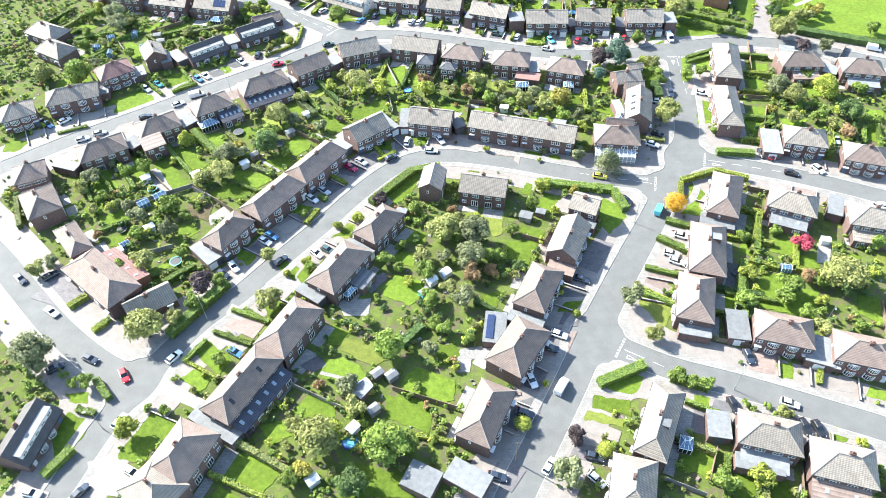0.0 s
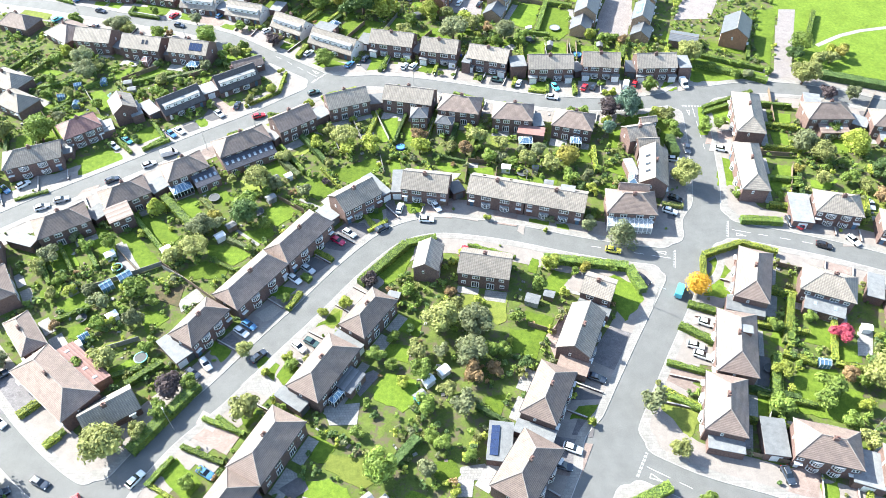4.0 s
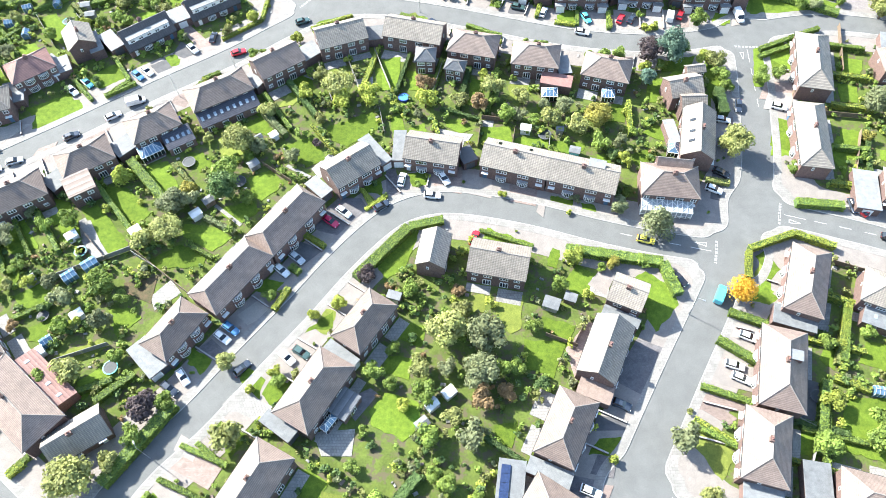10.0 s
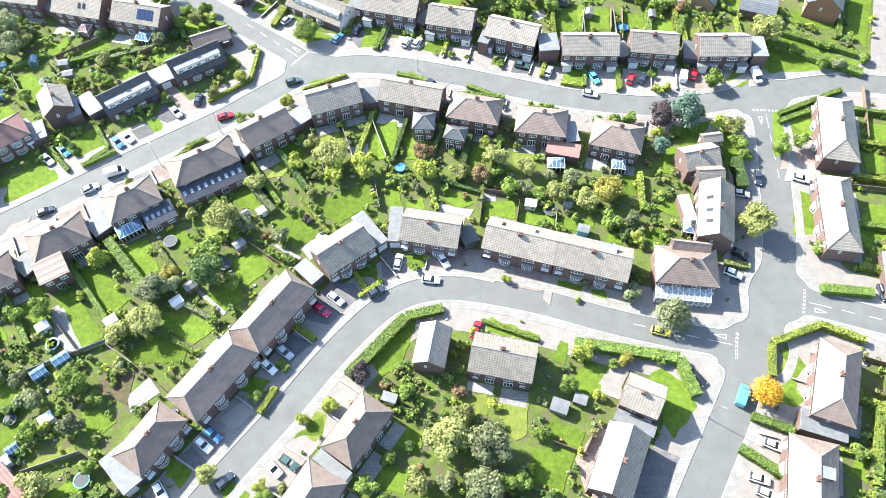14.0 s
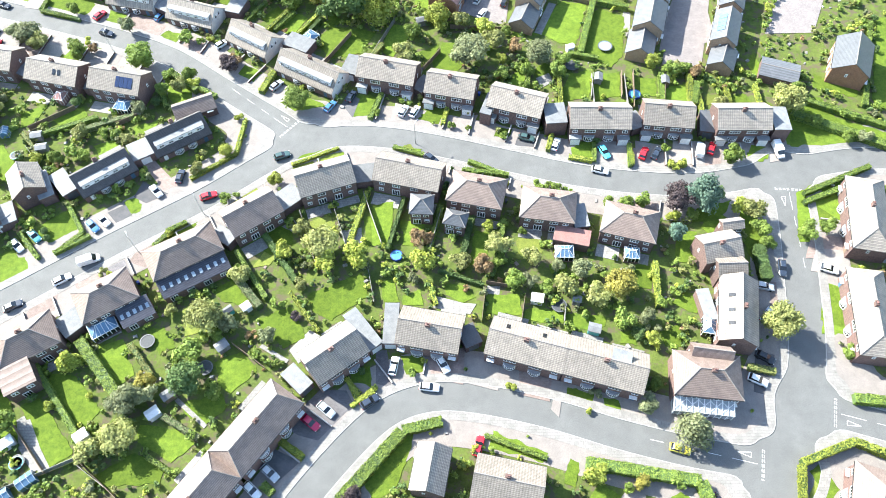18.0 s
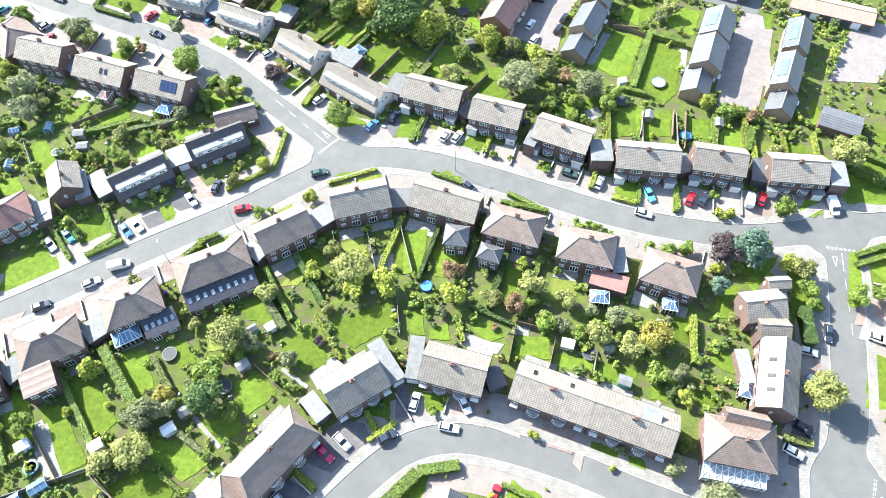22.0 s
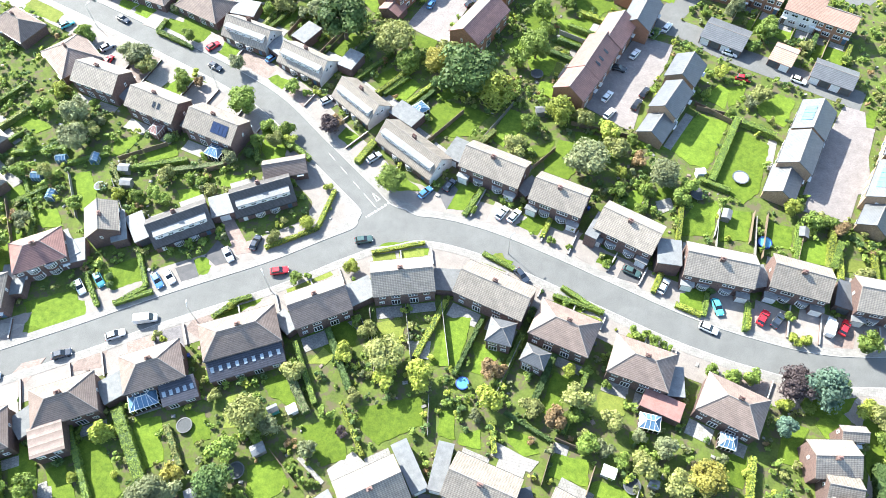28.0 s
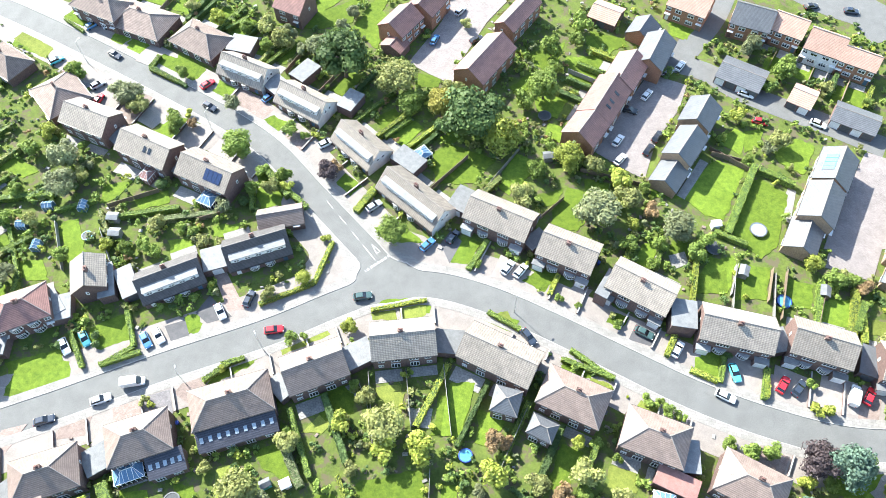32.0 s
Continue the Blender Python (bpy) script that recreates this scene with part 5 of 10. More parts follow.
h_P5 = house(-73.5, 108.0, 35.2, 12.0, 7.4, 'gable', 'grey', -1, eave=2.8, rise=2.6, halves=1, bays='bow')
h_P1 = house(-119.8, 153.4, 25.7, 9.0, 8.8, 'hip', 'brown', 1, bays='flat')
h_P2 = house(-112.1, 141.3, 124.4, 12.1, 9.0, 'hip', 'brown', 1, bays='flat')
h_P3 = house(-98.1, 127.0, 130.5, 12.7, 5.9, 'hip', 'brown', 1, bays='flat')
h_P4 = house(-86.6, 113.9, 141.1, 20.6, 9.5, 'hip', 'brown', 1, bays='flat')
h_N3 = dormer_house(-91.8, 282.1, -13.1, 14.5, 8.8, -1, 'grey', 1)
h_N4 = dormer_house(-73.2, 275.3, -18.8, 14.6, 8.8, -1, 'grey', 1)
h_N5 = dormer_house(-55.0, 264.9, -31.6, 14.1, 8.8, -1, 'grey', 1)
h_N6 = dormer_house(-38.0, 252.7, -29.5, 18.6, 8.8, -1, 'grey', 1)
h_L4 = dormer_house(-85.0, 219.6, 37.8, 14.1, 8.8, -1, 'dark', 0)
h_L5 = dormer_house(-69.3, 231.4, 33.3, 14.5, 8.8, -1, 'dark', 0)
h_P6 = dormer_house(-89.6, 72.5, 80.7, 13.6, 8.8, -1, 'dark', 0)
h_M6 = house(14.4, 173.9, -15.7, 16.4, 8.8, 'gable', 'grey', -1)
h_M7 = house(29.9, 169.6, -15.7, 16.4, 8.8, 'gable', 'grey', -1)
h_TA1 = house(-31.1, 298.0, 68.7, 16.5, 9.6, 'gable', 'red', 1, wall=BRICK_ORANGE, halves=2, bays='flat', chimney=False)
h_TA2 = house(-25.9, 317.2, 68.4, 15.1, 6.5, 'gable', 'red', 1, wall=BRICK_ORANGE, halves=2, bays='flat', chimney=False)
h_TB1 = house(-2.3, 280.6, 69.6, 9.3, 9.0, 'gable', 'red', -1, wall=BRICK_ORANGE, halves=1, bays='flat', chimney=False)
h_TB2 = house(1.1, 291.1, 72.8, 14.5, 9.4, 'gable', 'red', -1, wall=BRICK_ORANGE, halves=2, bays='flat', chimney=False)
h_TB3 = house(5.2, 302.0, 73.4, 11.5, 8.6, 'gable', 'red', -1, wall=BRICK_ORANGE, halves=1, bays='flat', chimney=False)
h_TB4 = house(11.7, 310.6, 76.1, 12.4, 8.2, 'gable', 'slate', -1, wall=BRICK_ORANGE, halves=1, bays='flat', chimney=False)
h_TB5 = house(8.2, 321.1, 71.7, 7.7, 7.4, 'gable', 'slate', -1, wall=BRICK_ORANGE, halves=1, bays='flat', chimney=False, eave=2.6)
h_TC2 = house(21.6, 280.6, 68.9, 10.8, 7.6, 'gable', 'slate', -1, wall=BRICK_BUFF, halves=2, bays='flat', chimney=False)
h_TC3 = house(24.5, 291.5, 72.6, 9.4, 8.3, 'gable', 'slate', -1, wall=BRICK_BUFF, halves=2, bays='flat', chimney=False)
h_TD1 = house(36.5, 330.1, -10.5, 11.0, 10.2, 'gable', 'slate', -1, wall=BRICK_ORANGE, halves=2, bays='flat', chimney=False)
h_TD2 = house(46.1, 329.0, -17.2, 9.4, 8.9, 'gable', 'pantile', -1, wall=BRICK_ORANGE, halves=2, bays='flat', chimney=False)
h_TD3 = house(55.4, 324.2, -16.3, 9.9, 9.8, 'gable', 'pantile', -1, wall=RENDER, halves=2, bays='flat', chimney=False)
h_TD4 = house(63.9, 320.2, -16.3, 9.6, 7.3, 'gable', 'pantile', -1, wall=BRICK_ORANGE, halves=2, bays='flat', chimney=False)
h_TD5 = house(19.9, 332.5, -17.0, 11.5, 9.8, 'gable', 'pantile', -1, wall=BRICK_ORANGE, halves=2, bays='flat', chimney=False)
h_TC1 = house(19.1, 272.8, 69.2, 8.5, 7.2, 'gable', 'slate', -1, wall=BRICK_BUFF, halves=1, bays='flat', chimney=False, eave=2.7)
h_TE1 = house(49.7, 262.1, 74.8, 9.4, 7.5, 'gable', 'slate', -1, wall=BRICK_BUFF, halves=1, bays='flat', chimney=False, eave=2.7)
h_TE2 = house(52.8, 270.4, 74.6, 11.5, 8.4, 'gable', 'slate', -1, wall=BRICK_BUFF, halves=2, bays='flat', chimney=False)
h_TE3 = house(56.2, 281.5, 73.3, 11.0, 8.5, 'gable', 'slate', -1, wall=BRICK_BUFF, halves=2, bays='flat', chimney=False)
h_TF1 = house(70.3, 256.5, 68.8, 8.0, 7.0, 'gable', 'slate', -1, wall=BRICK_BUFF, halves=1, bays='flat', chimney=False, eave=2.7)
h_TF2 = house(72.3, 265.4, 71.5, 12.7, 7.1, 'gable', 'slate', -1, wall=BRICK_BUFF, halves=2, bays='flat', chimney=False)
h_TF3 = house(76.9, 278.9, 73.1, 12.3, 6.8, 'gable', 'slate', -1, wall=BRICK_BUFF, halves=2, bays='flat', chimney=False)
h_TG1 = house(102.8, 254.4, 68.0, 13.0, 9.5, 'gable', 'slate', -1, wall=BRICK_ORANGE, halves=2, bays='flat', chimney=False)
h_L6b = house(-66.9, 240.2, 24.9, 10.8, 5.9, 'gable', 'brown', -1, eave=2.8, halves=1, bays='flat', chimney=False)
h_E1a = house(57.5, 197.1, 12.4, 8.9, 7.3, 'gable', 'grey', -1, halves=1, bays='flat')
h_E1c = house(61.4, 202.9, 8.9, 5.3, 3.1, 'gable', 'grey', -1, halves=1, bays='flat', chimney=False)
h_E1b = house(59.0, 191.9, 2.1, 6.6, 5.2, 'gable', 'grey', -1, halves=1, bays='flat', chimney=False)
h_S6x = house(-0.1, 204.8, -13.6, 5.4, 4.2, 'hip', 'slate', 1, halves=1, bays='flat', chimney=False, eave=4.6)
h_S5x = house(-7.9, 208.5, -2.8, 5.6, 5.5, 'hip', 'slate', 1, halves=1, bays='flat', chimney=False, eave=4.8)
h_E3 = house(49.6, 167.4, -6.0, 13.4, 9.4, 'hip', 'brown', -1, bays='flat', label='corner house with brown tiled hipped roof and white timbered front')
h_E3n = house(51.0, 171.7, -8.0, 8.4, 4.6, 'gable', 'brown', -1, halves=1, bays='flat', chimney=False, rise=2.4)
h_I00 = house(-58.5, 59.6, 143.9, 10.9, 9.2, 'hip', 'grey', 1)
h_L0 = house(-135.2, 182.4, 29.1, 10.3, 8.8, 'hip', 'grey', -1, bays='bow2')
h_Q1 = house(-145.2, 232.4, 152.0, 14.5, 9.0, 'hip', 'grey', 1, eave=3.4, rise=3.0, bays='flat')
h_Q2 = house(-137.7, 220.4, 150.0, 13.0, 8.6, 'hip', 'grey', 1, eave=3.4, rise=3.0, bays='flat')
h_S0 = house(-102.7, 163.8, 31.0, 14.0, 8.8, 'hip', 'brown', 1)
h_N0 = house(-139.8, 294.6, -13.5, 16.2, 8.8, 'hip', 'brown', -1, bays='flat', halves=2)
h_NW1 = house(-156.3, 270.4, 158.7, 13.6, 8.8, 'hip', 'brown', -1, eave=2.9, rise=3.0, bays='flat', halves=1)
h_TH1 = house(-87.4, 307.4, -13.1, 9.3, 8.8, 'gable', 'red', -1, wall=BRICK, halves=1, bays='flat', chimney=False)
h_TH2 = house(-56.4, 306.7, 67.9, 10.2, 8.8, 'gable', 'red', -1, wall=BRICK_ORANGE, halves=2, bays='flat', chimney=False)
h_TH3 = house(-51.0, 316.2, 72.7, 10.6, 8.8, 'gable', 'red', -1, wall=BRICK_ORANGE, halves=1, bays='flat', chimney=False)
# garages and flat roofed wings
garage(84.3, 252.1, -20, 9.5, 6.5, 2.6, ROOF_SLATE, 0.7, 0, label='low outbuilding with shallow slate roof')
garage(35.0, 310.3, -18.1, 11.5, 8.5, 2.4, ROOF_SLATE, 1.4, 4)
garage(-105.9, 207, 28, 6.0, 6.0, 2.43, FELT, 0, 0)
garage(-98.3, 215.3, 120, 8.0, 3.4, 2.97, FELT, 0, 0)
garage(50.3, 305.9, -19.6, 5.9, 7.1, 2.4, ROOF_PANTILE, 1.4, 2)
garage(63.0, 301.4, -16.4, 10.7, 7.1, 2.4, ROOF_SLATE, 1.4, 4)
garage(-2.3, 325.7, -16.6, 8.0, 7.6, 2.4, ROOF_PANTILE, 1.4, 1)
garage(89.6, 294.0, -15.3, 21.9, 7.1, 2.5, ROOF_PANTILE, 1.2, 8)
garage(24.5, 235.6, 4.3, 5.1, 6.3, 4.8, FELT, 0, 0)
garage(79.3, 233.7, -0.8, 3.9, 7.2, 4.8, FELT, 0, 0)
garage(62.6, 234.7, -9.4, 3.9, 6.6, 2.6, ROOF_SLATE, 0, 1)
garage(8.3, 239.3, -19.0, 2.7, 6.9, 4.2, FELT, 0, 0)
garage(-77.5, 226.5, 31.1, 5.6, 5.8, 2.5, FELT, 0, 1)
garage(-94.0, 216.5, 42.3, 3.8, 7.8, 2.5, FELT, 0, 1)
garage(-107.5, 207.8, 50.4, 3.8, 6.5, 2.6, FELT, 0, 1)
garage(-27.2, 254.7, -16.9, 4.9, 6.6, 2.6, FELT, 0, 1)
garage(-42.6, 263.2, -26.5, 7.6, 5.1, 2.6, FELT, 0, 0)
garage(-32.3, 167.3, 46.5, 3.3, 6.0, 2.5, FELT, 0, 1)
garage(-19.6, 178.2, 38.3, 3.1, 10.0, 2.8, FELT, 0, 1)
garage(-13.7, 179.5, -0.7, 2.9, 9.2, 2.8, FELT, 0, 1)
garage(26.1, 201.2, -13.3, 7.9, 4.0, 2.8, ROOF_RED, 0, 0)
garage(2.7, 176.8, 24.7, 3.6, 4.6, 2.6, ROOF_SLATE, 0, 1)
garage(28.3, 206.7, 7.0, 3.3, 6.2, 2.6, FELT, 0, 0)
garage(53.2, 184.1, 7.1, 2.6, 7.2, 2.6, FELT, 0, 0)
garage(-63.1, 124.5, 45.6, 5.1, 8.7, 2.5, FELT, 0, 2)
garage(-48.6, 137.2, 44.5, 4.6, 2.1, 2.6, ROOF_SLATE, 0, 1)
garage(-23.4, 125.2, 54.2, 2.3, 7.7, 2.5, FELT, 0, 1)
garage(-13.2, 138.7, -16.3, 2.9, 1.8, 2.5, FELT, 0, 1)
garage(71.1, 133.5, -18.2, 8.7, 4.4, 2.6, FELT, 0, 0)
garage(34.8, 133.7, -26.2, 7.9, 2.4, 2.6, FELT, 0, 0)
garage(-34.5, 110.1, 55.2, 2.8, 7.5, 2.5, FELT, 0, 1)
g_panel = garage(10.3, 99.4, -7.6, 5.0, 8.8, 2.5, FELT, 0, 0, label="flat roofed extension with a row of solar panels")
for _k in range(4):
    part("solar_panel", Geo().solid([(-2.0, -3.4 + 1.7 * _k, 2.69), (-0.3, -3.4 + 1.7 * _k, 2.9), (-0.3, -1.75 + 1.7 * _k, 2.9), (-2.0, -1.75 + 1.7 * _k, 2.69)], [(-2.0, -3.4 + 1.7 * _k, 2.75), (-0.3, -3.4 + 1.7 * _k, 2.96), (-0.3, -1.75 + 1.7 * _k, 2.96), (-2.0, -1.75 + 1.7 * _k, 2.75)]), SOLAR, g_panel, "dark blue solar panel")
garage(27.9, 117.7, -22.9, 6.8, 4.1, 2.6, ROOF_BROWN, 0, 1)
garage(17.7, 101.5, -22.7, 8.5, 3.1, 2.5, FELT, 0, 1)
garage(56.7, 97.8, -13.0, 7.2, 2.8, 2.6, FELT, 0, 0)
garage(67.1, 99.5, -9.3, 4.9, 8.5, 2.6, FELT, 0, 1)
garage(83.7, 92.2, -20.2, 6.0, 7.9, 2.6, FELT, 0, 1)
garage(61.9, 64.9, -13.1, 9.4, 3.3, 2.6, FELT, 0, 0)
garage(56.0, 73.8, -9.1, 4.6, 6.2, 2.6, FELT, 0, 1)
garage(3.1, 62.5, -30.2, 8.6, 5.0, 2.6, FELT, 0, 0)
garage(-50.2, 74.6, 59.2, 3.5, 12.5, 2.5, FELT, 0, 1)
garage(-6.2, 62.3, 63.5, 5.7, 6.7, 2.6, FELT, 0, 0)
garage(114.9, 210.9, -14.7, 4.8, 14.6, 2.5, FELT, 0, 0)
garage(95.6, 166.5, -10.3, 5.3, 11.1, 2.6, FELT, 0, 1)
garage(104.4, 139.0, -23.1, 3.8, 7.9, 2.6, FELT, 0, 0)
garage(-112.2, 159.3, 72.2, 3.5, 7.7, 2.5, FELT, 0, 1)
garage(-56.4, 300.3, 72.1, 4.7, 6.3, 2.6, ROOF_RED, 1.4, 0)
garage(-96.8, 290.8, 89.1, 6.0, 6.9, 2.8, FELT, 0, 0)
garage(-76.8, 285.3, 155.4, 4.8, 7.0, 2.8, FELT, 0, 0)
garage(-62.0, 278.1, 163.6, 4.4, 6.4, 2.8, FELT, 0, 0)
garage(-19.7, 83.1, 51.3, 3.9, 2.9, 2.3, FELT, 0, 0)
def link(a, b, depth=5.2, z=2.52, roof=None):
    """A flat roofed garage that fills the gap between two neighbours."""
    ends = [(local(a, sa * DIM[a.name][0], 0), local(b, sb * DIM[b.name][0], 0)) for sa in (-1, 1) for sb in (-1, 1)]
    (x0, y0), (x1, y1) = min(ends, key=lambda e: math.dist(*e))
    gap = math.dist((x0, y0), (x1, y1))
    if gap > 1.0:
        garage((x0 + x1) / 2, (y0 + y1) / 2, math.degrees(math.atan2(y1 - y0, x1 - x0)), gap - 0.3, depth, z, roof, 0, 0, label="flat roofed brick garage linking two houses")


for _a, _b in ((h_S0, h_S1), (h_S1, h_S2), (h_S3, h_S4), (h_S4, h_S5), (h_S5, h_S6), (h_N7, h_N8), (h_N10, h_N11), (h_L1, h_L2), (h_N3, h_N4), (h_L7, h_L8), (h_L8, h_L9), (h_E15, h_E16)):
    link(_a, _b)
# conservatories
glasshouse(-75.2, 179.2, 34.3, 5.6, 4.3)
glasshouse(24.1, 197.4, -0.7, 4.0, 3.0)
glasshouse(39.1, 197.0, -5.9, 3.2, 2.8)
glasshouse(-24.8, 110.9, 55.3, 3.5, 1.6)
glasshouse(48.3, 69.8, -16.0, 2.5, 3.0)
glasshouse(-40.0, 265.9, 142.1, 3.4, 4.0)
# ---- wings, dormers and panels on the houses ----
def solar(h, x0, x1, front, lo, hi, n=2, tone=None):
    """Dark panels lying on a roof slope. front picks the slope; lo and hi run from the eaves to the ridge."""
    hl, hd, eave, rise = DIM[h.name]
    for k in range(n):
        a, b = x0 + (x1 - x0) * k / n + 0.04, x0 + (x1 - x0) * (k + 1) / n - 0.04
        q = [(a, lo), (b, lo), (b, hi), (a, hi)]
        pts = [(x, front * hd * (1 - t), eave + rise * t + 0.24) for x, t in q]
        if front > 0:
            pts.reverse()
        part("solar_panel", Geo().solid(pts, [(x, y, z + 0.07) for x, y, z in pts]), tone or SOLAR, h, "dark blue solar panel")


def roof_windows(h, xs, front, lo=0.35, size=0.8):
    for x in xs:
        solar(h, x - size / 2, x + size / 2, front, lo, lo + 0.3, 1, GLASS)


def rear_dormer(h, x, front, w=2.6):
    """A tile-hung flat topped dormer on a roof slope."""
    hl, hd, eave, rise = DIM[h.name]
    s = front
    y0, y1 = s * hd * 0.62, s * hd * 0.05
    d = part("dormer", Geo().box(x - w / 2, min(y0, y1), eave + 0.5, x + w / 2, max(y0, y1), eave + rise - 0.15), TILE_HANG, h, "flat topped dormer window")
    part("dormer_roof", Geo().box(x - w / 2 - 0.12, min(y0, y1) - 0.12, eave + rise - 0.15, x + w / 2 + 0.12, max(y0, y1) + 0.12, eave + rise - 0.02), FELT, d)
    add_window(d, x, y0, eave + 0.85, w * 0.75, 1.0, 0 if s < 0 else 180, 3)


extension(h_S3, -7.7, -7.9, 7.6, -4.0, 2.5, 1.7, "y-", SLATE_DARK, skylights=9, roof_label="dark slate lean-to roof with skylights")
extension(h_S2, 0.4, -8.1, 7.3, -4.0, 2.4, 1.5, "y-", SLATE_DARK, skylights=5, roof_label="dark slate lean-to roof with skylights")
extension(h_S1, -6.8, -9.6, -0.6, -4.0, 4.4, 0.7, "y-", ROOF_BROWN)
extension(h_I1a, -8.2, -7.0, 8.1, -3.5, 2.5, 1.4, "y-", SLATE_DARK, skylights=6, roof_label="dark slate lean-to roof with skylights")
extension(h_P4, -6.6, -8.8, 8.2, -4.0, 2.6, 1.2, "y-", ROOF_RED, skylights=4, wall=BRICK_ORANGE)
extension(h_I2, -1.7, -8.1, 3.9, -3.7, 2.5, 0.5, "y-", ROOF_SLATE)
extension(h_E11, -5.1, -7.3, 4.0, -3.4, 2.5, 0.6, "y-", FELT)
extension(h_E12, -5.5, -8.1, 5.1, -4.0, 2.6, 0.9, "y-", ROOF_BROWN, skylights=2)
extension(h_E19, -4.4, -7.7, 4.6, -4.0, 2.5, 0.7, "y-", FELT, skylights=2)
extension(h_E20, -4.4, -7.7, 3.3, -4.0, 2.5, 0.7, "y-", ROOF_GREY)
extension(h_E15, -3.3, -7.9, 5.0, -4.0, 2.5, 0.7, "y-", ROOF_BROWN, skylights=2)
extension(h_E16, -4.4, -7.7, 5.0, -4.0, 2.5, 0.7, "y-", FELT)
solar(h_L9, 0.6, 5.2, -1, 0.2, 0.75, 4)
roof_windows(h_L8, (1.0, 2.4), -1)
solar(h_TF2, -3.2, 3.2, 1, 0.25, 0.8, 4, SOLAR_BLUE)
solar(h_TF3, -3.2, 3.2, 1, 0.25, 0.8, 4, SOLAR_BLUE)
solar(h_TE3, -2.6, 2.6, 1, 0.25, 0.8, 4, SOLAR_BLUE)
roof_windows(h_TB2, (-3.5, -1.5, 1.5), -1)
roof_windows(h_E2, (-4.0, -1.0, 2.5), 1)
roof_windows(h_I1a, (-5.0, 4.0), -1)
roof_windows(h_M6, (-4.5, 3.0), 1)
rear_dormer(h_M7, 2.5, 1, 3.6)
rear_dormer(h_E5, 2.0, -1, 2.0)
rear_dormer(h_E9, -1.0, -1, 1.8)
conservatory(h_E2, -5.1, 3.75, -1.3, 6.3)
conservatory(h_L8, 1.1, -7.3, 4.0, -4.0, glass=ROOF_RED)
conservatory(h_L9, 0.6, -7.5, 4.6, -4.0)


PALE_GLAZING = mat("pale_glazing", (0.36, 0.38, 0.4), (0.26, 0.28, 0.3), 1.0, 0.2, spec=0.6)


def porch(h, x, w=2.7, deep=1.3):
    """A flat roofed lobby with a white garage door in front of a house."""
    hd = DIM[h.name][1]
    p = part("porch", Geo().box(x - w / 2, -hd - deep, 0, x + w / 2, -hd - 0.09, 2.35), BRICK, h, "brick front lobby")
    part("porch_roof", Geo().box(x - w / 2 - 0.15, -hd - deep - 0.2, 2.35, x + w / 2 + 0.15, -hd - 0.09, 2.52, 0.03), FELT, p, "grey felt flat roof")
    part("garage_door", Geo().box(x - w / 2 + 0.2, -hd - deep - 0.06, 0.1, x + w / 2 - 0.2, -hd - deep - 0.003, 2.1), UPVC, p, "white panelled garage door")


for _h in (h_N7, h_N8, h_N9, h_N10, h_N11, h_N12):
    for _s in (-1, 1):
        porch(_h, _s * DIM[_h.name][0] * 0.8)


def timbered(h, hl, hd):
    """A white timbered veranda along a house front: panels with cross braces under a glazed lean-to roof with white bars."""
    x0, x1, y0, y1, lo, hi = -hl + 0.2, hl - 1.0, -hd - 2.6, -hd - 0.02, 2.45, 3.25
    v = part("veranda", Geo().box(x0, y0, 0, x1, y1, 0.9), RENDER, h, "white timbered veranda with glazed roof")
    part("glazing", Geo().solid([(x0, y0, 0.9), (x1, y0, 0.9), (x1, y1, 0.9), (x0, y1, 0.9)], [(x0, y0, lo), (x1, y0, lo), (x1, y1, hi), (x0, y1, hi)]), PALE_GLAZING, v)
    n = 10
    for k in range(n + 1):
        x = x0 + (x1 - x0) * k / n
        part("rafter", Geo().bar((x, y0 - 0.05, lo + 0.05), (x, y1, hi + 0.05), 0.1, 4), UPVC, v, "white roof bar")
        part("post", Geo().box(x - 0.1, y0 - 0.1, 0, x + 0.1, y0 - 0.003, lo), UPVC, v, "white post")
    for k in range(0, n, 2):
        a, b = x0 + (x1 - x0) * k / n, x0 + (x1 - x0) * (k + 2) / n
        for p, q in ((a, b), (b, a)):
            part("brace", Geo().bar((p, y0 - 0.03, 0.15), (q, y0 - 0.03, 0.95), 0.07, 4), DARKPVC, v, "dark diagonal brace")
            part("brace", Geo().bar((p, y0 + 0.3, lo + 0.17), (q, y1 - 0.3, hi - 0.05), 0.07, 4), UPVC, v, "white diagonal roof bar")
    for z, w in ((lo, 0.12), (0.95, 0.08)):
        part("rail", Geo().box(x0 - 0.1, y0 - 0.14, z - w, x1 + 0.1, y0 - 0.102, z + w), UPVC, v, "white rail")


timbered(h_E3, DIM[h_E3.name][0], DIM[h_E3.name][1])
# ---- lawns, drives, patios and paths ----
lawn(-120.6, 281.6, -118.8, 285.0, -104.0, 281.9, -106.7, 275.5)
lawn(-134.7, 285.9, -134.8, 292.9, -128.8, 290.3, -130.9, 285.2)
lawn(-129.7, 286.3, -129.0, 289.5, -123.2, 287.0, -124.8, 282.1)
lawn(-99.2, 274.5, -99.1, 279.4, -93.8, 277.2, -95.4, 273.3)
lawn(-108.9, 258.3, -105.6, 264.9, -97.0, 261.0, -102.1, 257.3)
lawn(-161.0, 278.3, -160.7, 283.7, -148.8, 279.6, -149.4, 276.4)
lawn(-81.9, 267.2, -80.7, 270.7, -76.0, 269.2, -78.6, 265.4)
lawn(-58.7, 254.1, -56.9, 257.5, -51.7, 254.6, -54.0, 251.2)
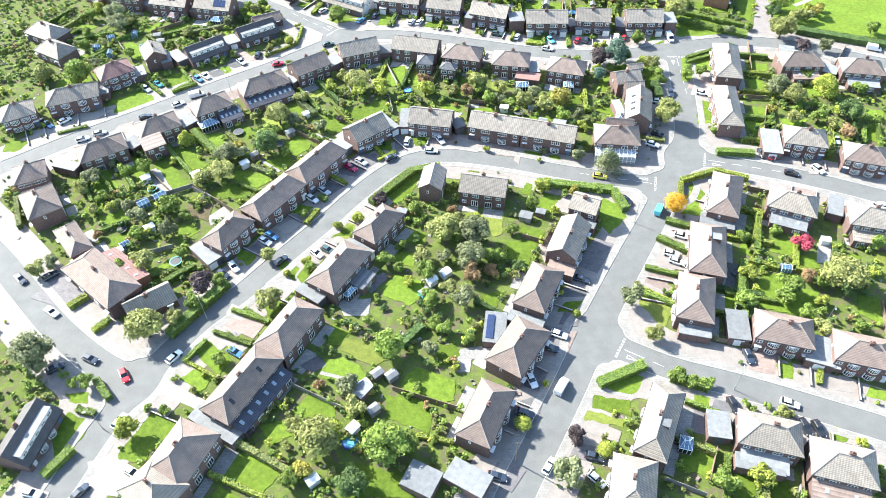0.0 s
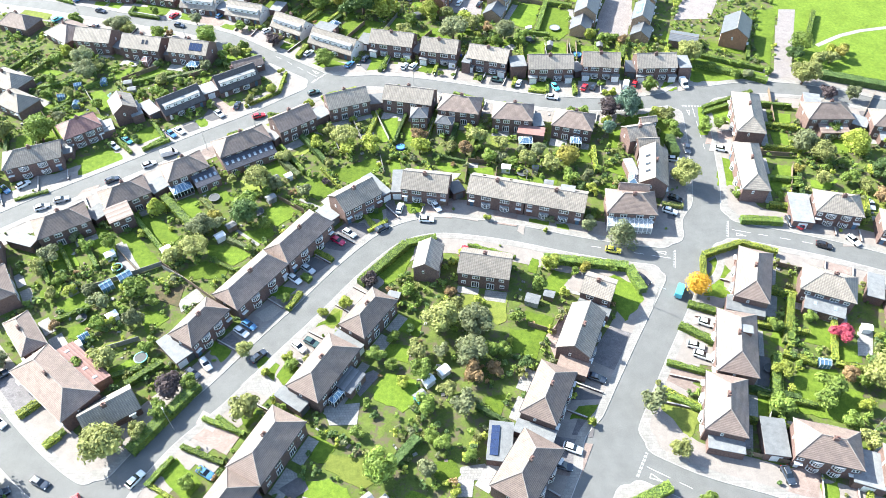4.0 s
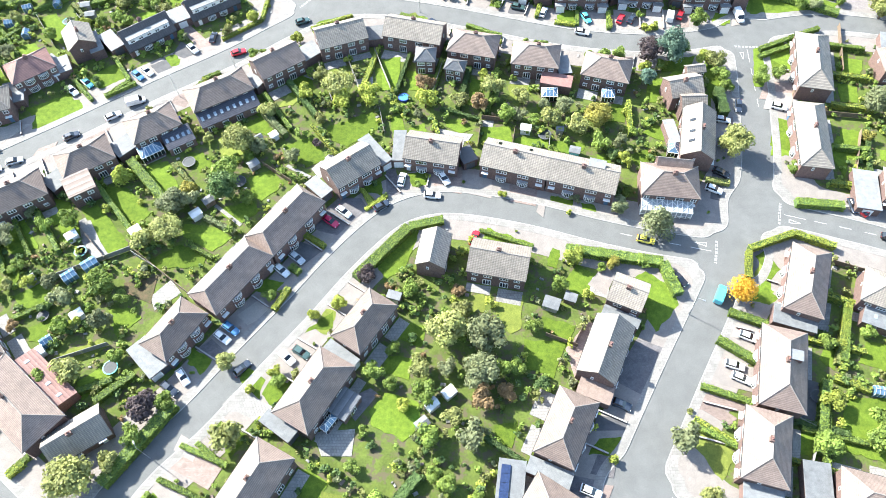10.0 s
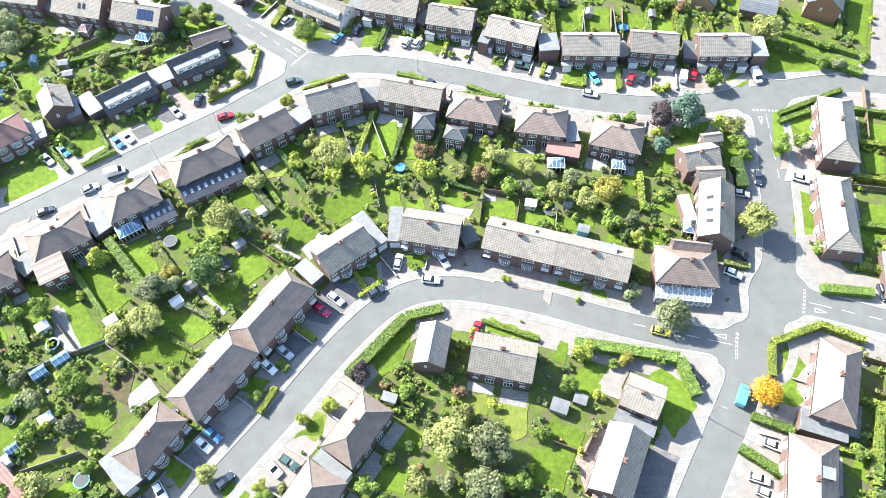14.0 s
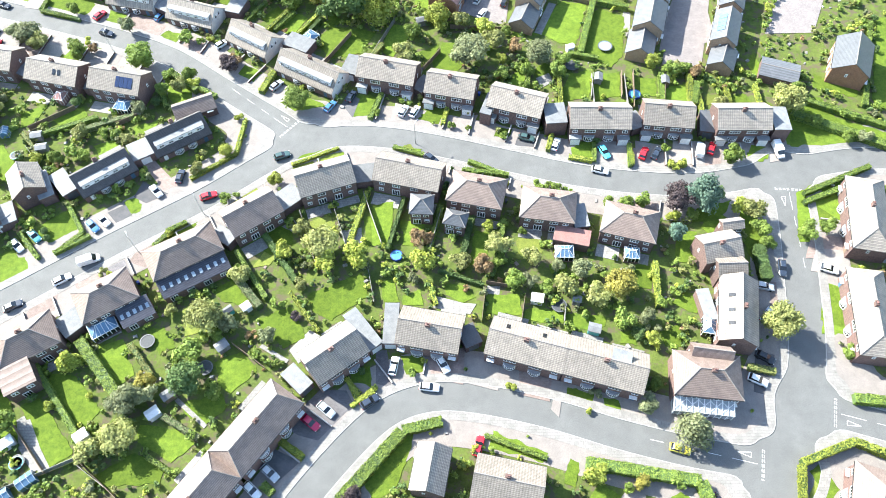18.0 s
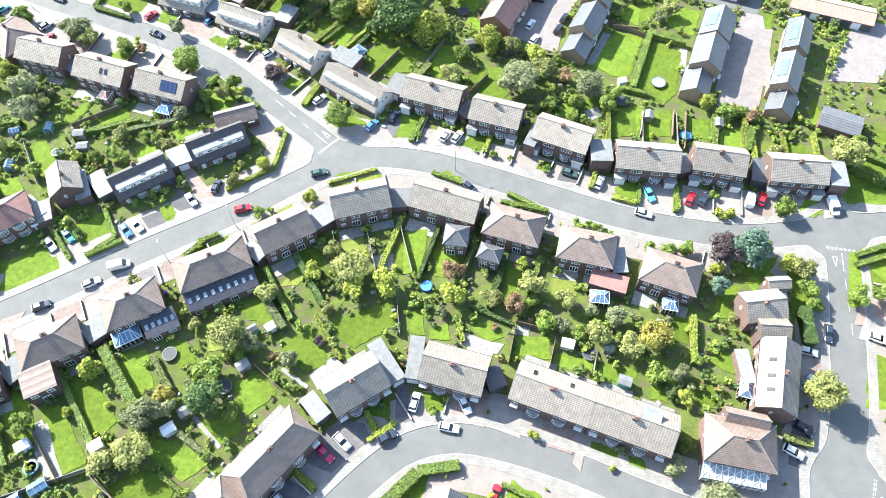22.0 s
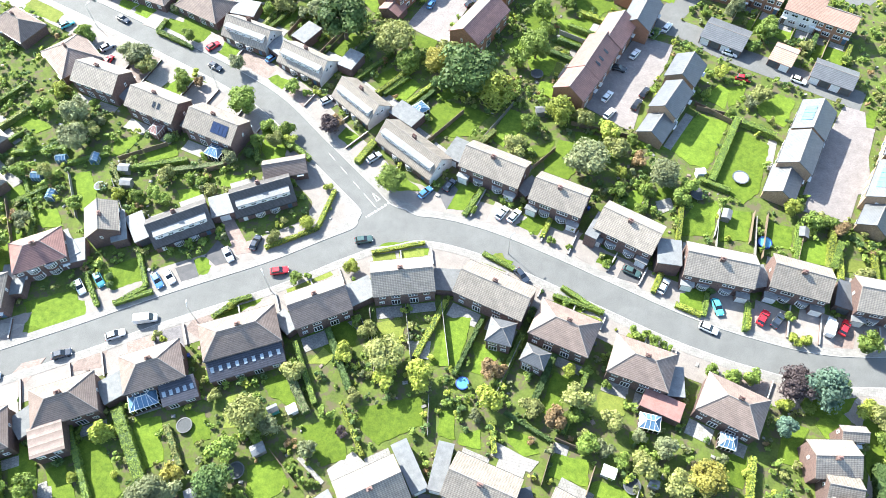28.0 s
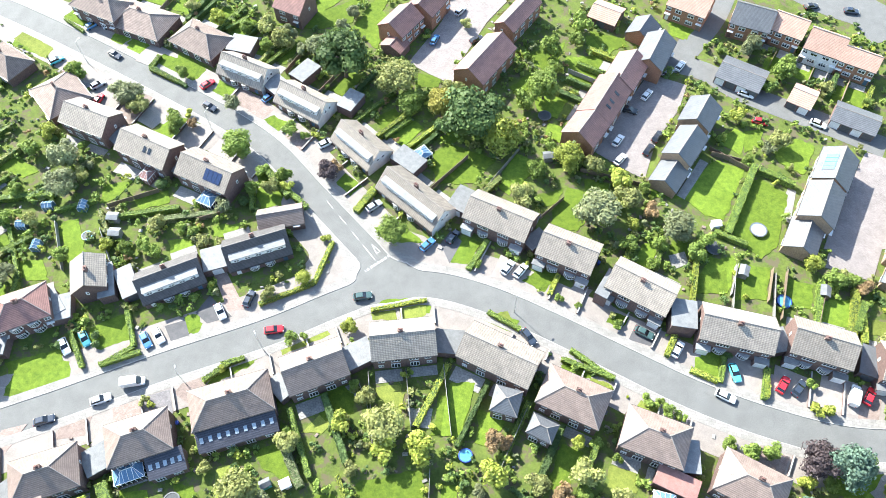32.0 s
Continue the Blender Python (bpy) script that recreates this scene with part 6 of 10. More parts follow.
lawn(-94.3, 292.2, -93.9, 296.9, -88.7, 295.0, -90.2, 290.2)
lawn(-88.2, 306.0, -84.5, 315.1, -77.0, 316.8, -83.0, 307.3)
lawn(-71.3, 306.0, -65.8, 317.7, -61.5, 310.6, -61.6, 299.8)
lawn(-53.7, 276.4, -51.0, 281.0, -47.7, 276.5, -49.5, 272.2)
lawn(-49.8, 293.8, -41.4, 293.6, -42.0, 289.9, -47.4, 288.7)
drive('c', -140.9, 287.5, -138.3, 292.9, -134.1, 291.5, -136.3, 285.5)
drive('c', -124.7, 280.7, -122.7, 287.1, -117.6, 286.1, -119.7, 279.7)
drive('b', -88.6, 269.5, -86.4, 274.8, -81.4, 272.6, -83.1, 268.9)
drive('c', -99.7, 256.6, -94.2, 263.0, -89.0, 260.4, -94.1, 255.4)
drive('c', -136.6, 272.1, -134.0, 275.6, -127.6, 272.1, -129.0, 268.2)
drive('b', -76.1, 264.0, -74.4, 267.6, -69.5, 265.6, -70.0, 261.1)
drive('c', -68.5, 262.7, -65.1, 267.3, -60.6, 265.8, -64.1, 261.3)
drive('c', -48.0, 244.3, -47.3, 251.1, -43.7, 248.6, -44.6, 245.1)
drive('r', -115.9, 261.8, -112.8, 266.5, -107.3, 263.8, -109.4, 259.4)
lawn(-11.1, 308.6, -1.0, 310.9, -2.0, 302.1, -8.4, 297.8)
lawn(-6.7, 317.9, 5.2, 319.9, 0.8, 312.8, -5.6, 314.3)
lawn(-17.4, 305.7, -12.0, 314.4, -12.2, 302.5, -19.6, 303.7)
lawn(15.9, 328.6, 22.1, 330.8, 19.5, 322.4, 15.3, 323.7)
lawn(48.3, 315.2, 49.8, 319.8, 55.2, 318.2, 52.7, 312.7)
lawn(58.8, 310.7, 60.9, 314.6, 67.9, 312.9, 65.7, 307.0)
drive('p', 3.9, 286.6, 11.6, 307.4, 21.7, 305.5, 20.3, 296.4, 15.5, 284.9, 13.9, 272.4, 11.1, 273.0, 1.2, 277.8)
drive('p', -48.7, 323.3, -33.7, 326.8, -38.5, 308.2, -43.3, 301.1)
drive('p', 55.1, 261.8, 58.0, 272.6, 65.9, 293.0, 71.1, 291.9, 70.9, 265.6)
lane(7, (29.9, 344.8), (26.3, 331.0), (18.1, 313.2))
lane(7, (15.1, 313.2), (26.3, 311.5), (36.3, 306.1), (56.1, 300.2), (70.8, 295.4))
lane(9, (44.8, 353.3), (57.4, 346.2), (68.6, 342.3), (73.5, 334.2))
lawn(-9.8, 238.1, -6.8, 241.5, -2.5, 241.4, -4.4, 236.3)
lawn(9.4, 232.1, 10.6, 235.1, 14.4, 234.4, 12.7, 231.3)
lawn(28.1, 225.9, 29.9, 230.6, 33.9, 229.9, 32.9, 224.3)
lawn(71.1, 225.2, 72.9, 229.2, 77.1, 228.6, 76.1, 224.8)
lawn(-15.3, 225.7, -13.0, 229.4, -8.7, 228.2, -11.1, 225.1)
lawn(1.6, 219.5, 3.2, 222.9, 8.2, 221.9, 6.6, 219.0)
lawn(27.7, 246.2, 30.1, 254.0, 35.8, 253.4, 34.7, 245.2)
lawn(36.1, 245.3, 37.8, 253.6, 43.0, 253.0, 42.6, 245.5)
lawn(54.4, 242.1, 55.8, 248.9, 61.3, 247.7, 60.4, 243.4)
lawn(44.9, 245.2, 47.2, 252.2, 52.8, 251.6, 52.3, 245.4)
lawn(77.7, 257.1, 80.1, 261.2, 81.3, 256.2, 78.9, 252.2)
lawn(69.4, 284.7, 72.5, 294.1, 74.5, 292.8, 71.8, 283.5)
drive('c', -1.5, 234.9, 1.5, 239.4, 5.7, 239.3, 2.5, 232.4)
drive('c', 4.8, 232.7, 7.7, 237.7, 11.5, 235.8, 8.5, 231.4)
drive('c', 34.7, 223.5, 35.3, 231.8, 43.3, 230.5, 42.1, 222.8)
drive('c', 43.8, 223.0, 44.6, 230.7, 51.2, 229.2, 50.7, 222.8)
drive('c', 52.5, 223.0, 53.9, 230.7, 60.9, 230.4, 60.2, 223.4)
drive('b', 60.5, 222.4, 61.8, 230.5, 65.5, 228.8, 64.4, 222.8)
drive('c', 76.4, 223.8, 77.8, 230.3, 81.2, 229.6, 80.4, 224.8)
drive('t', 14.6, 229.3, 15.8, 233.4, 20.8, 232.3, 19.6, 228.8)
drive('c', -16.8, 237.2, -15.7, 243.5, -10.2, 241.7, -11.2, 237.9)
drive('p', 55.1, 256.9, 59.3, 273.5, 63.6, 287.0, 73.2, 286.6, 70.2, 273.4, 65.3, 255.6)
drive('p', 85.0, 268.3, 89.8, 279.9, 96.9, 292.4, 108.6, 290.8, 98.4, 268.6)
lawn(-26.6, 239.1, -25.2, 246.2, -20.7, 245.4, -22.2, 239.0)
lawn(-78.3, 209.8, -78.9, 213.0, -74.8, 211.9, -74.7, 208.7)
lawn(-47.1, 243.6, -42.9, 240.3, -33.5, 242.6, -39.0, 245.8)
lawn(-40.4, 223.3, -37.2, 225.9, -35.3, 223.3, -39.1, 221.7)
lawn(-34.3, 225.7, -28.2, 228.2, -27.7, 225.3, -33.5, 223.9)
drive('b', -77.7, 224.0, -75.3, 225.5, -67.1, 217.2, -70.4, 215.7)
drive('c', -82.2, 208.8, -79.5, 211.9, -76.5, 208.4, -79.5, 206.5)
drive('t', -77.3, 213.8, -76.0, 218.4, -69.2, 214.8, -73.9, 212.0)
drive('t', -29.7, 243.1, -28.3, 247.1, -25.1, 244.9, -26.5, 238.5)
lawn(-108.2, 187.3, -108.4, 193.7, -100.8, 197.2, -98.1, 193.0, -104.6, 187.3)
lawn(-20.8, 199.5, -21.4, 208.3, -15.3, 209.1, -15.4, 203.1)
lawn(-96.1, 161.2, -93.7, 163.1, -92.0, 159.3, -93.6, 157.6)
lawn(-45.7, 194.5, -43.4, 199.6, -39.6, 198.2, -42.3, 194.9, dry=True)
lawn(-33.2, 200.9, -32.6, 207.0, -28.1, 206.5, -27.9, 200.5, dry=True)
lawn(-21.6, 167.7, -21.1, 171.3, -17.9, 170.9, -17.2, 166.3)
drive('f', -35.2, 174.5, -31.3, 179.1, -27.7, 177.1, -32.9, 171.5)
drive('g', -34.5, 158.1, -27.8, 165.8, -22.4, 165.7, -20.7, 162.8, -27.2, 155.4, -31.1, 156.4)
drive('g', -16.5, 167.2, -16.9, 174.3, -14.6, 174.6, -12.9, 166.1)
drive('b', -105.4, 177.4, -104.3, 180.8, -100.1, 183.1, -101.3, 176.2)
drive('b', -94.0, 181.1, -93.0, 184.9, -88.2, 188.4, -87.7, 183.7)
drive('b', -74.1, 195.9, -72.8, 200.1, -66.2, 205.0, -70.1, 194.4)
drive('c', -85.8, 182.1, -85.1, 185.0, -82.5, 184.8, -82.0, 180.3)
lawn(46.5, 185.4, 49.8, 188.3, 54.3, 187.2, 51.6, 183.2)
lawn(48.8, 196.0, 51.0, 204.5, 55.0, 204.0, 52.7, 195.6)
lawn(-12.1, 200.5, -13.0, 207.3, -7.6, 206.0, -8.6, 200.0)
lawn(64.8, 205.2, 67.4, 213.2, 70.4, 210.6, 69.6, 199.4, 66.1, 196.3)
lawn(54.5, 206.8, 56.5, 210.8, 64.9, 212.8, 61.0, 206.6)
lawn(77.8, 201.3, 80.4, 214.7, 85.7, 217.3, 82.7, 201.0)
drive('c', 18.9, 161.9, 20.6, 168.0, 22.0, 167.5, 20.4, 160.3)
drive('c', 33.2, 159.8, 33.7, 164.5, 37.2, 163.5, 36.4, 159.9)
drive('b', 67.4, 183.1, 68.8, 190.7, 70.7, 190.9, 69.6, 183.4)
drive('t', 60.0, 165.7, 62.2, 174.7, 66.0, 173.7, 63.4, 164.7)
lawn(-69.4, 200.9, -67.5, 204.0, -61.9, 207.8, -60.2, 206.5)
lawn(-40.6, 223.8, -37.8, 226.6, -29.7, 229.1, -29.1, 227.9)
lawn(-52.1, 192.4, -50.7, 195.4, -46.6, 193.0, -46.9, 188.4)
lawn(-55.9, 124.0, -54.6, 126.7, -51.5, 124.8, -52.5, 122.2)
lawn(-44.2, 140.8, -43.1, 144.2, -38.1, 142.9, -40.1, 140.0)
lawn(-30.5, 131.9, -27.9, 136.7, -25.5, 135.9, -27.3, 130.3, dry=True)
lawn(-39.2, 117.5, -37.5, 121.2, -32.8, 119.0, -37.3, 114.7)
lawn(-18.5, 149.5, -13.1, 156.9, -7.4, 159.7, -11.1, 146.9, -15.8, 143.4)
drive('r', -47.2, 135.0, -42.4, 139.1, -39.5, 135.8, -44.5, 132.6)
drive('t', -37.9, 150.4, -36.2, 154.0, -30.2, 151.3, -33.9, 147.7)
drive('c', -59.0, 117.4, -53.2, 121.8, -51.3, 119.6, -54.8, 115.3)
drive('g', -54.3, 127.1, -51.6, 129.4, -48.0, 126.3, -49.9, 124.1)
drive('c', -38.0, 124.9, -35.4, 127.9, -27.4, 124.2, -30.7, 120.5)
drive('c', -25.7, 138.3, -21.3, 142.6, -19.6, 140.9, -23.2, 136.7)
drive('f', -47.2, 113.6, -44.4, 118.2, -36.6, 114.7, -37.9, 113.7)
lawn(85.6, 216.4, 89.8, 219.7, 91.8, 217.7, 89.3, 213.7)
lawn(77.1, 178.4, 80.4, 190.5, 85.7, 189.9, 82.4, 178.4)
lawn(81.6, 207.3, 83.5, 211.8, 90.2, 211.1, 87.9, 206.1)
drive('b', 78.2, 196.9, 81.0, 203.0, 89.4, 202.3, 88.0, 196.9)
lawn(93.3, 178.4, 96.2, 187.1, 100.8, 186.0, 97.8, 177.3)
lawn(100.4, 204.8, 103.0, 212.4, 108.1, 209.8, 106.5, 204.8)
lawn(56.2, 204.9, 59.0, 210.0, 63.4, 207.4, 61.3, 201.2)
lawn(20.2, 147.4, 21.8, 152.3, 23.8, 151.4, 22.6, 146.6)
lawn(23.5, 142.7, 27.1, 147.9, 31.6, 144.4, 30.4, 141.1)
lawn(39.5, 144.5, 42.1, 146.2, 47.8, 142.0, 48.2, 137.8, 42.2, 131.4, 41.2, 134.6)
lawn(6.3, 154.1, 7.2, 157.4, 17.8, 153.2, 16.8, 151.4)
lawn(65.9, 144.6, 68.3, 149.8, 70.3, 148.0, 68.7, 142.9, dry=True)
lawn(63.1, 138.7, 65.9, 142.9, 69.5, 141.2, 67.1, 137.9)
drive('g', 31.9, 120.8, 38.2, 129.8, 43.9, 127.6, 38.0, 117.3)
drive('c', 50.1, 120.9, 53.9, 125.4, 62.2, 123.2, 60.3, 118.1)
drive('c', 55.7, 130.7, 57.8, 133.8, 65.8, 132.3, 64.3, 129.2)
drive('b', 46.8, 114.6, 49.6, 118.1, 59.1, 116.0, 58.0, 114.3)
drive('b', 23.0, 127.5, 28.1, 133.7, 30.3, 132.9, 24.6, 120.1)
drive('c', 29.0, 142.7, 32.6, 147.0, 35.6, 145.3, 32.7, 140.2)
lawn(-44.4, 120.5, -44.1, 124.0, -38.8, 120.5, -39.8, 116.3)
lawn(-31.9, 131.2, -30.5, 133.0, -26.5, 135.8, -26.2, 132.1)
lawn(-49.0, 110.6, -47.8, 112.2, -41.1, 109.1, -43.4, 104.4)
lawn(-56.6, 125.7, -55.3, 127.4, -50.7, 124.8, -52.5, 121.3)
drive('b', -55.6, 102.8, -52.0, 105.9, -44.7, 102.9, -46.9, 98.4)
drive('f', -47.1, 115.1, -44.8, 118.0, -36.3, 113.9, -39.1, 111.5)
drive('c', -58.3, 99.8, -57.4, 102.8, -47.6, 96.3, -49.0, 94.1)
drive('c', -55.0, 105.9, -54.1, 109.0, -49.9, 106.7, -50.8, 103.6)
lawn(25.6, 105.6, 27.8, 108.7, 33.1, 108.7, 31.9, 104.9)
lawn(66.7, 142.8, 69.9, 145.7, 68.8, 140.9, 66.9, 139.9)
lawn(67.0, 108.9, 70.2, 112.8, 71.7, 109.7, 68.6, 103.6)
lawn(74.9, 125.3, 77.1, 128.0, 79.9, 126.2, 77.4, 122.8)
lawn(45.8, 108.0, 47.8, 111.1, 54.4, 105.8, 50.4, 100.5, dry=True)
drive('t', 26.8, 110.2, 28.3, 113.4, 35.0, 111.9, 34.1, 110.3)
drive('g', 25.7, 101.9, 27.5, 105.6, 31.2, 104.9, 30.0, 101.1)
drive('b', 21.3, 93.2, 23.3, 100.4, 29.9, 99.7, 26.2, 92.2)
drive('b', 47.1, 116.0, 51.0, 116.4, 55.7, 112.8, 53.9, 111.2)
drive('f', 70.8, 113.6, 74.1, 119.4, 76.1, 119.4, 72.8, 111.3)
lawn(52.8, 79.9, 53.8, 82.2, 56.7, 82.2, 56.0, 79.4)
lawn(46.2, 65.0, 49.0, 70.5, 54.9, 70.0, 52.4, 63.3)
lawn(75.2, 86.4, 75.6, 90.5, 77.5, 89.4, 76.3, 85.9)
lawn(90.8, 81.9, 92.6, 84.3, 95.6, 82.8, 94.7, 80.5)
lawn(100.1, 103.2, 103.4, 108.9, 105.5, 106.6, 103.2, 100.9)
drive('g', 19.4, 96.2, 21.7, 101.7, 27.9, 100.5, 26.4, 95.1)
drive('g', 15.9, 85.0, 18.9, 90.0, 23.0, 87.9, 20.0, 83.0)
drive('g', 6.5, 62.8, 9.9, 67.8, 15.2, 65.2, 11.8, 60.4)
drive('t', 11.1, 75.6, 14.8, 81.1, 20.8, 83.0, 16.5, 72.0)
drive('c', 28.0, 73.7, 30.0, 76.4, 36.0, 73.6, 34.8, 71.0)
drive('g', 24.0, 67.7, 26.0, 71.1, 34.5, 69.3, 33.2, 65.9)
drive('b', 66.9, 88.5, 70.4, 94.7, 75.0, 92.5, 72.6, 87.4)
drive('c', 76.3, 83.5, 80.2, 87.4, 81.5, 86.4, 79.8, 82.5)
drive('c', 83.9, 83.4, 87.0, 87.3, 91.3, 85.3, 89.3, 82.4)
drive('g', 50.5, 73.5, 52.6, 78.9, 55.9, 78.9, 53.5, 72.6)
drive('t', 55.7, 78.0, 58.5, 82.7, 62.4, 81.7, 61.4, 77.9)
lawn(-86.2, 74.5, -84.1, 79.1, -78.3, 76.7, -81.5, 65.0)
lawn(-47.3, 67.3, -43.0, 69.8, -35.1, 64.7, -38.9, 59.9, -48.0, 64.8)
lawn(-23.9, 62.2, -19.6, 67.1, -8.5, 63.7, -7.6, 59.4, -22.0, 59.4)
drive('c', -65.8, 84.2, -64.3, 86.7, -54.1, 81.7, -56.6, 79.8)
drive('c', -76.0, 67.5, -70.8, 68.7, -62.3, 64.1, -65.7, 59.7, -73.0, 60.9)
drive('g', -105.2, 111.3, -101.7, 120.0, -91.6, 113.6, -94.3, 107.6)
drive('c', -93.9, 106.4, -90.8, 111.1, -82.8, 104.0, -85.4, 100.6)
drive('c', -89.8, 60.2, -87.6, 62.6, -81.5, 61.0, -81.6, 59.0)
lawn(82.9, 212.3, 89.5, 218.0, 92.9, 215.6, 89.2, 206.4)
lawn(77.5, 181.5, 80.3, 190.5, 84.9, 189.3, 82.4, 179.5)
lawn(100.6, 206.2, 103.6, 211.8, 108.4, 210.5, 105.4, 204.9)
lawn(91.8, 179.3, 94.6, 185.1, 97.6, 183.1, 93.1, 171.8)
lawn(81.4, 229.3, 85.7, 242.4, 108.2, 232.6, 104.4, 228.8)
lawn(132.7, 239.9, 143.1, 253.6, 170.2, 261.7, 156.5, 228.8, 137.2, 237.1)
lawn(67.3, 150.0, 69.8, 151.5, 71.9, 146.7, 69.0, 143.7)
lawn(64.8, 139.2, 67.6, 142.2, 70.0, 139.2, 67.6, 137.7)
drive('p', 120.7, 263.1, 125.1, 262.9, 115.3, 231.1, 109.9, 231.2)
drive('c', 78.5, 193.6, 81.2, 199.5, 88.5, 198.7, 86.3, 192.4)
drive('c', 90.3, 160.3, 93.8, 166.4, 99.4, 162.8, 97.2, 159.4)
drive('c', 103.2, 154.3, 106.3, 160.1, 110.4, 159.1, 108.1, 154.2)
lawn(-108.4, 189.0, -106.9, 196.2, -98.3, 197.1, -95.9, 192.9, -103.5, 188.9)
lawn(-136.4, 168.5, -136.9, 174.0, -129.8, 173.9, -131.1, 168.4)
drive('r', -123.0, 181.3, -120.2, 187.2, -108.4, 189.0, -116.6, 180.2)
drive('c', -131.0, 178.6, -123.0, 181.3, -121.6, 177.5, -128.9, 174.8)
lawn(25.3, 145.3, 31.0, 145.3, 27.7, 139.5, 24.5, 139.8)
drive('f', 30.3, 144.6, 34.1, 144.6, 33.2, 139.2, 29.1, 140.7)
lawn(14.0, 202.1, 19.3, 202.1, 17.5, 196.0, 13.6, 197.0, dry=True)
lawn(-19.9, 211.0, -14.8, 212.4, -15.1, 200.4, -19.2, 200.3)
lawn(-34.9, 206.5, -29.4, 208.7, -27.5, 201.5, -30.8, 202.1, dry=True)
drive('f', -27.0, 204.1, -22.0, 205.1, -21.6, 201.0, -25.4, 200.6)
lawn(-48.1, 200.8, -42.2, 205.7, -38.4, 204.2, -37.0, 200.6, -42.1, 197.5)
lawn(14.8, 201.9, 19.1, 202.4, 19.5, 198.0, 13.2, 196.9, dry=True)
drive('f', 14.7, 205.5, 19.7, 205.4, 19.7, 202.9, 14.8, 203.2)
lawn(1.5, 220.3, 6.8, 220.5, 6.3, 218.3, 2.3, 218.8)
lawn(8.2, 219.0, 12.2, 218.3, 11.6, 216.8, 7.9, 217.6, dry=True)
lawn(18.1, 216.3, 22.9, 216.2, 22.3, 214.2, 17.9, 214.8, dry=True)
lawn(71.5, 227.0, 75.5, 225.6, 74.7, 224.3, 71.2, 224.5)
drive('p', -51.9, 296.7, -47.4, 312.1, -44.5, 325.5, -29.7, 328.9, -34.4, 317.0, -38.4, 299.2, -38.5, 291.8, -45.2, 294.0)
lawn(-91.8, 302.5, -82.4, 309.5, -71.9, 319.2, -71.2, 308.5, -79.6, 303.7)
lawn(-69.5, 312.4, -67.5, 320.2, -64.0, 321.0, -64.4, 305.4, -67.0, 306.0)
lawn(-95.3, 289.9, -91.6, 293.2, -90.7, 296.1, -89.8, 290.5)
lawn(-55.2, 275.4, -51.0, 280.7, -47.5, 274.7, -51.3, 271.5)
lawn(-44.8, 269.1, -41.7, 274.2, -40.2, 269.5, -42.8, 267.4)
lawn(-152.4, 291.6, -151.2, 295.2, -143.6, 291.7, -144.5, 288.5)
lawn(-135.0, 287.9, -134.5, 293.8, -129.8, 291.4, -131.1, 285.4)
lawn(-129.1, 284.7, -128.8, 289.3, -123.9, 287.5, -125.1, 281.9)
lawn(-114.5, 281.5, -113.6, 286.1, -104.5, 282.7, -106.8, 280.1)
lawn(-99.9, 275.4, -97.0, 278.1, -94.6, 274.2, -96.0, 271.8)
lawn(-107.3, 260.1, -105.6, 265.0, -97.6, 261.1, -100.6, 257.5)
lawn(-82.6, 269.0, -80.7, 270.8, -76.9, 267.8, -77.9, 265.5)
lawn(-161.5, 280.6, -160.2, 284.4, -149.0, 280.1, -149.0, 275.6, dry=True)
lawn(14.8, 327.2, 16.8, 331.7, 23.9, 330.5, 20.5, 322.8)
lawn(-4.4, 319.3, 4.8, 317.8, 2.4, 314.6, -4.0, 315.8)
lawn(48.6, 316.3, 54.1, 319.2, 54.9, 316.5, 51.1, 313.5)
lawn(58.2, 311.1, 67.0, 311.9, 65.1, 308.5, 58.8, 308.4)
lane(12, (54.8, 350.2), (67.0, 346.7), (78.5, 338.6))
marking(49.2, 339.2, 52.7, 341.0)
marking(54.6, 342.3, 60.0, 343.1)
marking(68.7, 349.2, 70.7, 344.9)
marking(68.9, 338.6, 71.6, 334.7)
marking(35.4, 305.9, 41.1, 305.1)
marking(31.0, 307.6, 34.0, 306.2)
lawn(-40.9, 224.0, -35.4, 225.6, -34.2, 222.1, -39.4, 220.9, dry=True)
lawn(-34.8, 225.8, -29.4, 228.2, -28.3, 224.8, -33.6, 222.7, dry=True)
lawn(-69.4, 200.8, -62.2, 207.5, -60.6, 205.7, -67.8, 198.4)
lawn(-56.5, 210.0, -48.3, 217.1, -47.2, 215.9, -55.4, 208.8, dry=True)
lawn(-79.1, 212.4, -76.9, 213.7, -74.8, 210.4, -76.6, 208.8)
drive('t', -82.5, 209.3, -78.8, 211.7, -76.4, 208.5, -79.6, 206.3)
lawn(-25.7, 244.1, -22.1, 246.3, -21.6, 240.8, -24.3, 239.7)
lawn(-9.1, 239.6, -3.4, 241.3, -3.6, 238.5, -6.6, 236.7)
lawn(-16.7, 227.6, -11.2, 229.7, -9.8, 225.5, -16.4, 226.3, dry=True)
lawn(28.7, 228.6, 33.4, 231.1, 33.1, 225.1, 28.3, 225.7)
lawn(1.8, 220.9, 8.4, 222.4, 8.2, 218.9, 3.4, 218.5)
lawn(18.2, 216.4, 23.0, 216.2, 22.6, 214.1, 17.8, 214.7, dry=True)
lawn(27.4, 248.1, 33.8, 251.1, 34.6, 245.7, 27.7, 243.4)
lawn(35.6, 253.2, 43.4, 254.2, 42.9, 246.5, 36.0, 243.7)
lawn(53.5, 247.8, 61.7, 250.4, 62.0, 243.6, 53.4, 241.6)
drive('f', 1.4, 92.0, 4.8, 93.1, 4.1, 88.6, 0.8, 88.7)
lawn(67.9, 111.1, 70.1, 110.5, 68.2, 105.5, 66.1, 106.1)
drive('t', 71.5, 121.0, 75.4, 119.6, 72.4, 111.7, 68.3, 113.1)
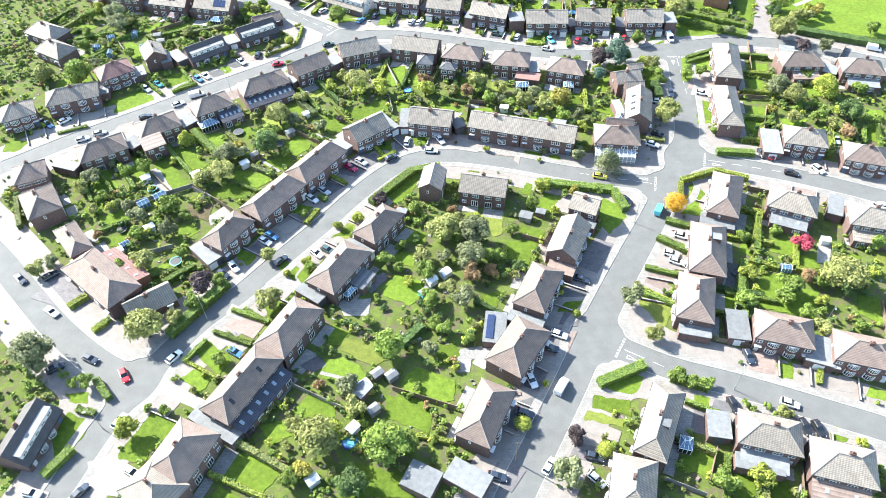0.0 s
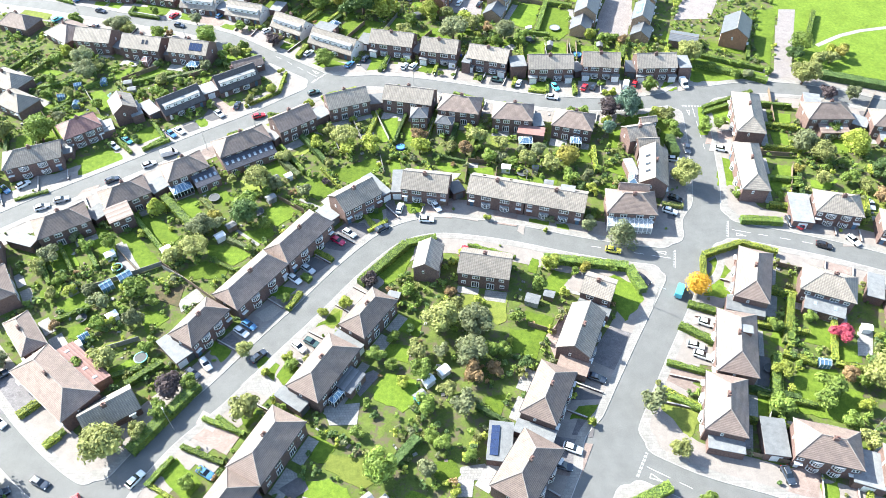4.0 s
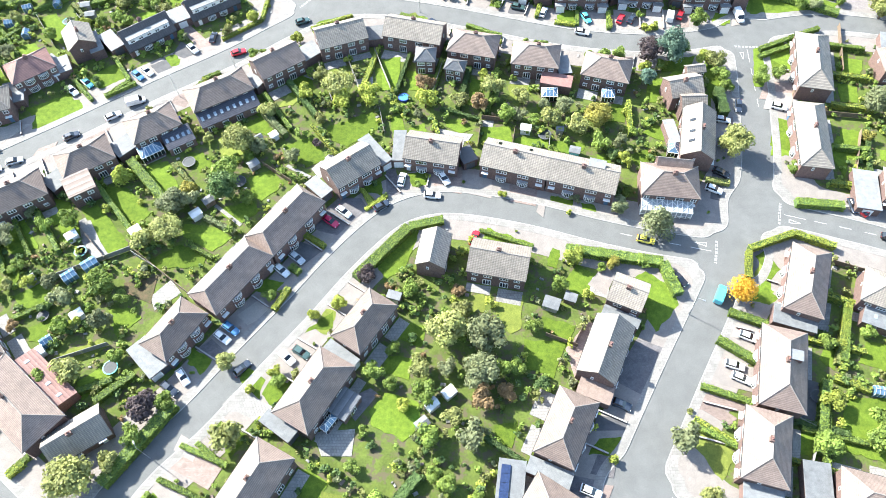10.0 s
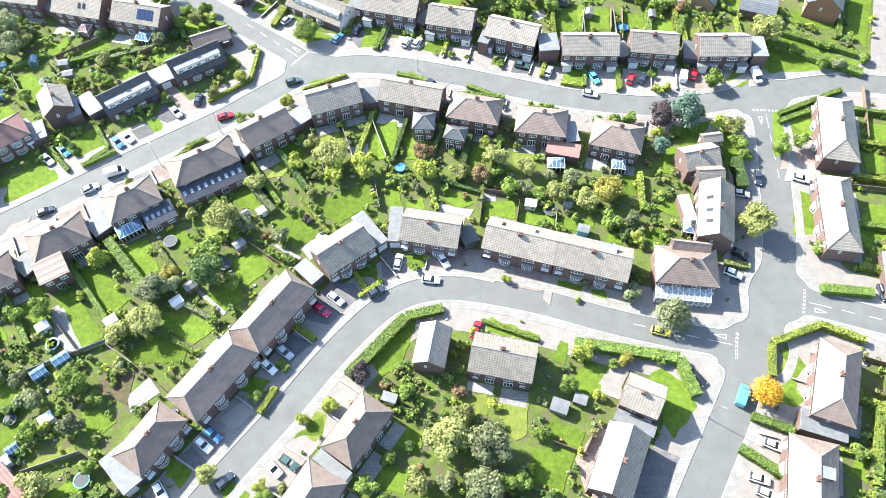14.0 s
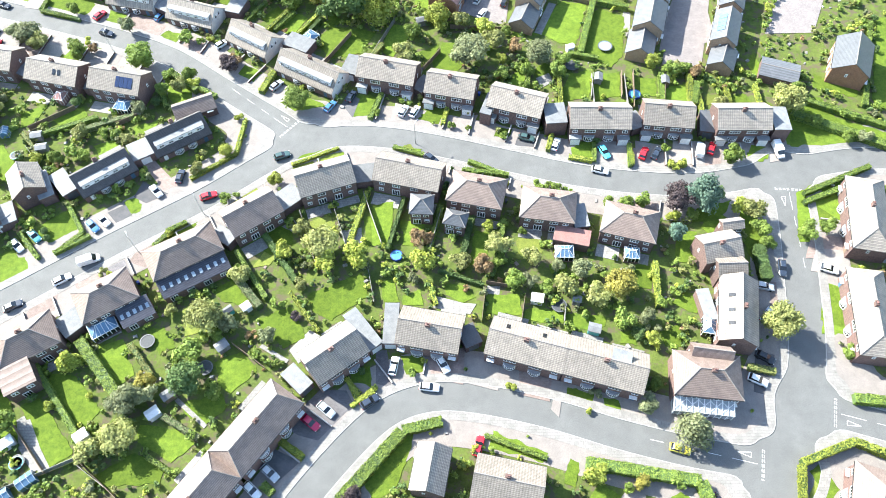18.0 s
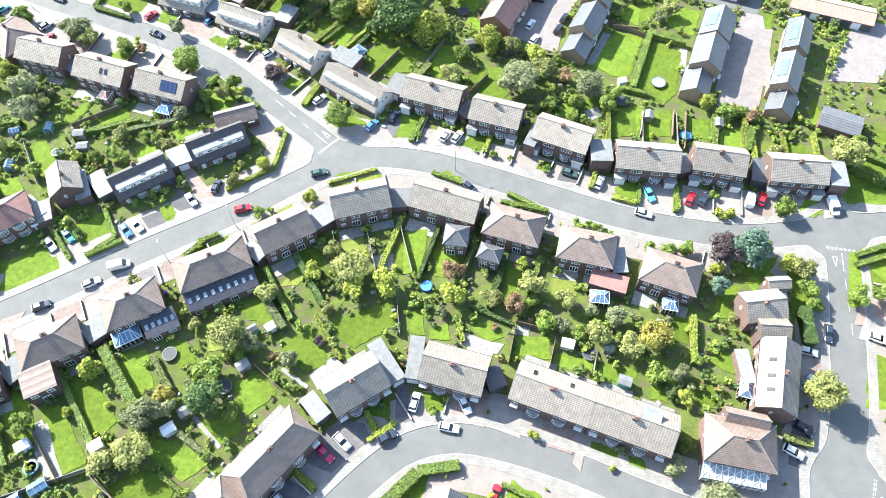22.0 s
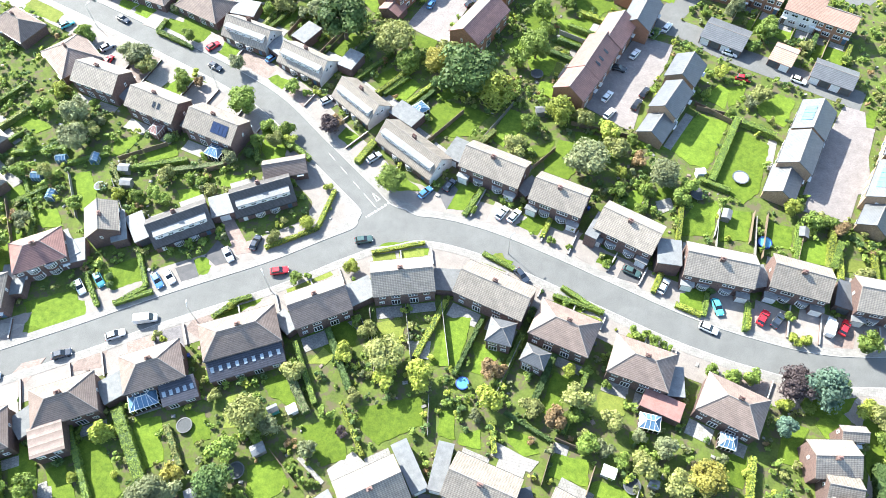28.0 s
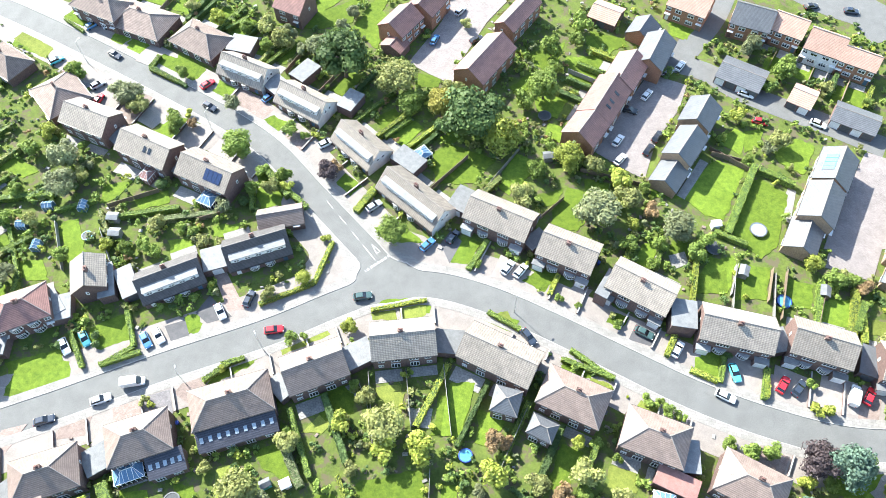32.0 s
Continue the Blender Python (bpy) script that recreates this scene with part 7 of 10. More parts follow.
lawn(73.9, 90.1, 77.9, 90.7, 76.4, 86.5, 74.0, 86.5)
drive('b', 69.5, 93.8, 74.9, 93.0, 72.8, 88.7, 67.5, 89.5)
lawn(79.5, 75.2, 84.0, 73.2, 82.4, 70.8, 78.9, 72.1)
lawn(-88.2, 162.1, -85.1, 163.9, -75.3, 153.5, -75.2, 152.3, -79, 150.2, -83, 155)
lawn(-84.2, 169.3, -78.7, 168.5, -71.8, 161.6, -74.1, 158.1, -76.7, 158, -83.4, 165.8)
lawn(-76.4, 175.5, -71.1, 176.9, -66.7, 168.8, -69.8, 166.2, -73.3, 169.8)
lawn(-66.6, 178.7, -62.7, 180, -59.3, 174.9, -62.4, 173.3)
lawn(-59.7, 184, -56.2, 185.8, -51.1, 179.1, -57.9, 177.6, dry=True)
lawn(-53.8, 188.3, -49.8, 191.7, -45.3, 185.5, -45.9, 184.7, -51.2, 186)
lawn(-42.5, 181.8, -35.8, 184.5, -31.9, 177.8, -36.3, 174.7, -42.1, 179.9)
lawn(-50.2, 171.8, -45.2, 174.2, -41, 170.1, -46.1, 165, -48.9, 166.9)
lawn(-55.7, 163.1, -48.1, 164.9, -46.2, 162.3, -50.2, 158.1, -54.4, 160.5)
lawn(-63.3, 158.7, -55.6, 157.2, -51.1, 154.9, -55.3, 150.9, -62.9, 154.9)
lawn(-70, 148.2, -63, 152.9, -56.3, 149.6, -56.9, 147, -69.4, 146.3)
drive('f', -88, 158.7, -85.6, 159.5, -79.9, 150.8, -81.8, 148.8, -86.1, 153.6)
path_strip(-56.9, 163.7, -49.9, 158.1)
path_strip(-41.3, 175.5, -35.2, 171.9)
lawn(-32.8, 187.5, -21.1, 193, -19.1, 187.4, -27.1, 181.4, -31.1, 183.5)
lawn(-16.8, 190.8, -13.9, 191.7, -12.3, 185.7, -16, 185.5)
lawn(-11.7, 187.3, -7.8, 188.8, -7.2, 185.6, -11.6, 184.9)
lawn(-2.7, 190.2, 1.3, 190, 4.3, 187, 1.5, 185.6, -2.2, 187.4)
lawn(6.5, 187.9, 13.7, 187.8, 14, 182.8, 6.6, 183.1)
lawn(14.4, 184.3, 23, 184, 22.8, 180.9, 14.7, 181.6)
lawn(23.6, 182.9, 32.1, 182.5, 31.6, 180.2, 28.3, 178.9, 23.5, 179.8)
lawn(34.6, 178.9, 38.1, 179.1, 37.8, 175.7, 34.4, 176.3)
lawn(20.5, 195.1, 24.9, 195.8, 24.8, 193.7, 21.1, 192.7)
lawn(39.6, 195.3, 43.6, 195.1, 42.6, 188.9, 39.1, 189.5)
lawn(43.3, 179, 47.6, 180.7, 47, 175.5, 43.6, 175.7)
drive('f', -4.4, 187.3, 1.5, 185.6, 4.4, 185.4, 3, 182.9, -5, 184.5)
drive('f', 6.8, 189.9, 9.7, 189.7, 9.4, 187.6, 6.5, 187.9)
lawn(22.6, 166.8, 27.5, 165.3, 27, 162.6, 22.1, 163.4)
lawn(29.8, 164.4, 32.7, 163.6, 32.7, 160, 29.3, 161.4)
lawn(-11.7, 173.1, -7.2, 174.1, -6.6, 169.8, -10.4, 169.2)
drive('b', 12.9, 170.8, 19.7, 169.1, 18.8, 163.5, 12.9, 164.9)
drive('c', 2.2, 173.1, 8.8, 172, 8.5, 165.7, 2, 167.4)
drive('b', -6.4, 172.7, 1.8, 175.3, 1.4, 167, -4.8, 168.5)
lawn(-12.9, 134.4, -6.3, 132.6, -7, 127.7, -12.7, 129.8)
lawn(-15.3, 125.9, -8.9, 125.1, -9.5, 120.4, -14.7, 122)
lawn(-17.3, 113.8, -14.1, 117.9, -7.5, 116.3, -6.6, 111.1, -10.2, 108, -16.8, 111.1)
lawn(8.9, 138.6, 14.7, 140, 14.4, 133.1, 11.9, 130.4, 8.8, 134.9, dry=True)
lawn(18.6, 134.9, 25.7, 132.7, 23.8, 129.1, 18.4, 131.7)
lawn(14.2, 129.5, 23.4, 129.1, 20.1, 120.9, 14.7, 123.4)
lawn(7.7, 111.2, 12.3, 112, 11, 106.6, 7.7, 108.1)
lawn(-0.2, 139.5, 6.4, 140.5, 6.3, 135.8, 0.6, 135.8, dry=True)
drive('f', -28, 109.5, -19.8, 110.3, -20.1, 104.9, -26, 104.9)
drive('f', 2, 95, 7, 95.7, 9, 92.1, 1.3, 92.1)
drive('g', -22.9, 115.8, -17.3, 118.7, -15.6, 117.5, -19.9, 111.8)
lawn(-97.6, 139.3, -91.9, 142.8, -88.3, 139.8, -93.7, 135.2)
lawn(-84.3, 125.6, -74.9, 129.5, -73.6, 127.2, -83.3, 121, -84.9, 124, dry=True)
lawn(-75.4, 136, -71.5, 136.9, -67.9, 134, -72, 129.6)
lawn(-78, 119.6, -73.3, 123.3, -71.3, 121.1, -75.6, 115.9)
lawn(-91.6, 131.9, -85.9, 135.2, -86.3, 128.7, -90.6, 128.7)
lawn(-102.8, 143.6, -97.5, 146.3, -97.7, 141.9, -101.7, 140.2)
drive('f', -66.9, 139.4, -63.3, 143.7, -60.3, 140.3, -65.4, 136.1)
drive('s', -73.7, 142.8, -66.5, 144.6, -66.5, 137.7, -72.3, 140.2)
drive('f', -88.3, 159.2, -87, 160.2, -78.8, 149.9, -80.4, 148.5)
lawn(-144.3, 243.1, -138.6, 243.3, -130.4, 240.8, -133.5, 237.9, -141.9, 239.2)
lawn(-104, 238, -97.2, 242.7, -95.3, 239.5, -101, 235.6)
lawn(-117.7, 228.1, -114.5, 230.3, -106.3, 220.1, -109.6, 217.4, -114.4, 222.9)
lawn(-112.6, 240.7, -106.5, 243.2, -108.8, 236.8, -111.6, 235.1)
lawn(-82.4, 235.5, -76.5, 237.9, -76.6, 233.9, -81.3, 232.8)
lawn(-122.5, 216.2, -116.6, 218.1, -112.9, 213.9, -117.2, 212.4, -121, 213.8)
lawn(-91.1, 229.5, -86.8, 231.5, -84.1, 229.2, -88.7, 226.2)
lawn(-77, 248.1, -71.4, 249.4, -69.6, 244.6, -73.2, 242.7)
lawn(-98, 205.2, -92, 210.4, -88.1, 205, -93.1, 201.3, -96.8, 202.1)
lawn(-111.5, 193.7, -101.7, 199.3, -98.6, 195.2, -109.4, 191.5)
lawn(-79.4, 212.2, -76.6, 214.1, -74.7, 210.8, -77.8, 208.7)
lawn(-130.7, 221, -126.5, 223, -125.2, 219.4, -128.9, 218)
lawn(-38.6, 267.3, -34.7, 272.2, -22, 270, -26.2, 261.4, -34.6, 259.4)
lawn(-20.6, 262.8, -18.1, 272.8, -11.3, 271.2, -14.9, 264.1, -17.1, 260)
lawn(-10.6, 261.5, -4.5, 265.4, -5.6, 260.3, -8.2, 258.5)
lawn(-6.2, 257.8, -3.6, 265.6, 5.1, 265.2, 0.1, 253.6, -5.4, 253.4)
lawn(16, 269, 21.7, 269.2, 30.3, 282.4, 37.1, 280.2, 33, 264.8, 28.4, 264.9, 23.6, 268.4)
lawn(37.2, 276.5, 40.9, 278.6, 47.4, 275.3, 44.7, 259.8, 41.3, 255.7, 35, 260.8)
lawn(31, 287.7, 33.7, 293.7, 37.7, 291.9, 36, 285)
lawn(36.7, 293, 41.5, 294.9, 40.7, 288.7, 36.9, 285.9)
lawn(43.5, 288.1, 49.3, 293.4, 54, 291.9, 51.1, 282.3, 45.5, 284.7)
lawn(-17.7, 295.7, -12.6, 296.9, -7.8, 293.6, -9.8, 286.2, -15.2, 287.7)
lawn(-9.8, 306.5, -2.9, 311.2, -0.2, 307.2, -3.4, 299, -8.7, 299.2)
lawn(-20.8, 307, -15.2, 313.1, -11.5, 310.7, -15.6, 302.1)
lawn(-6.3, 320, 3.8, 319.1, 5.2, 316.2, -2.1, 313.7)
lawn(14.8, 253.7, 18.2, 255.6, 18, 248, 13.7, 246.9)
lawn(30, 253, 35.2, 255.3, 36.2, 251.8, 30.1, 250.4)
lawn(-23.8, 294.2, -19.1, 300.5, -16.9, 297.3, -20.2, 292.2)
drive('f', 21.7, 269.2, 26.5, 281.5, 28.5, 280.7, 23.6, 268.4)
drive('f', 44.7, 268.8, 47.4, 277.7, 49.2, 276.9, 47.8, 267.2)
lawn(117.5, 197.9, 128.3, 199.2, 124.4, 191.5, 116.2, 191.8)
lawn(104.2, 180.4, 112.1, 180.2, 108, 176.1, 103.1, 176.9)
lawn(131.9, 185.4, 136.7, 183.8, 134.9, 179.5, 130.2, 181.1)
lawn(129.6, 177.6, 132.6, 174, 129.3, 167.4, 126.5, 170.2)
lawn(78.9, 117.2, 87.4, 117, 86.4, 110.2, 74.7, 110.5)
lawn(85.8, 129.6, 90.7, 128.4, 87.9, 122.6, 82.8, 124.7)
lawn(90.1, 123.6, 94.8, 123.4, 93.8, 118.7, 88.8, 118.9)
lawn(100.2, 124.3, 105.6, 123.2, 104.1, 119.4, 97.3, 118.7)
drive('f', 96.2, 127.3, 99.9, 127.2, 97, 120.5, 93.7, 120.6)
lawn(-31.7, 98.4, -30.1, 103, -24.1, 99.9, -25.9, 96.2)
lawn(-29.6, 92.3, -24.9, 93, -21.2, 90.6, -19, 87.4, -24.2, 85.3, -29.8, 87.7)
lawn(-34.7, 79, -31.9, 83.2, -25.7, 80.2, -24.8, 77.4, -31.9, 77.5)
lawn(-41.9, 75.6, -36.3, 76.9, -32.7, 74.1, -37.9, 70.9)
lawn(-11.5, 85.8, -8.3, 90.3, 1.2, 86.3, 0.4, 81.2, -2.8, 80.5, -9.5, 83.5)
lawn(-14.7, 82.9, -7.4, 82, -4.1, 79.1, -4.8, 73.6, -14.4, 77.2)
lawn(-4.9, 95.8, 0.7, 96.5, 2, 93.3, -0.1, 90.9, -4.2, 93.4)
lawn(-25.3, 98.3, -18.2, 96.9, -15.2, 92, -17.8, 90.5, -25.7, 94.6, dry=True)
drive('g', -34.9, 90.8, -30.5, 93.9, -28.8, 90.7, -31.9, 88.5)
path_strip(-29.9, 88.8, -20.2, 86)
lawn(-86.5, 83.9, -81, 84.1, -80.7, 81.1, -85.1, 81.9)
lawn(-60.2, 94.3, -57.3, 97.7, -51, 92.4, -53, 88.4)
lawn(-61.8, 87.7, -58.5, 90.1, -54.3, 87.6, -56.3, 83.7)
lawn(-70.1, 69.4, -65.6, 79.3, -59, 76.2, -64.3, 67.6, -69.6, 67.7)
lawn(33.8, 84.4, 38.1, 87.4, 43.9, 88.5, 42.6, 85.3, 39.2, 82)
lawn(30.8, 82.5, 39, 81.2, 38.6, 77.2, 30.6, 79.2)
lawn(77.3, 115.2, 91.3, 111, 86.8, 102.8, 74.7, 106.7)
lawn(100, 109.9, 104.6, 108.8, 101.5, 101.6, 97.7, 104.4)
lawn(53.4, 82.1, 56.1, 82, 55.6, 79.8, 52.9, 79.9)
lawn(29.2, 78.8, 36.8, 76.5, 36.5, 74.8, 28.5, 76.3, dry=True)
path_strip(31.7, 84, 39.9, 82)
lawn(119.6, 235.3, 148.5, 226.5, 300, 201.5, 330, 470, 144.6, 470)
path_strip(130.7, 249.4, 141, 255.5, 1.7)
path_strip(141, 255.5, 149.6, 258.6, 1.7)
path_strip(149.6, 258.6, 163.3, 261, 1.7)
path_strip(163.3, 261, 203.3, 265, 1.7)
ROW = (h_S0, h_S1, h_S2, h_S3, h_S4, h_S5, h_S6, h_S7, h_S8, h_S9, h_N7, h_N8, h_N9, h_N10, h_N11, h_N12, h_M1, h_M2, h_M3, h_M4, h_M5, h_M6, h_M7, h_I0, h_I1a, h_I1b, h_I2, h_I3, h_I8, h_I9, h_I10,
       h_E4, h_E5, h_E6, h_E7, h_E8, h_E11, h_E12, h_E13, h_E14, h_E15, h_E16, h_E17, h_E18, h_E19, h_E20, h_L0, h_L1, h_L2, h_N3, h_N4, h_N5, h_N6, h_L7, h_L8, h_L9)


def field_at(x, y):
    """The road field between the four nearest points of its grid."""
    i, j = int(np.clip((x - gx[0]) / STEP, 0, len(gx) - 2)), int(np.clip((y - gy[0]) / STEP, 0, len(gy) - 2))
    a, b = (x - gx[i]) / STEP, (y - gy[j]) / STEP
    return (FIELD[i, j] * (1 - a) + FIELD[i + 1, j] * a) * (1 - b) + (FIELD[i, j + 1] * (1 - a) + FIELD[i + 1, j + 1] * a) * b


def front_reach(h, x):
    """Which way the street lies from a house, and how far its pavement is, along local x."""
    hd = DIM[h.name][1]
    for side in (-1, 1):
        for k in range(4, 48):
            y = side * (hd + 0.25 * k)
            u, v = local(h, x, y)
            if field_at(u, v) < WALKWAY + 0.12:
                return side, hd + 0.25 * k
    return 0, 0.0


def front_plot(h, k):
    """The paved plot between half a house and the pavement, where nothing else is laid."""
    hl, hd = DIM[h.name][:2]
    a, b = ((-hl + 0.1, -0.2), (0.2, hl - 0.1))[k]
    side, reach = front_reach(h, (a + b) / 2)
    if not side or reach - hd < 2.5:
        return
    kind = "c" if h in (h_M1, h_M6, h_M7) else "cbcfcbgc"[int(abs(h.location.x * 3 + h.location.y * 2 + k * 5)) % 8]
    q = [local(h, x, side * y) for x, y in ((a, hd + 0.5), (b, hd + 0.5), (b, reach - 0.15), (a, reach - 0.15))]
    cx, cy = sum(p[0] for p in q) / 4, sum(p[1] for p in q) / 4
    spots = [(cx, cy)] + [((p[0] * 2 + cx) / 3, (p[1] * 2 + cy) / 3) for p in q]
    if not any(inside(f, np.array([u]), np.array([v]))[0] for f in FOOT if abs(f[0][0] - cx) < 40 and abs(f[0][1] - cy) < 40 for u, v in spots):
        drive(kind, *[c for p in q for c in p])


for _h in ROW:
    for _k in (0, 1):
        front_plot(_h, _k)
drive('p', 109.7, 230.6, 115.3, 230.4, 131.6, 274.1, 125.5, 274.4)
lawn(85.5, 244.1, 93.7, 245.2, 97.7, 233.4, 82.3, 227.8)
lawn(94.3, 253.4, 104.5, 247.5, 103, 244.9, 92.9, 247.9)
lawn(117.3, 274.6, 124.7, 274.4, 110.9, 238.1, 106.9, 243.4)
lawn(-95.9, 165.3, -91.8, 164.5, -86.2, 155.5, -90.1, 151.5)
lawn(-105.4, 155.7, -101.1, 159.8, -95.5, 151.6, -101.5, 150.2)
lawn(-109.8, 155.8, -106.9, 157.1, -103.7, 150.3, -108, 150.3)
lawn(-107.2, 265.3, -97.8, 264.4, -97.9, 256.8, -104.4, 258)
lawn(-77.6, 252.3, -71.7, 253.3, -68.6, 244.4, -74.6, 244.4)
lawn(-37.9, 272.7, -34.9, 277.5, -32.1, 274.1, -34.4, 270.9)
lawn(-11.5, 284.4, -7.4, 284, -7.5, 278.6, -11.9, 280.2)
lawn(-0.2, 268.9, 5.6, 269, 5.1, 265.2, 0.3, 265.3)
lawn(6.2, 264.3, 9.8, 265.2, 9.4, 260.4, 5.7, 260.6)
lawn(15.9, 270.2, 19.7, 270.5, 19, 267.3, 15.7, 267.2)
lawn(20.9, 255.2, 24.3, 258.2, 25.6, 253, 22.2, 250.1)
drive('f', 21.2, 252, 24.6, 253.9, 25.7, 250.9, 22.4, 248.5)
lawn(41.1, 320, 45.3, 322.5, 45.3, 316.4, 41.2, 313.9)
lawn(49.4, 318.9, 54.5, 319.3, 53.4, 313.8, 49.4, 314.4)
lawn(59.5, 313.8, 66.4, 313.3, 65.2, 309.4, 59.3, 309.4)
# ---- trees and hedges ----
tree('mid', -84.4, 257.2, 3.5)
tree('dark', -66.6, 288.1, 6.8)
tree('olive', -51.7, 285.2, 4.8)
tree('mid', -46.9, 280.1, 3.3)
tree('lime', -132.8, 251.5, 2.2)
tree('grey', -117.5, 266.3, 3.3)
tree('grey', -121.8, 267.6, 2.4)
tree('purple', -60.6, 255.3, 2.6)
tree('russet', -59.5, 257.6, 1.7)
tree('mid', -101.9, 260.4, 2.5)
tree('russet', -99.2, 262.7, 1.4)
tree('grey', -91.4, 270.4, 2.1)
tree('mid', -74.3, 266.1, 2.0)
tree('olive', -92.8, 299.3, 2.8)
tree('olive', -86.2, 295.1, 3.1)
tree('grey', -76.5, 293.7, 3.0)
tree('mid', -70.2, 265.4, 1.1)
tree('lime', -67.8, 266.6, 1.1)
tree('mid', -108.5, 277.8, 1.8)
tree('mid', -136.0, 271.8, 2.6)
tree('mid', -98.5, 297.5, 2.1)
tree('olive', -14.1, 258.1, 2.9)
tree('mid', -13.4, 301.7, 2.1)
tree('mid', 29.3, 319.6, 1.5)
tree('grey', 37.1, 320.4, 2.9)
tree('mid', 20.9, 295.5, 1.4)
tree('olive', -39.7, 313.4, 1.6)
tree('olive', 58.3, 254.0, 1.8)
tree('russet', 62.7, 252.6, 1.9)
tree('olive', 67.0, 240.1, 2.4)
tree('olive', 82.8, 240.2, 3.8)
tree('lime', 87.4, 276.9, 1.5)
tree('mid', 66.7, 224.2, 2.5)
tree('mid', 51.4, 227.7, 1.1)
tree('lime', 54.8, 222.6, 1.3)
tree('lime', 52.3, 222.3, 1.3)
tree('mid', -1.1, 235.0, 1.0)
tree('lime', 52.2, 258.2, 1.4)
tree('mid', 3.1, 234.5, 0.8)
tree('mid', -40.8, 242.2, 3.3)
tree('lime', -43.5, 217.9, 1.8)
tree('mid', -20.3, 239.4, 1.0)
tree('olive', -30.5, 198.6, 3.7)
tree('lime', -39.0, 197.7, 2.2)
tree('lime', -21.8, 196.3, 3.1)
tree('mid', -48.3, 193.1, 1.5)
tree('olive', 9.2, 198.5, 2.7)
tree('purple', 51.7, 211.0, 3.4)
tree('blue', 57.2, 211.2, 3.8)
tree('lime', 50.1, 207.0, 1.6)
tree('blue', 49.6, 202.2, 2.1)
tree('lime', 65.5, 209.5, 2.1)
tree('olive', 68.3, 208.1, 2.6)
tree('mid', 69.3, 203.4, 2.3)
tree('mid', 69.9, 200.1, 1.8)
tree('olive', 67.4, 179.3, 3.6)
tree('russet', -8.8, 201.0, 2.0)
tree('lime', 7.3, 204.8, 1.4)
tree('mid', 78.9, 202.7, 2.3)
tree('mid', 39.1, 210.1, 2.1)
tree('mid', 35.6, 211.0, 1.6)
tree('mid', -54.7, 212.5, 1.5)
tree('purple', -19.5, 144.0, 2.1)
tree('red2', -14.4, 142.0, 1.1)
tree('lime', -30.4, 134.4, 1.4)
tree('limeg', -25.3, 137.5, 1.7)
tree('mid', -40.4, 139.2, 1.4)
tree('mid', -36.1, 119.9, 1.6)
tree('lime', -37.1, 121.4, 1.4)
tree('lime', -41.8, 117.9, 1.1)
tree('mid', -85.1, 119.5, 2.2)
tree('mid', 84.0, 203.9, 1.9)
tree('mid', 81.1, 173.8, 1.7)
tree('lime', 25.9, 148.3, 2.3)
tree('gold', 35.1, 147.4, 1.6)
tree('mid', 22.3, 141.7, 1.9)
tree('lime', 28.8, 139.5, 1.3)
tree('orange', 61.3, 139.8, 2.7)
tree('willowgrey', 45.8, 157.0, 3.6)
tree('mid', 32.3, 146.7, 1.2)
tree('mid', 41.5, 147.6, 1.3)
tree('lime', 74.4, 115.9, 2.1)
tree('mid', 71.2, 107.2, 2.4)
tree('olive', 46.5, 114.0, 0.7)
tree('lime', 30.1, 104.4, 1.1)
tree('grey', 23.1, 63.4, 3.1)
tree('mid', 53.7, 61.2, 2.4)
tree('lime', 61.5, 62.3, 2.4)
tree('lime', 85.1, 70.2, 1.2)
tree('gold', -30.6, 64.3, 2.1)
tree('olive', -47.5, 123.6, 2.0)
tree('dark', -20.2, 61.2, 3.2)
tree('mid', -32.8, 62.7, 2.0)
tree('mid', -62.6, 78.9, 1.3)
tree('lime', 133.2, 243.9, 1.8)
tree('lime', 137.8, 245.1, 1.8)
tree('purple', 122.2, 218.4, 2.4)
tree('mid', 150.8, 229.2, 2.3)
tree('mid', -123.8, 203.3, 4.1)
tree('olive', -136.7, 205.6, 3.0)
tree('olive', -47.4, 191.3, 2.4)
tree('mid', -38.8, 205.4, 1.3)
tree('olive', -35.3, 203.7, 2.0)
tree('lime', -29.1, 195.1, 2.8)
tree('russet', -6.5, 201.5, 1.6)
tree('mid', 10.7, 205.6, 1.1)
tree('mid', 15.2, 203.4, 1.0)
tree('mid', 54.4, 207.8, 1.5)
tree('mid', 43.3, 211.2, 1.9)
tree('lime', 12.1, 217.1, 0.9)
tree('mid', 20.4, 215.9, 1.2)
tree('mid', 23.6, 215.1, 1.4)
tree('mid', 19.2, 216.6, 1.1)
tree('mid', 26.2, 214.8, 1.2)
tree('grey', -86.3, 298.4, 2.2)
tree('grey', -80.6, 293.5, 1.8)
tree('olive', -116.6, 302.2, 2.0)
tree('lime', -107.3, 298.9, 2.4)
tree('mid', -90.8, 292.6, 1.8)
tree('grey', -72.5, 304.8, 2.0)
tree('grey', -71.4, 310.2, 2.0)
tree('mid', -45.2, 285.1, 1.6)
tree('olive', -114.2, 264.0, 2.6)
tree('olive', -138.0, 273.1, 1.7)
tree('lime', -66.2, 203.0, 1.0)
tree('olive', -79.1, 192.8, 1.0)
tree('lime', -77.3, 192.3, 0.8)
tree('mid', -52.3, 214.0, 0.9)
tree('mid', 11.9, 231.9, 1.2)
tree('olive', 10.6, 233.7, 0.9)
tree('mid', 4.3, 219.5, 0.9)
tree('mid', 22.1, 217.1, 0.9)
tree('mid', 56.2, 252.9, 2.2)
tree('mid', 60.1, 253.7, 1.9)
tree('dark', 60.5, 212.4, 2.4)
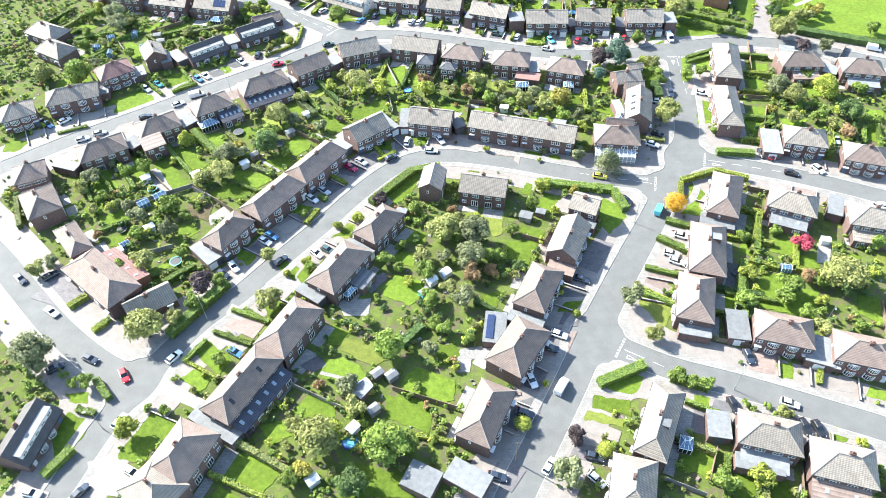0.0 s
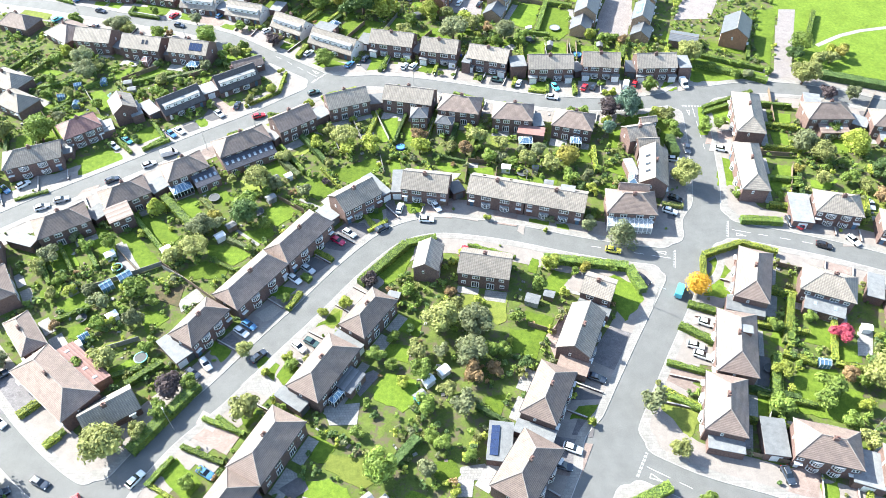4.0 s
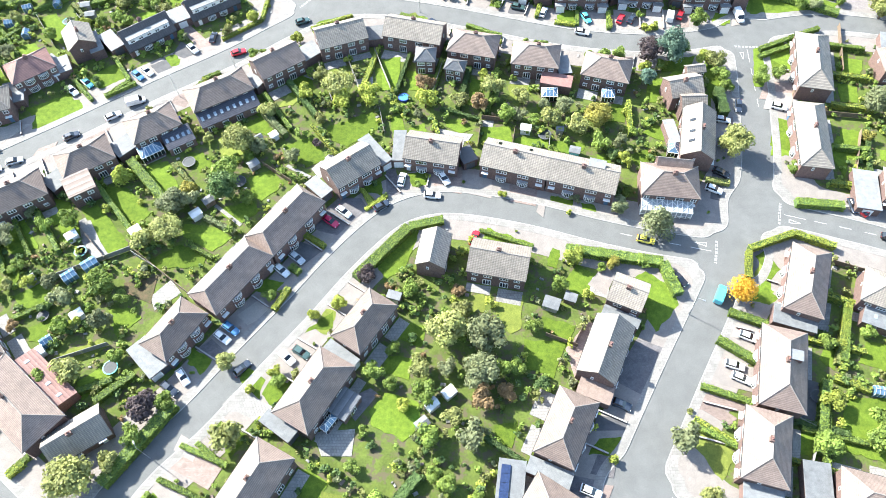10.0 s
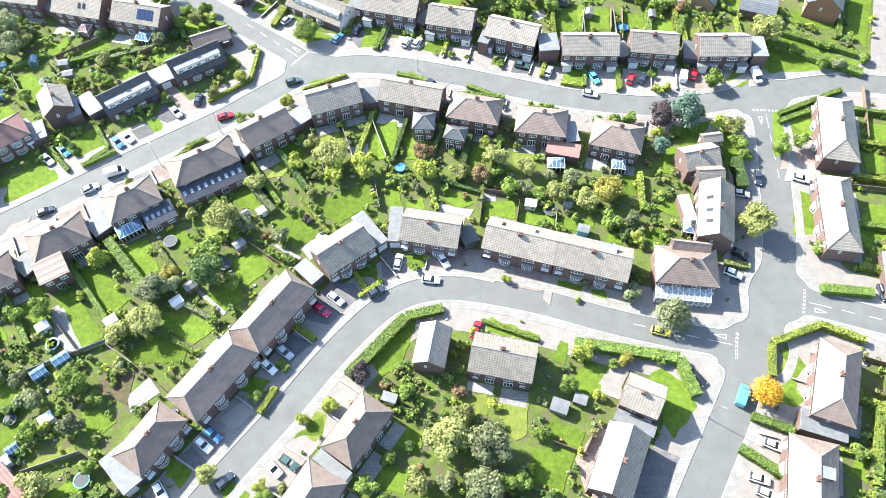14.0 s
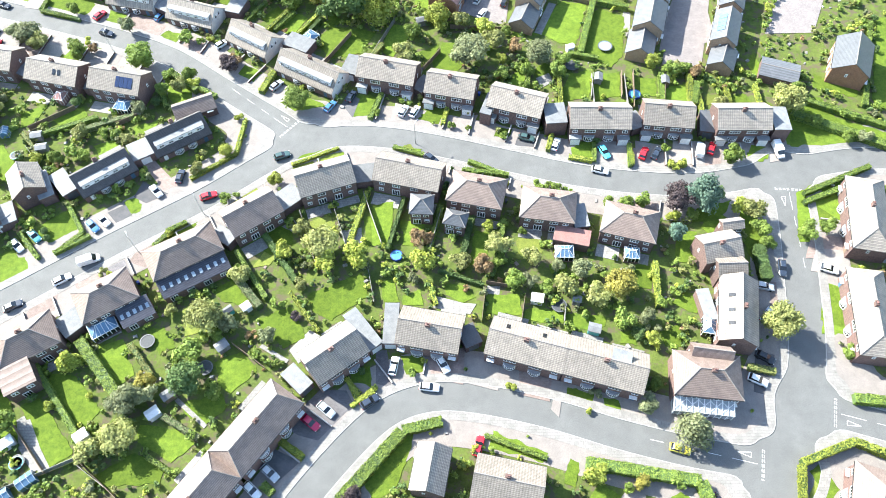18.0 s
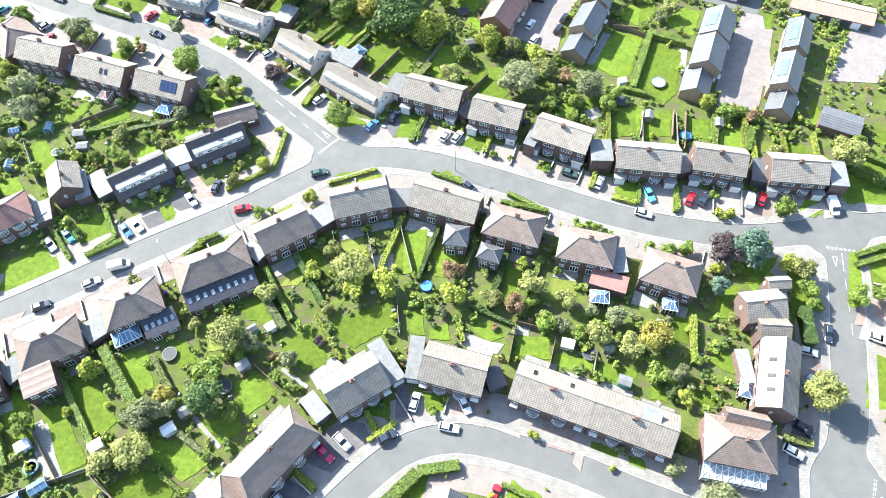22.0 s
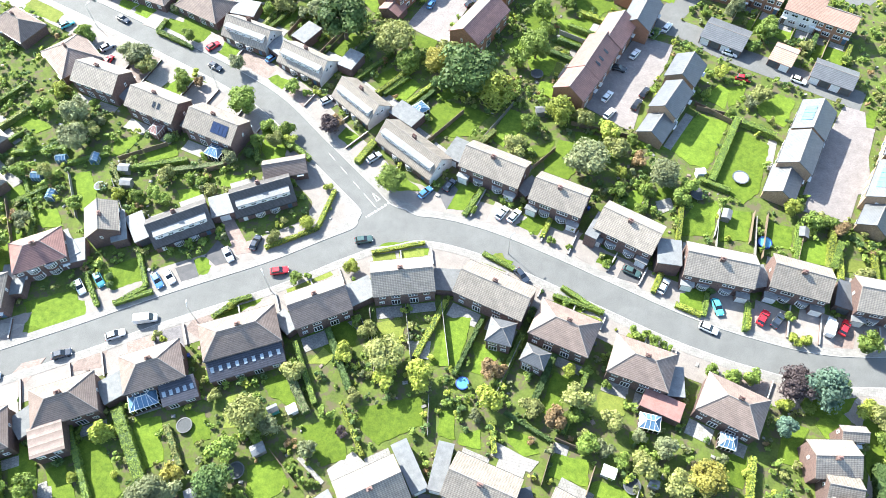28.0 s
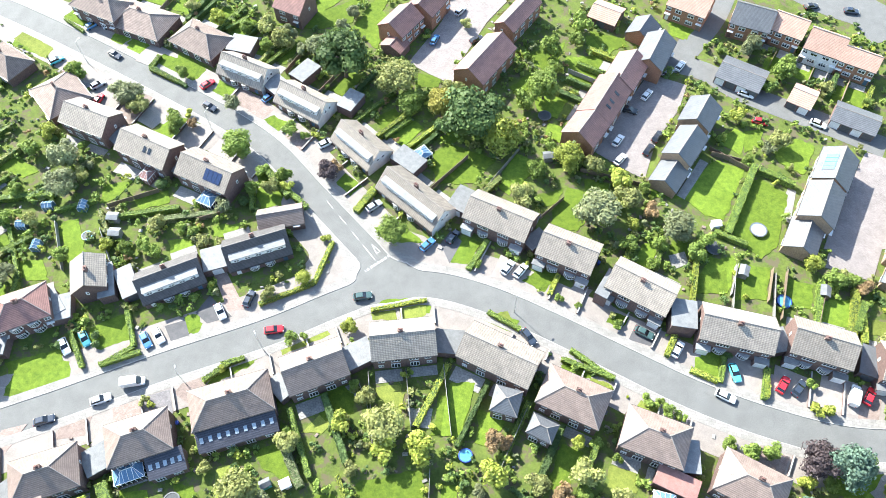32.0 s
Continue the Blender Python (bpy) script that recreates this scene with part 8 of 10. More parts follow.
tree('mid', 76.6, 128.1, 1.8)
tree('mid', 64.8, 78.0, 0.9)
tree('mid', 69.0, 76.6, 0.9)
tree('olive', 72.7, 77.2, 0.9)
hedge('mid', -118.6, 278.2, -118.2, 283.4, 1.2, 1.2)
hedge('lime', -51.0, 246.6, -48.5, 253.9, 1.6, 1.5)
hedge('mid', -50.7, 269.7, -45.8, 277.2, 1.2, 1.4)
hedge('mid', -118.6, 278.3, -109.1, 275.5, 1.0, 1.1)
hedge('lime', 22.5, 227.0, 24.0, 232.1, 1.0, 1.4)
hedge('lime', 27.5, 225.3, 33.2, 224.1, 1.2, 1.0)
hedge('mid', 33.6, 223.9, 34.2, 229.9, 1.0, 1.0)
hedge('mid', 42.2, 222.2, 42.8, 229.2, 1.0, 1.2)
hedge('lime', -3.4, 235.6, -2.2, 241.1, 1.0, 1.3)
hedge('mid', 60.6, 241.6, 62.7, 249.0, 1.5, 2)
hedge('mid', -15.7, 228.5, -8.0, 226.0, 1.0, 1.0)
hedge('mid', 3.0, 223.8, 12.1, 219.5, 1.0, 1.3)
hedge('mid', -22.0, 237.6, -19.3, 246.0, 1.2, 1.3)
hedge('mid', -66.9, 203.7, -62.7, 206.3, 1.0, 1.2)
hedge('lime', -22.4, 168.2, -19.8, 164.3, 0.8, 0.9)
hedge('lime', -19.7, 163.5, -16.3, 166.2, 0.9, 0.9)
hedge('lime', -35.3, 155.6, -30.1, 152.4, 1.2, 1.2)
hedge('dark', 67.6, 199.2, 67.6, 190.6, 2.4, 2.4)
hedge('olive', 59.6, 170.8, 65.1, 169.7, 1.4, 1.2)
hedge('mid', -69.2, 199.5, -65.4, 204.4, 1.0, 1.2)
hedge('lime', -40.3, 223.0, -29.1, 228.3, 0.8, 0.9)
hedge('lime', -39.3, 135.9, -36.5, 141.3, 1.3, 1.2)
hedge('lime', -35.0, 155.4, -29.6, 151.8, 1.2, 1.1)
hedge('mid', -22.0, 143.6, -10.6, 157.0, 2.4, 1.9)
hedge('mid', -10.6, 157.2, -2.8, 159.1, 2, 1.5)
hedge('mid', -77.5, 117.1, -70.2, 120.0, 1.4, 1.4)
hedge('mid', -36.8, 146.8, -34.6, 145.1, 1.6, 1.3)
hedge('mid', 81.1, 211.5, 95.2, 217.3, 1.2, 1.3)
hedge('mid', 24.7, 151.1, 45.9, 147.7, 2.2, 2)
hedge('mid', 45.9, 147.7, 48.1, 139.7, 2.2, 2)
hedge('lime', 65.7, 151.3, 76.7, 155.4, 1.4, 1.8)
hedge('lime', 76.7, 155.4, 85.0, 151.8, 1.4, 1.8)
hedge('lime', 65.7, 151.0, 64.2, 144.0, 1.3, 1.5)
hedge('mid', 54.7, 129.5, 62.0, 124.3, 1.8, 1.5)
hedge('mid', 49.5, 119.3, 59.1, 115.8, 1.3, 1.2)
hedge('mid', 58.2, 135.8, 65.8, 132.7, 1.6, 1.5)
hedge('lime', 83.8, 137.4, 79.1, 126.5, 1.4, 2)
hedge('mid', 5.5, 156.5, 17.6, 151.9, 0.9, 1)
hedge('mid', -67.0, 98.9, -56.2, 114.8, 2.4, 2.2)
hedge('lime', -85.7, 100.5, -83.2, 103.1, 1.4, 1.2)
hedge('mid', -50.5, 107.2, -44.4, 102.7, 1.0, 1.0)
hedge('mid', 46.1, 111.6, 54.6, 107.0, 1.2, 1.2)
hedge('mid', 49.0, 86.6, 56.7, 83.6, 2.0, 2)
hedge('mid', 74.5, 120.2, 69.4, 105.6, 1.8, 2.2)
hedge('lime', -94.2, 107.9, -90.2, 112.1, 1.6, 1.3)
hedge('mid', -85.6, 101.0, -82.6, 104.4, 1.2, 1.2)
hedge('mid', -83.7, 64.0, -79.7, 70.3, 1.8, 1.6)
hedge('mid', -56.6, 100.2, -46.8, 96.2, 1.0, 1.2)
hedge('mid', -80.4, 87.0, -75.8, 82.1, 1.6, 1.6)
hedge('mid', -82.2, 79.5, -77.7, 78.5, 1.4, 1.2)
hedge('dark', 124.7, 230.5, 151.9, 219.8, 3, 2.2)
hedge('mid', 79.1, 164.0, 90.0, 162.9, 2, 1.8)
hedge('mid', 83.5, 137.4, 79.1, 124.2, 1.5, 2)
hedge('mid', 81.7, 214.0, 99.6, 222.1, 1.2, 1.4)
hedge('mid', 84.6, 238.8, 106.5, 227.9, 2.4, 1.6)
hedge('mid', -122.2, 176.7, -113.9, 180.3, 0.8, 0.8)
hedge('lime', -22.3, 168.0, -19.8, 163.1, 0.8, 0.9)
hedge('lime', -19.8, 163.1, -16.7, 165.3, 0.8, 0.9)
hedge('mid', 1.4, 221.4, 12.7, 219.7, 1.0, 1.2)
hedge('lime', 42.6, 226.5, 42.7, 222.6, 0.8, 1.2)
hedge('lime', 51.4, 222.7, 55.9, 222.7, 0.9, 1.0)
hedge('dark', -119.3, 279.2, -106.5, 274.6, 0.9, 1.1)
hedge('mid', -151.0, 290.7, -143.2, 287.2, 0.8, 1.0)
hedge('mid', -104.3, 296.6, -100.0, 302.7, 1.0, 1.6)
hedge('dark', -91.6, 307.2, -84.1, 315.0, 1.0, 1.4)
hedge('mid', -89.1, 285.2, -84.2, 296.2, 1.0, 1.4)
hedge('mid', -91.6, 197.7, -84.5, 202.5, 1.0, 1.2)
hedge('lime', -3.2, 237.1, -2.3, 240.9, 0.9, 1.2)
hedge('lime', 22.9, 228.5, 23.6, 232.1, 0.9, 1.2)
hedge('lime', 42.9, 228.9, 43.0, 223.1, 0.8, 1.1)
hedge('lime', 83.3, 89.3, 81.4, 84.5, 1.0, 1.2)
hedge('mid', -79.3, 175.8, -66.5, 161.8, 2.2, 2.4)
hedge('mid', -87.4, 170.6, -75.1, 156.3, 1.2, 1.6)
hedge('olive', -68.7, 175.3, -62.7, 168.4, 1.2, 1.5)
hedge('grey', -48.9, 191.5, -42.4, 184, 1.6, 2)
hedge('lime', -36.5, 187.9, -29.1, 178.3, 0.8, 1)
hedge('grey', -58.5, 159.9, -50.5, 155.5, 1.2, 1.4)
hedge('mid', -60, 151.9, -54.4, 148.8, 1, 1.2)
tree('willow', -80.1, 171.3, 2.5)
tree('grey', -65.8, 162.1, 3.2)
tree('grey', -62.7, 163.6, 2.3)
tree('gold', -63.2, 166.7, 2.1)
tree('dark', -54.7, 166.6, 3.5)
tree('olive', -53, 180.2, 3.7)
tree('grey', -48.5, 179.7, 2.1)
tree('mid', -55.2, 173.2, 2.6)
tree('olive', -66, 155, 3.3)
tree('olive', -70.9, 153, 2.6)
tree('lime', -81.7, 161.9, 1.3)
tree('limeround', -74.6, 164.2, 0.7)
tree('mid', -48.8, 164.6, 1.7)
tree('grey', -39.8, 177, 1.8)
tree('purple', -34.5, 182, 1.2)
tree('mid', -50.3, 177.3, 1.6)
tree('olive', -61.5, 183.2, 1.4)
tree('mid', -42.7, 173.2, 1)
tree('mid', -37.6, 171.4, 0.9)
tree('olive', -34.1, 189.2, 1.6)
hedge('lime', -6.1, 190.7, -4.3, 184.8, 0.9, 1.2)
hedge('lime', 44.2, 195.4, 43.4, 184.3, 1, 1.8)
hedge('dark', -4, 193.3, 6, 189.7, 0.8, 1.2)
tree('limegold', -7.7, 194.2, 2.8)
tree('russet', 5.9, 193.5, 2.4)
tree('olive', 1.1, 195, 2.1)
tree('mid', 12.8, 190.2, 2.2)
tree('grey', 15.7, 190.2, 1.9)
tree('olive', 23.4, 188.1, 2.7)
tree('grey', 27.3, 192.9, 2.3)
tree('gold', 35.3, 188.8, 3.4)
tree('olive', 30.3, 186.1, 2.7)
tree('mid', 34.9, 180.9, 2.3)
tree('grey', 40.6, 181.4, 1.8)
tree('dark', 38.2, 178, 1.6)
tree('lime', 40.8, 176.7, 1.6)
tree('mid', 19.7, 188.9, 1.6)
tree('olive', 17.2, 195.7, 2.3)
tree('grey', -9.7, 191.1, 1.4)
tree('mid', 10, 195.4, 1.6)
tree('lime', 43.2, 191.5, 1.2)
tree('mid', -15.4, 192.6, 1.2)
tree('russet', 2.1, 188.8, 0.8)
tree('mid', 43.9, 185.2, 1.4)
tree('grey', 22.4, 194.4, 1.5)
tree('mid', 27.7, 182.6, 1)
hedge('lime', -21.2, 162.1, -16.2, 166.5, 0.8, 0.9)
hedge('lime', -22.9, 168.2, -19.4, 164.9, 0.7, 0.9)
tree('lime', 11.1, 166.5, 1.1)
tree('grey', 37.8, 161.9, 2.2)
tree('mid', 40.5, 166.9, 1.5)
tree('grey', 28, 165, 1.1)
tree('lime', 26.5, 161.4, 0.7)
tree('mid', -8.9, 169.3, 1)
tree('lime', -6.7, 172, 0.7)
tree('dark', -19.3, 169.5, 0.9)
tree('olive', -1.8, 130, 4)
tree('grey', 6.4, 128.7, 4)
tree('grey', 5.1, 120.6, 3.4)
tree('russet', 5.1, 116.1, 2.6)
tree('russet', 10.5, 117.6, 1.9)
tree('mid', -6.2, 117.2, 2.6)
tree('mid', -16.8, 121.5, 2)
tree('lime', -10.4, 114.8, 1.5)
tree('mid', -4.9, 108, 2.4)
tree('mid', 16.6, 131.7, 1.8)
tree('lime', 7.6, 137.8, 1.3)
tree('olive', -7.2, 122.3, 2.3)
tree('red2', 0.6, 140.5, 1.5)
tree('mid', -9.7, 140.3, 1.8)
tree('mid', -12.8, 126.8, 1.6)
tree('mid', 12.6, 122.5, 1.9)
tree('dark', 17.5, 119.4, 1.5)
tree('olive', 1.4, 135.4, 2.2)
tree('mid', 9.5, 122.4, 2.1)
tree('dark', -9, 129.7, 1.2)
tree('mid', -13.3, 119.2, 1.6)
tree('olive', -0.5, 112.4, 1.9)
tree('mid', -18.4, 109.5, 1.1)
tree('gold', 2.2, 124.8, 0.7)
tree('red2', -6.9, 125.5, 0.9)
tree('dark', -16.4, 106.9, 0.9)
tree('grey', -1.7, 122.5, 1.8)
tree('mid', -77.2, 141.3, 3)
tree('grey', -84.6, 137.9, 2.5)
tree('grey', -75.5, 133.1, 2.3)
tree('russet', -94.4, 131.9, 1.4)
tree('olive', -78.8, 121.2, 2.8)
tree('mid', -83.8, 131.3, 1.9)
tree('lime', -93.9, 142.5, 1.7)
tree('grey', -89.6, 142.4, 1.9)
tree('mid', -70.4, 124.8, 1.7)
tree('mid', -72.7, 138.4, 1.6)
tree('mid', -97.9, 146, 1.8)
tree('olive', -98.9, 141.7, 1.6)
tree('mid', -78.9, 136.1, 1.3)
tree('dark', -89.2, 136.1, 1.2)
tree('lime', -81.7, 132.8, 1.3)
tree('grey', -69.4, 146.4, 1.2)
tree('mid', -70.1, 142.2, 0.9)
tree('purple', -62.4, 113.9, 3.1)
hedge('mid', -72.7, 115.3, -65.8, 121.2, 1.5, 1.6)
hedge('mid', -95.1, 133.7, -88.3, 137.8, 1, 1.3)
hedge('mid', -135.5, 230.3, -122.6, 235, 1.4, 1.6)
hedge('mid', -107.2, 231.5, -91.8, 238.1, 1.2, 1.6)
hedge('grey', -97.3, 232.8, -82.5, 238.8, 1.2, 1.6)
hedge('mid', -127.2, 216.6, -121.4, 223.3, 1.2, 1.4)
hedge('lime', -64.4, 218.7, -54.4, 226.4, 0.9, 1.1)
hedge('lime', -54.4, 226.3, -53.7, 237.6, 0.9, 1.2)
hedge('mid', -69, 248.7, -62.5, 245.1, 1.2, 1.6)
hedge('mid', -92.8, 212.2, -86.4, 203.2, 1, 1.2)
hedge('mid', -86.4, 203.2, -90.9, 198.1, 1, 1.2)
hedge('mid', -101.3, 203.3, -94.7, 196.4, 1, 1.2)
hedge('mid', -120.4, 214.1, -128, 223.7, 0.9, 1.3)
hedge('olive', -109.8, 233, -103.8, 226.5, 1, 1.4)
hedge('mid', -120.2, 230.6, -112.1, 235.6, 0.9, 1.3)
tree('mid', -133.9, 245.1, 2.3)
tree('grey', -124.2, 244.4, 3.7)
tree('grey', -120.7, 236.9, 3.4)
tree('olive', -94.1, 232.1, 2.1)
tree('mid', -98.3, 224.6, 1.8)
tree('mid', -94.8, 226.3, 1.8)
tree('grey', -81.3, 240.3, 1.9)
tree('round', -98.8, 243.4, 1.3)
tree('mid', -129.9, 224.7, 1.9)
tree('olive', -123.7, 226.2, 1.9)
tree('mid', -111.9, 219.4, 1.9)
tree('grey', -121.4, 212.3, 2.1)
tree('lime', -103.5, 224.4, 1.6)
tree('lime', -69.1, 249.1, 1.6)
tree('round', -77.8, 243.2, 1.3)
tree('mid', -76.9, 246.6, 1.8)
tree('mid', -76.4, 252.2, 1.6)
tree('lime', -55.5, 238.1, 1.2)
tree('limeround', -56.8, 226.7, 1.6)
tree('olive', -62.8, 221.2, 1.7)
tree('round', -95.5, 203.6, 0.9)
tree('round', -94.5, 201.8, 0.8)
tree('mid', -91.8, 225.3, 1.6)
tree('olive', -118.3, 241, 1.8)
tree('mid', -88.6, 232.9, 1.5)
tree('mid', -131.7, 233.6, 1.8)
tree('olive', -82.3, 230.4, 1.6)
tree('mid', -85.9, 232.6, 1.4)
tree('grey', -118.4, 244.4, 1.6)
hedge('mid', 39.2, 281.7, 33.5, 260.3, 1.6, 1.8)
hedge('mid', 40.2, 280.7, 48.5, 277.8, 1.5, 1.8)
hedge('mid', 30.5, 260.4, 38.1, 258.4, 1.2, 1.4)
hedge('lime', 11.6, 246.7, 13.1, 258, 1, 1.4)
hedge('mid', 18.6, 247.3, 19.6, 256.2, 1, 1.4)
tree('dark', -29.9, 277.1, 6.9)
tree('gold', -38.9, 281.3, 3.4)
tree('willow', -21.8, 274.4, 5)
tree('mid', -14.4, 292.3, 3.8)
tree('lime', -4.6, 272.2, 3.5)
tree('olive', 1, 271.2, 2.6)
tree('limegold', 7.9, 268.4, 2.8)
tree('olive', 10.3, 263.7, 2.7)
tree('grey', 3.4, 257.1, 4.6)
tree('russet', 15.7, 262.1, 2)
tree('grey', 21.9, 257.7, 3.7)
tree('lime', -13.7, 261.8, 1.6)
tree('mid', -9.7, 275.4, 1.5)
tree('mid', -11.9, 267.2, 2.3)
tree('lime', 12.6, 257.6, 1.6)
tree('mid', 18.8, 253.4, 1.8)
tree('mid', 26.6, 252.7, 2.4)
tree('lime', 34.4, 296, 1.9)
tree('olive', 44.4, 289.8, 2.5)
tree('grey', 41.9, 287.4, 1.7)
tree('mid', 37.4, 282.7, 1.5)
tree('lime', 51.6, 255.7, 2.1)
tree('mid', 28.2, 256.5, 2.1)
tree('mid', 45.1, 313.1, 2.8)
tree('mid', -8.8, 318.9, 2.9)
tree('mid', -14.8, 308, 2.9)
tree('mid', -9, 313.5, 2.1)
tree('mid', 11.8, 251.6, 1.9)
tree('olive', -37, 286.3, 3)
tree('mid', -18.7, 288, 2.9)
tree('dark', -36.3, 274.7, 2.5)
tree('mid', 13.8, 268.5, 1.5)
tree('olive', 6.9, 263, 1.8)
tree('mid', 17.6, 248, 1.4)
hedge('lime', 83.7, 137.4, 78.6, 122.5, 1.2, 1.6)
hedge('lime', 76.5, 121.2, 83.1, 118.3, 1.4, 1.4)
hedge('lime', 91.9, 131.2, 87.5, 118.7, 1.2, 1.4)
hedge('lime', 87.4, 118.3, 93.8, 116.3, 1.2, 1.3)
hedge('mid', 127, 174.9, 123.7, 167, 1, 1.6)
tree('grey', 105.4, 193.1, 3.4)
tree('olive', 109.3, 188.6, 3.3)
tree('willow', 121, 193.1, 4)
tree('dark', 123.5, 179.6, 3.7)
tree('lime', 122, 181.5, 1.9)
tree('gold', 101.1, 183.4, 1.5)
tree('mid', 113.9, 178.2, 2.4)
tree('olive', 106.3, 178.7, 2.2)
tree('russet', 119.7, 170.6, 2.3)
tree('mid', 117.7, 200.9, 2.2)
tree('mid', 99.2, 177.4, 1.3)
tree('olive', 117.4, 175.4, 1.9)
tree('mid', 131.8, 192.2, 2.4)
tree('red', 90.8, 125.1, 2.4)
tree('olive', 95.8, 112.7, 4.7)
tree('mid', 109.9, 125.1, 2)
tree('limeround', 100, 125.5, 0.8)
tree('russet', 88.6, 114.4, 1.9)
tree('mid', 82.9, 111.1, 2.8)
tree('mid', 86.1, 131, 1.6)
tree('lime', 105.7, 116.3, 1.4)
tree('mid', 90.8, 112.7, 1.8)
tree('mid', 115.4, 186.3, 1.7)
hedge('lime', -9.1, 73.2, 0.3, 71.1, 1, 1)
hedge('dark', -11.7, 95.5, -7, 101.2, 2, 2)
tree('mid', -14.2, 93.5, 3.6)
tree('grey', -23, 83.8, 2.5)
tree('olive', -21.3, 78.7, 2.4)
tree('olive', -27.7, 69.9, 4.2)
tree('lime', -25.1, 74.1, 1.7)
tree('mid', -13.6, 68.8, 4.6)
tree('olive', -33.7, 74.5, 1.9)
tree('russet', -29.6, 85, 1.3)
tree('gold', -17.6, 83.1, 1)
tree('grey', -4.8, 93.6, 2)
tree('mid', -19.8, 102.5, 1.5)
tree('mid', -7.4, 84.3, 1.1)
tree('lime', 0.9, 89.7, 1.2)
tree('mid', 4.2, 96.9, 1.6)
tree('mid', -1.3, 99.3, 1.9)
tree('grey', 3.1, 108.2, 2.7)
tree('mid', -4.1, 101.3, 1.6)
tree('purple', -43.1, 73.6, 1.4)
tree('mid', -37.2, 68.3, 1.3)
tree('dark', -27.6, 94, 0.9)
tree('mid', -9.4, 82.3, 0.9)
tree('russet', -5.7, 79.7, 0.9)
tree('mid', -9, 69.8, 2.4)
tree('olive', -16.6, 73.1, 1.4)
hedge('mid', -61.7, 91.5, -57.7, 97.8, 1, 1.2)
hedge('lime', -61.6, 92.2, -52.6, 87.1, 0.8, 0.8)
hedge('mid', -53.5, 106.7, -43.7, 102.8, 1, 1.3)
hedge('lime', -93.6, 107.7, -90.3, 111.5, 1.2, 1)
tree('mid', -85.3, 86.1, 1.4)
tree('mid', -81.9, 85.8, 1.8)
tree('mid', -88, 88.3, 1.1)
tree('grey', -94.5, 91.9, 4.4)
tree('olive', -71.7, 99.2, 4.3)
tree('mid', -58.1, 114.8, 2)
tree('mid', -62.8, 108, 2.1)
tree('mid', -53.3, 91.8, 1.7)
tree('mid', -62.5, 87.2, 0.9)
tree('lime', -56.3, 88, 0.7)
tree('lime', -69.1, 73.7, 2.5)
tree('mid', -66.7, 79.5, 1)
tree('olive', -44.4, 107.8, 3.1)
tree('olive', -105.8, 118.7, 2.2)
tree('grey', -102.7, 121.9, 2)
tree('olive', -66.2, 103.4, 2.1)
hedge('mid', 32.6, 84.9, 43.8, 89.8, 2.2, 1.8)
hedge('lime', 47.1, 112.7, 54, 107.8, 1, 1)
tree('mid', 50.2, 86.3, 1.9)
tree('mid', 53, 84.9, 1.7)
tree('mid', 56.3, 84.5, 1.6)
tree('purple', 26.3, 71.8, 2.1)
tree('limeround', 31.6, 68.6, 1.6)
tree('grey', 43.9, 107.9, 2.7)
tree('olive', 47.4, 97.2, 2.1)
tree('limeround', 15, 74.9, 1.7)
tree('lime', 20.8, 85.2, 0.9)
tree('olive', 70.8, 77.2, 1.5)
tree('mid', 63.9, 79.8, 1)
tree('mid', 81, 108.2, 2.5)
tree('olive', 87.1, 98.4, 2.2)
tree('lime', 89.8, 106.9, 1.6)
tree('dark', 96.5, 110.3, 3)
tree('mid', 96.4, 99.5, 1.7)
tree('mid', 84.6, 103.1, 2)
tree('mid', 68.4, 79.1, 0.9)
hedge('mid', 87.2, 244.1, 107.3, 234.4, 1.6, 1.6)
hedge('mid', 114.2, 272, 103.9, 241.1, 1.2, 1.5)
hedge('mid', 128.3, 253, 136.6, 270.3, 1.5, 2)
tree('mid', 122.7, 245.3, 3.9)
tree('olive', 117.5, 226.7, 4.3)
tree('gold', 135.4, 241.2, 2.2)
tree('olive', 130.8, 238.5, 2.3)
tree('grey', 129.9, 217.9, 2.3)
tree('mid', 89.2, 235.5, 1.9)
tree('mid', 96.3, 230.5, 1.7)
tree('grey', 100.4, 230.4, 1.7)
tree('dark', 119.4, 240.7, 2.8)
tree('olive', 126.1, 237.3, 2.4)
tree('mid', 108.2, 232.9, 1.6)
tree('mid', 87.5, 245.9, 2)
hedge('mid', -100.2, 163.9, -90, 150.3, 1.2, 1.8)
hedge('mid', -103.7, 160, -96.2, 149.1, 1, 1.5)
tree('grey', -103.1, 153.5, 2.7)
tree('mid', -89.1, 158.3, 2.3)
tree('mid', -94.8, 156.7, 1.9)
tree('olive', -104.4, 149.9, 2.3)
tree('grey', -99.4, 161, 1.7)
hedge('mid', -76.7, 254, -67.8, 247, 1.6, 2)
hedge('mid', -77.3, 247.3, -74.6, 241.2, 1.2, 1.6)
tree('mid', -104.3, 263.1, 1.9)
tree('lime', -101.8, 265.5, 1.2)
tree('olive', -72.5, 247.6, 2)
tree('mid', -70.8, 252.2, 1.9)
tree('mid', 46.4, 317.1, 2.2)
tree('mid', 41.7, 307.9, 1.6)
tree('olive', 56.5, 311.1, 1.8)
tree('mid', 66.4, 308.2, 1.4)
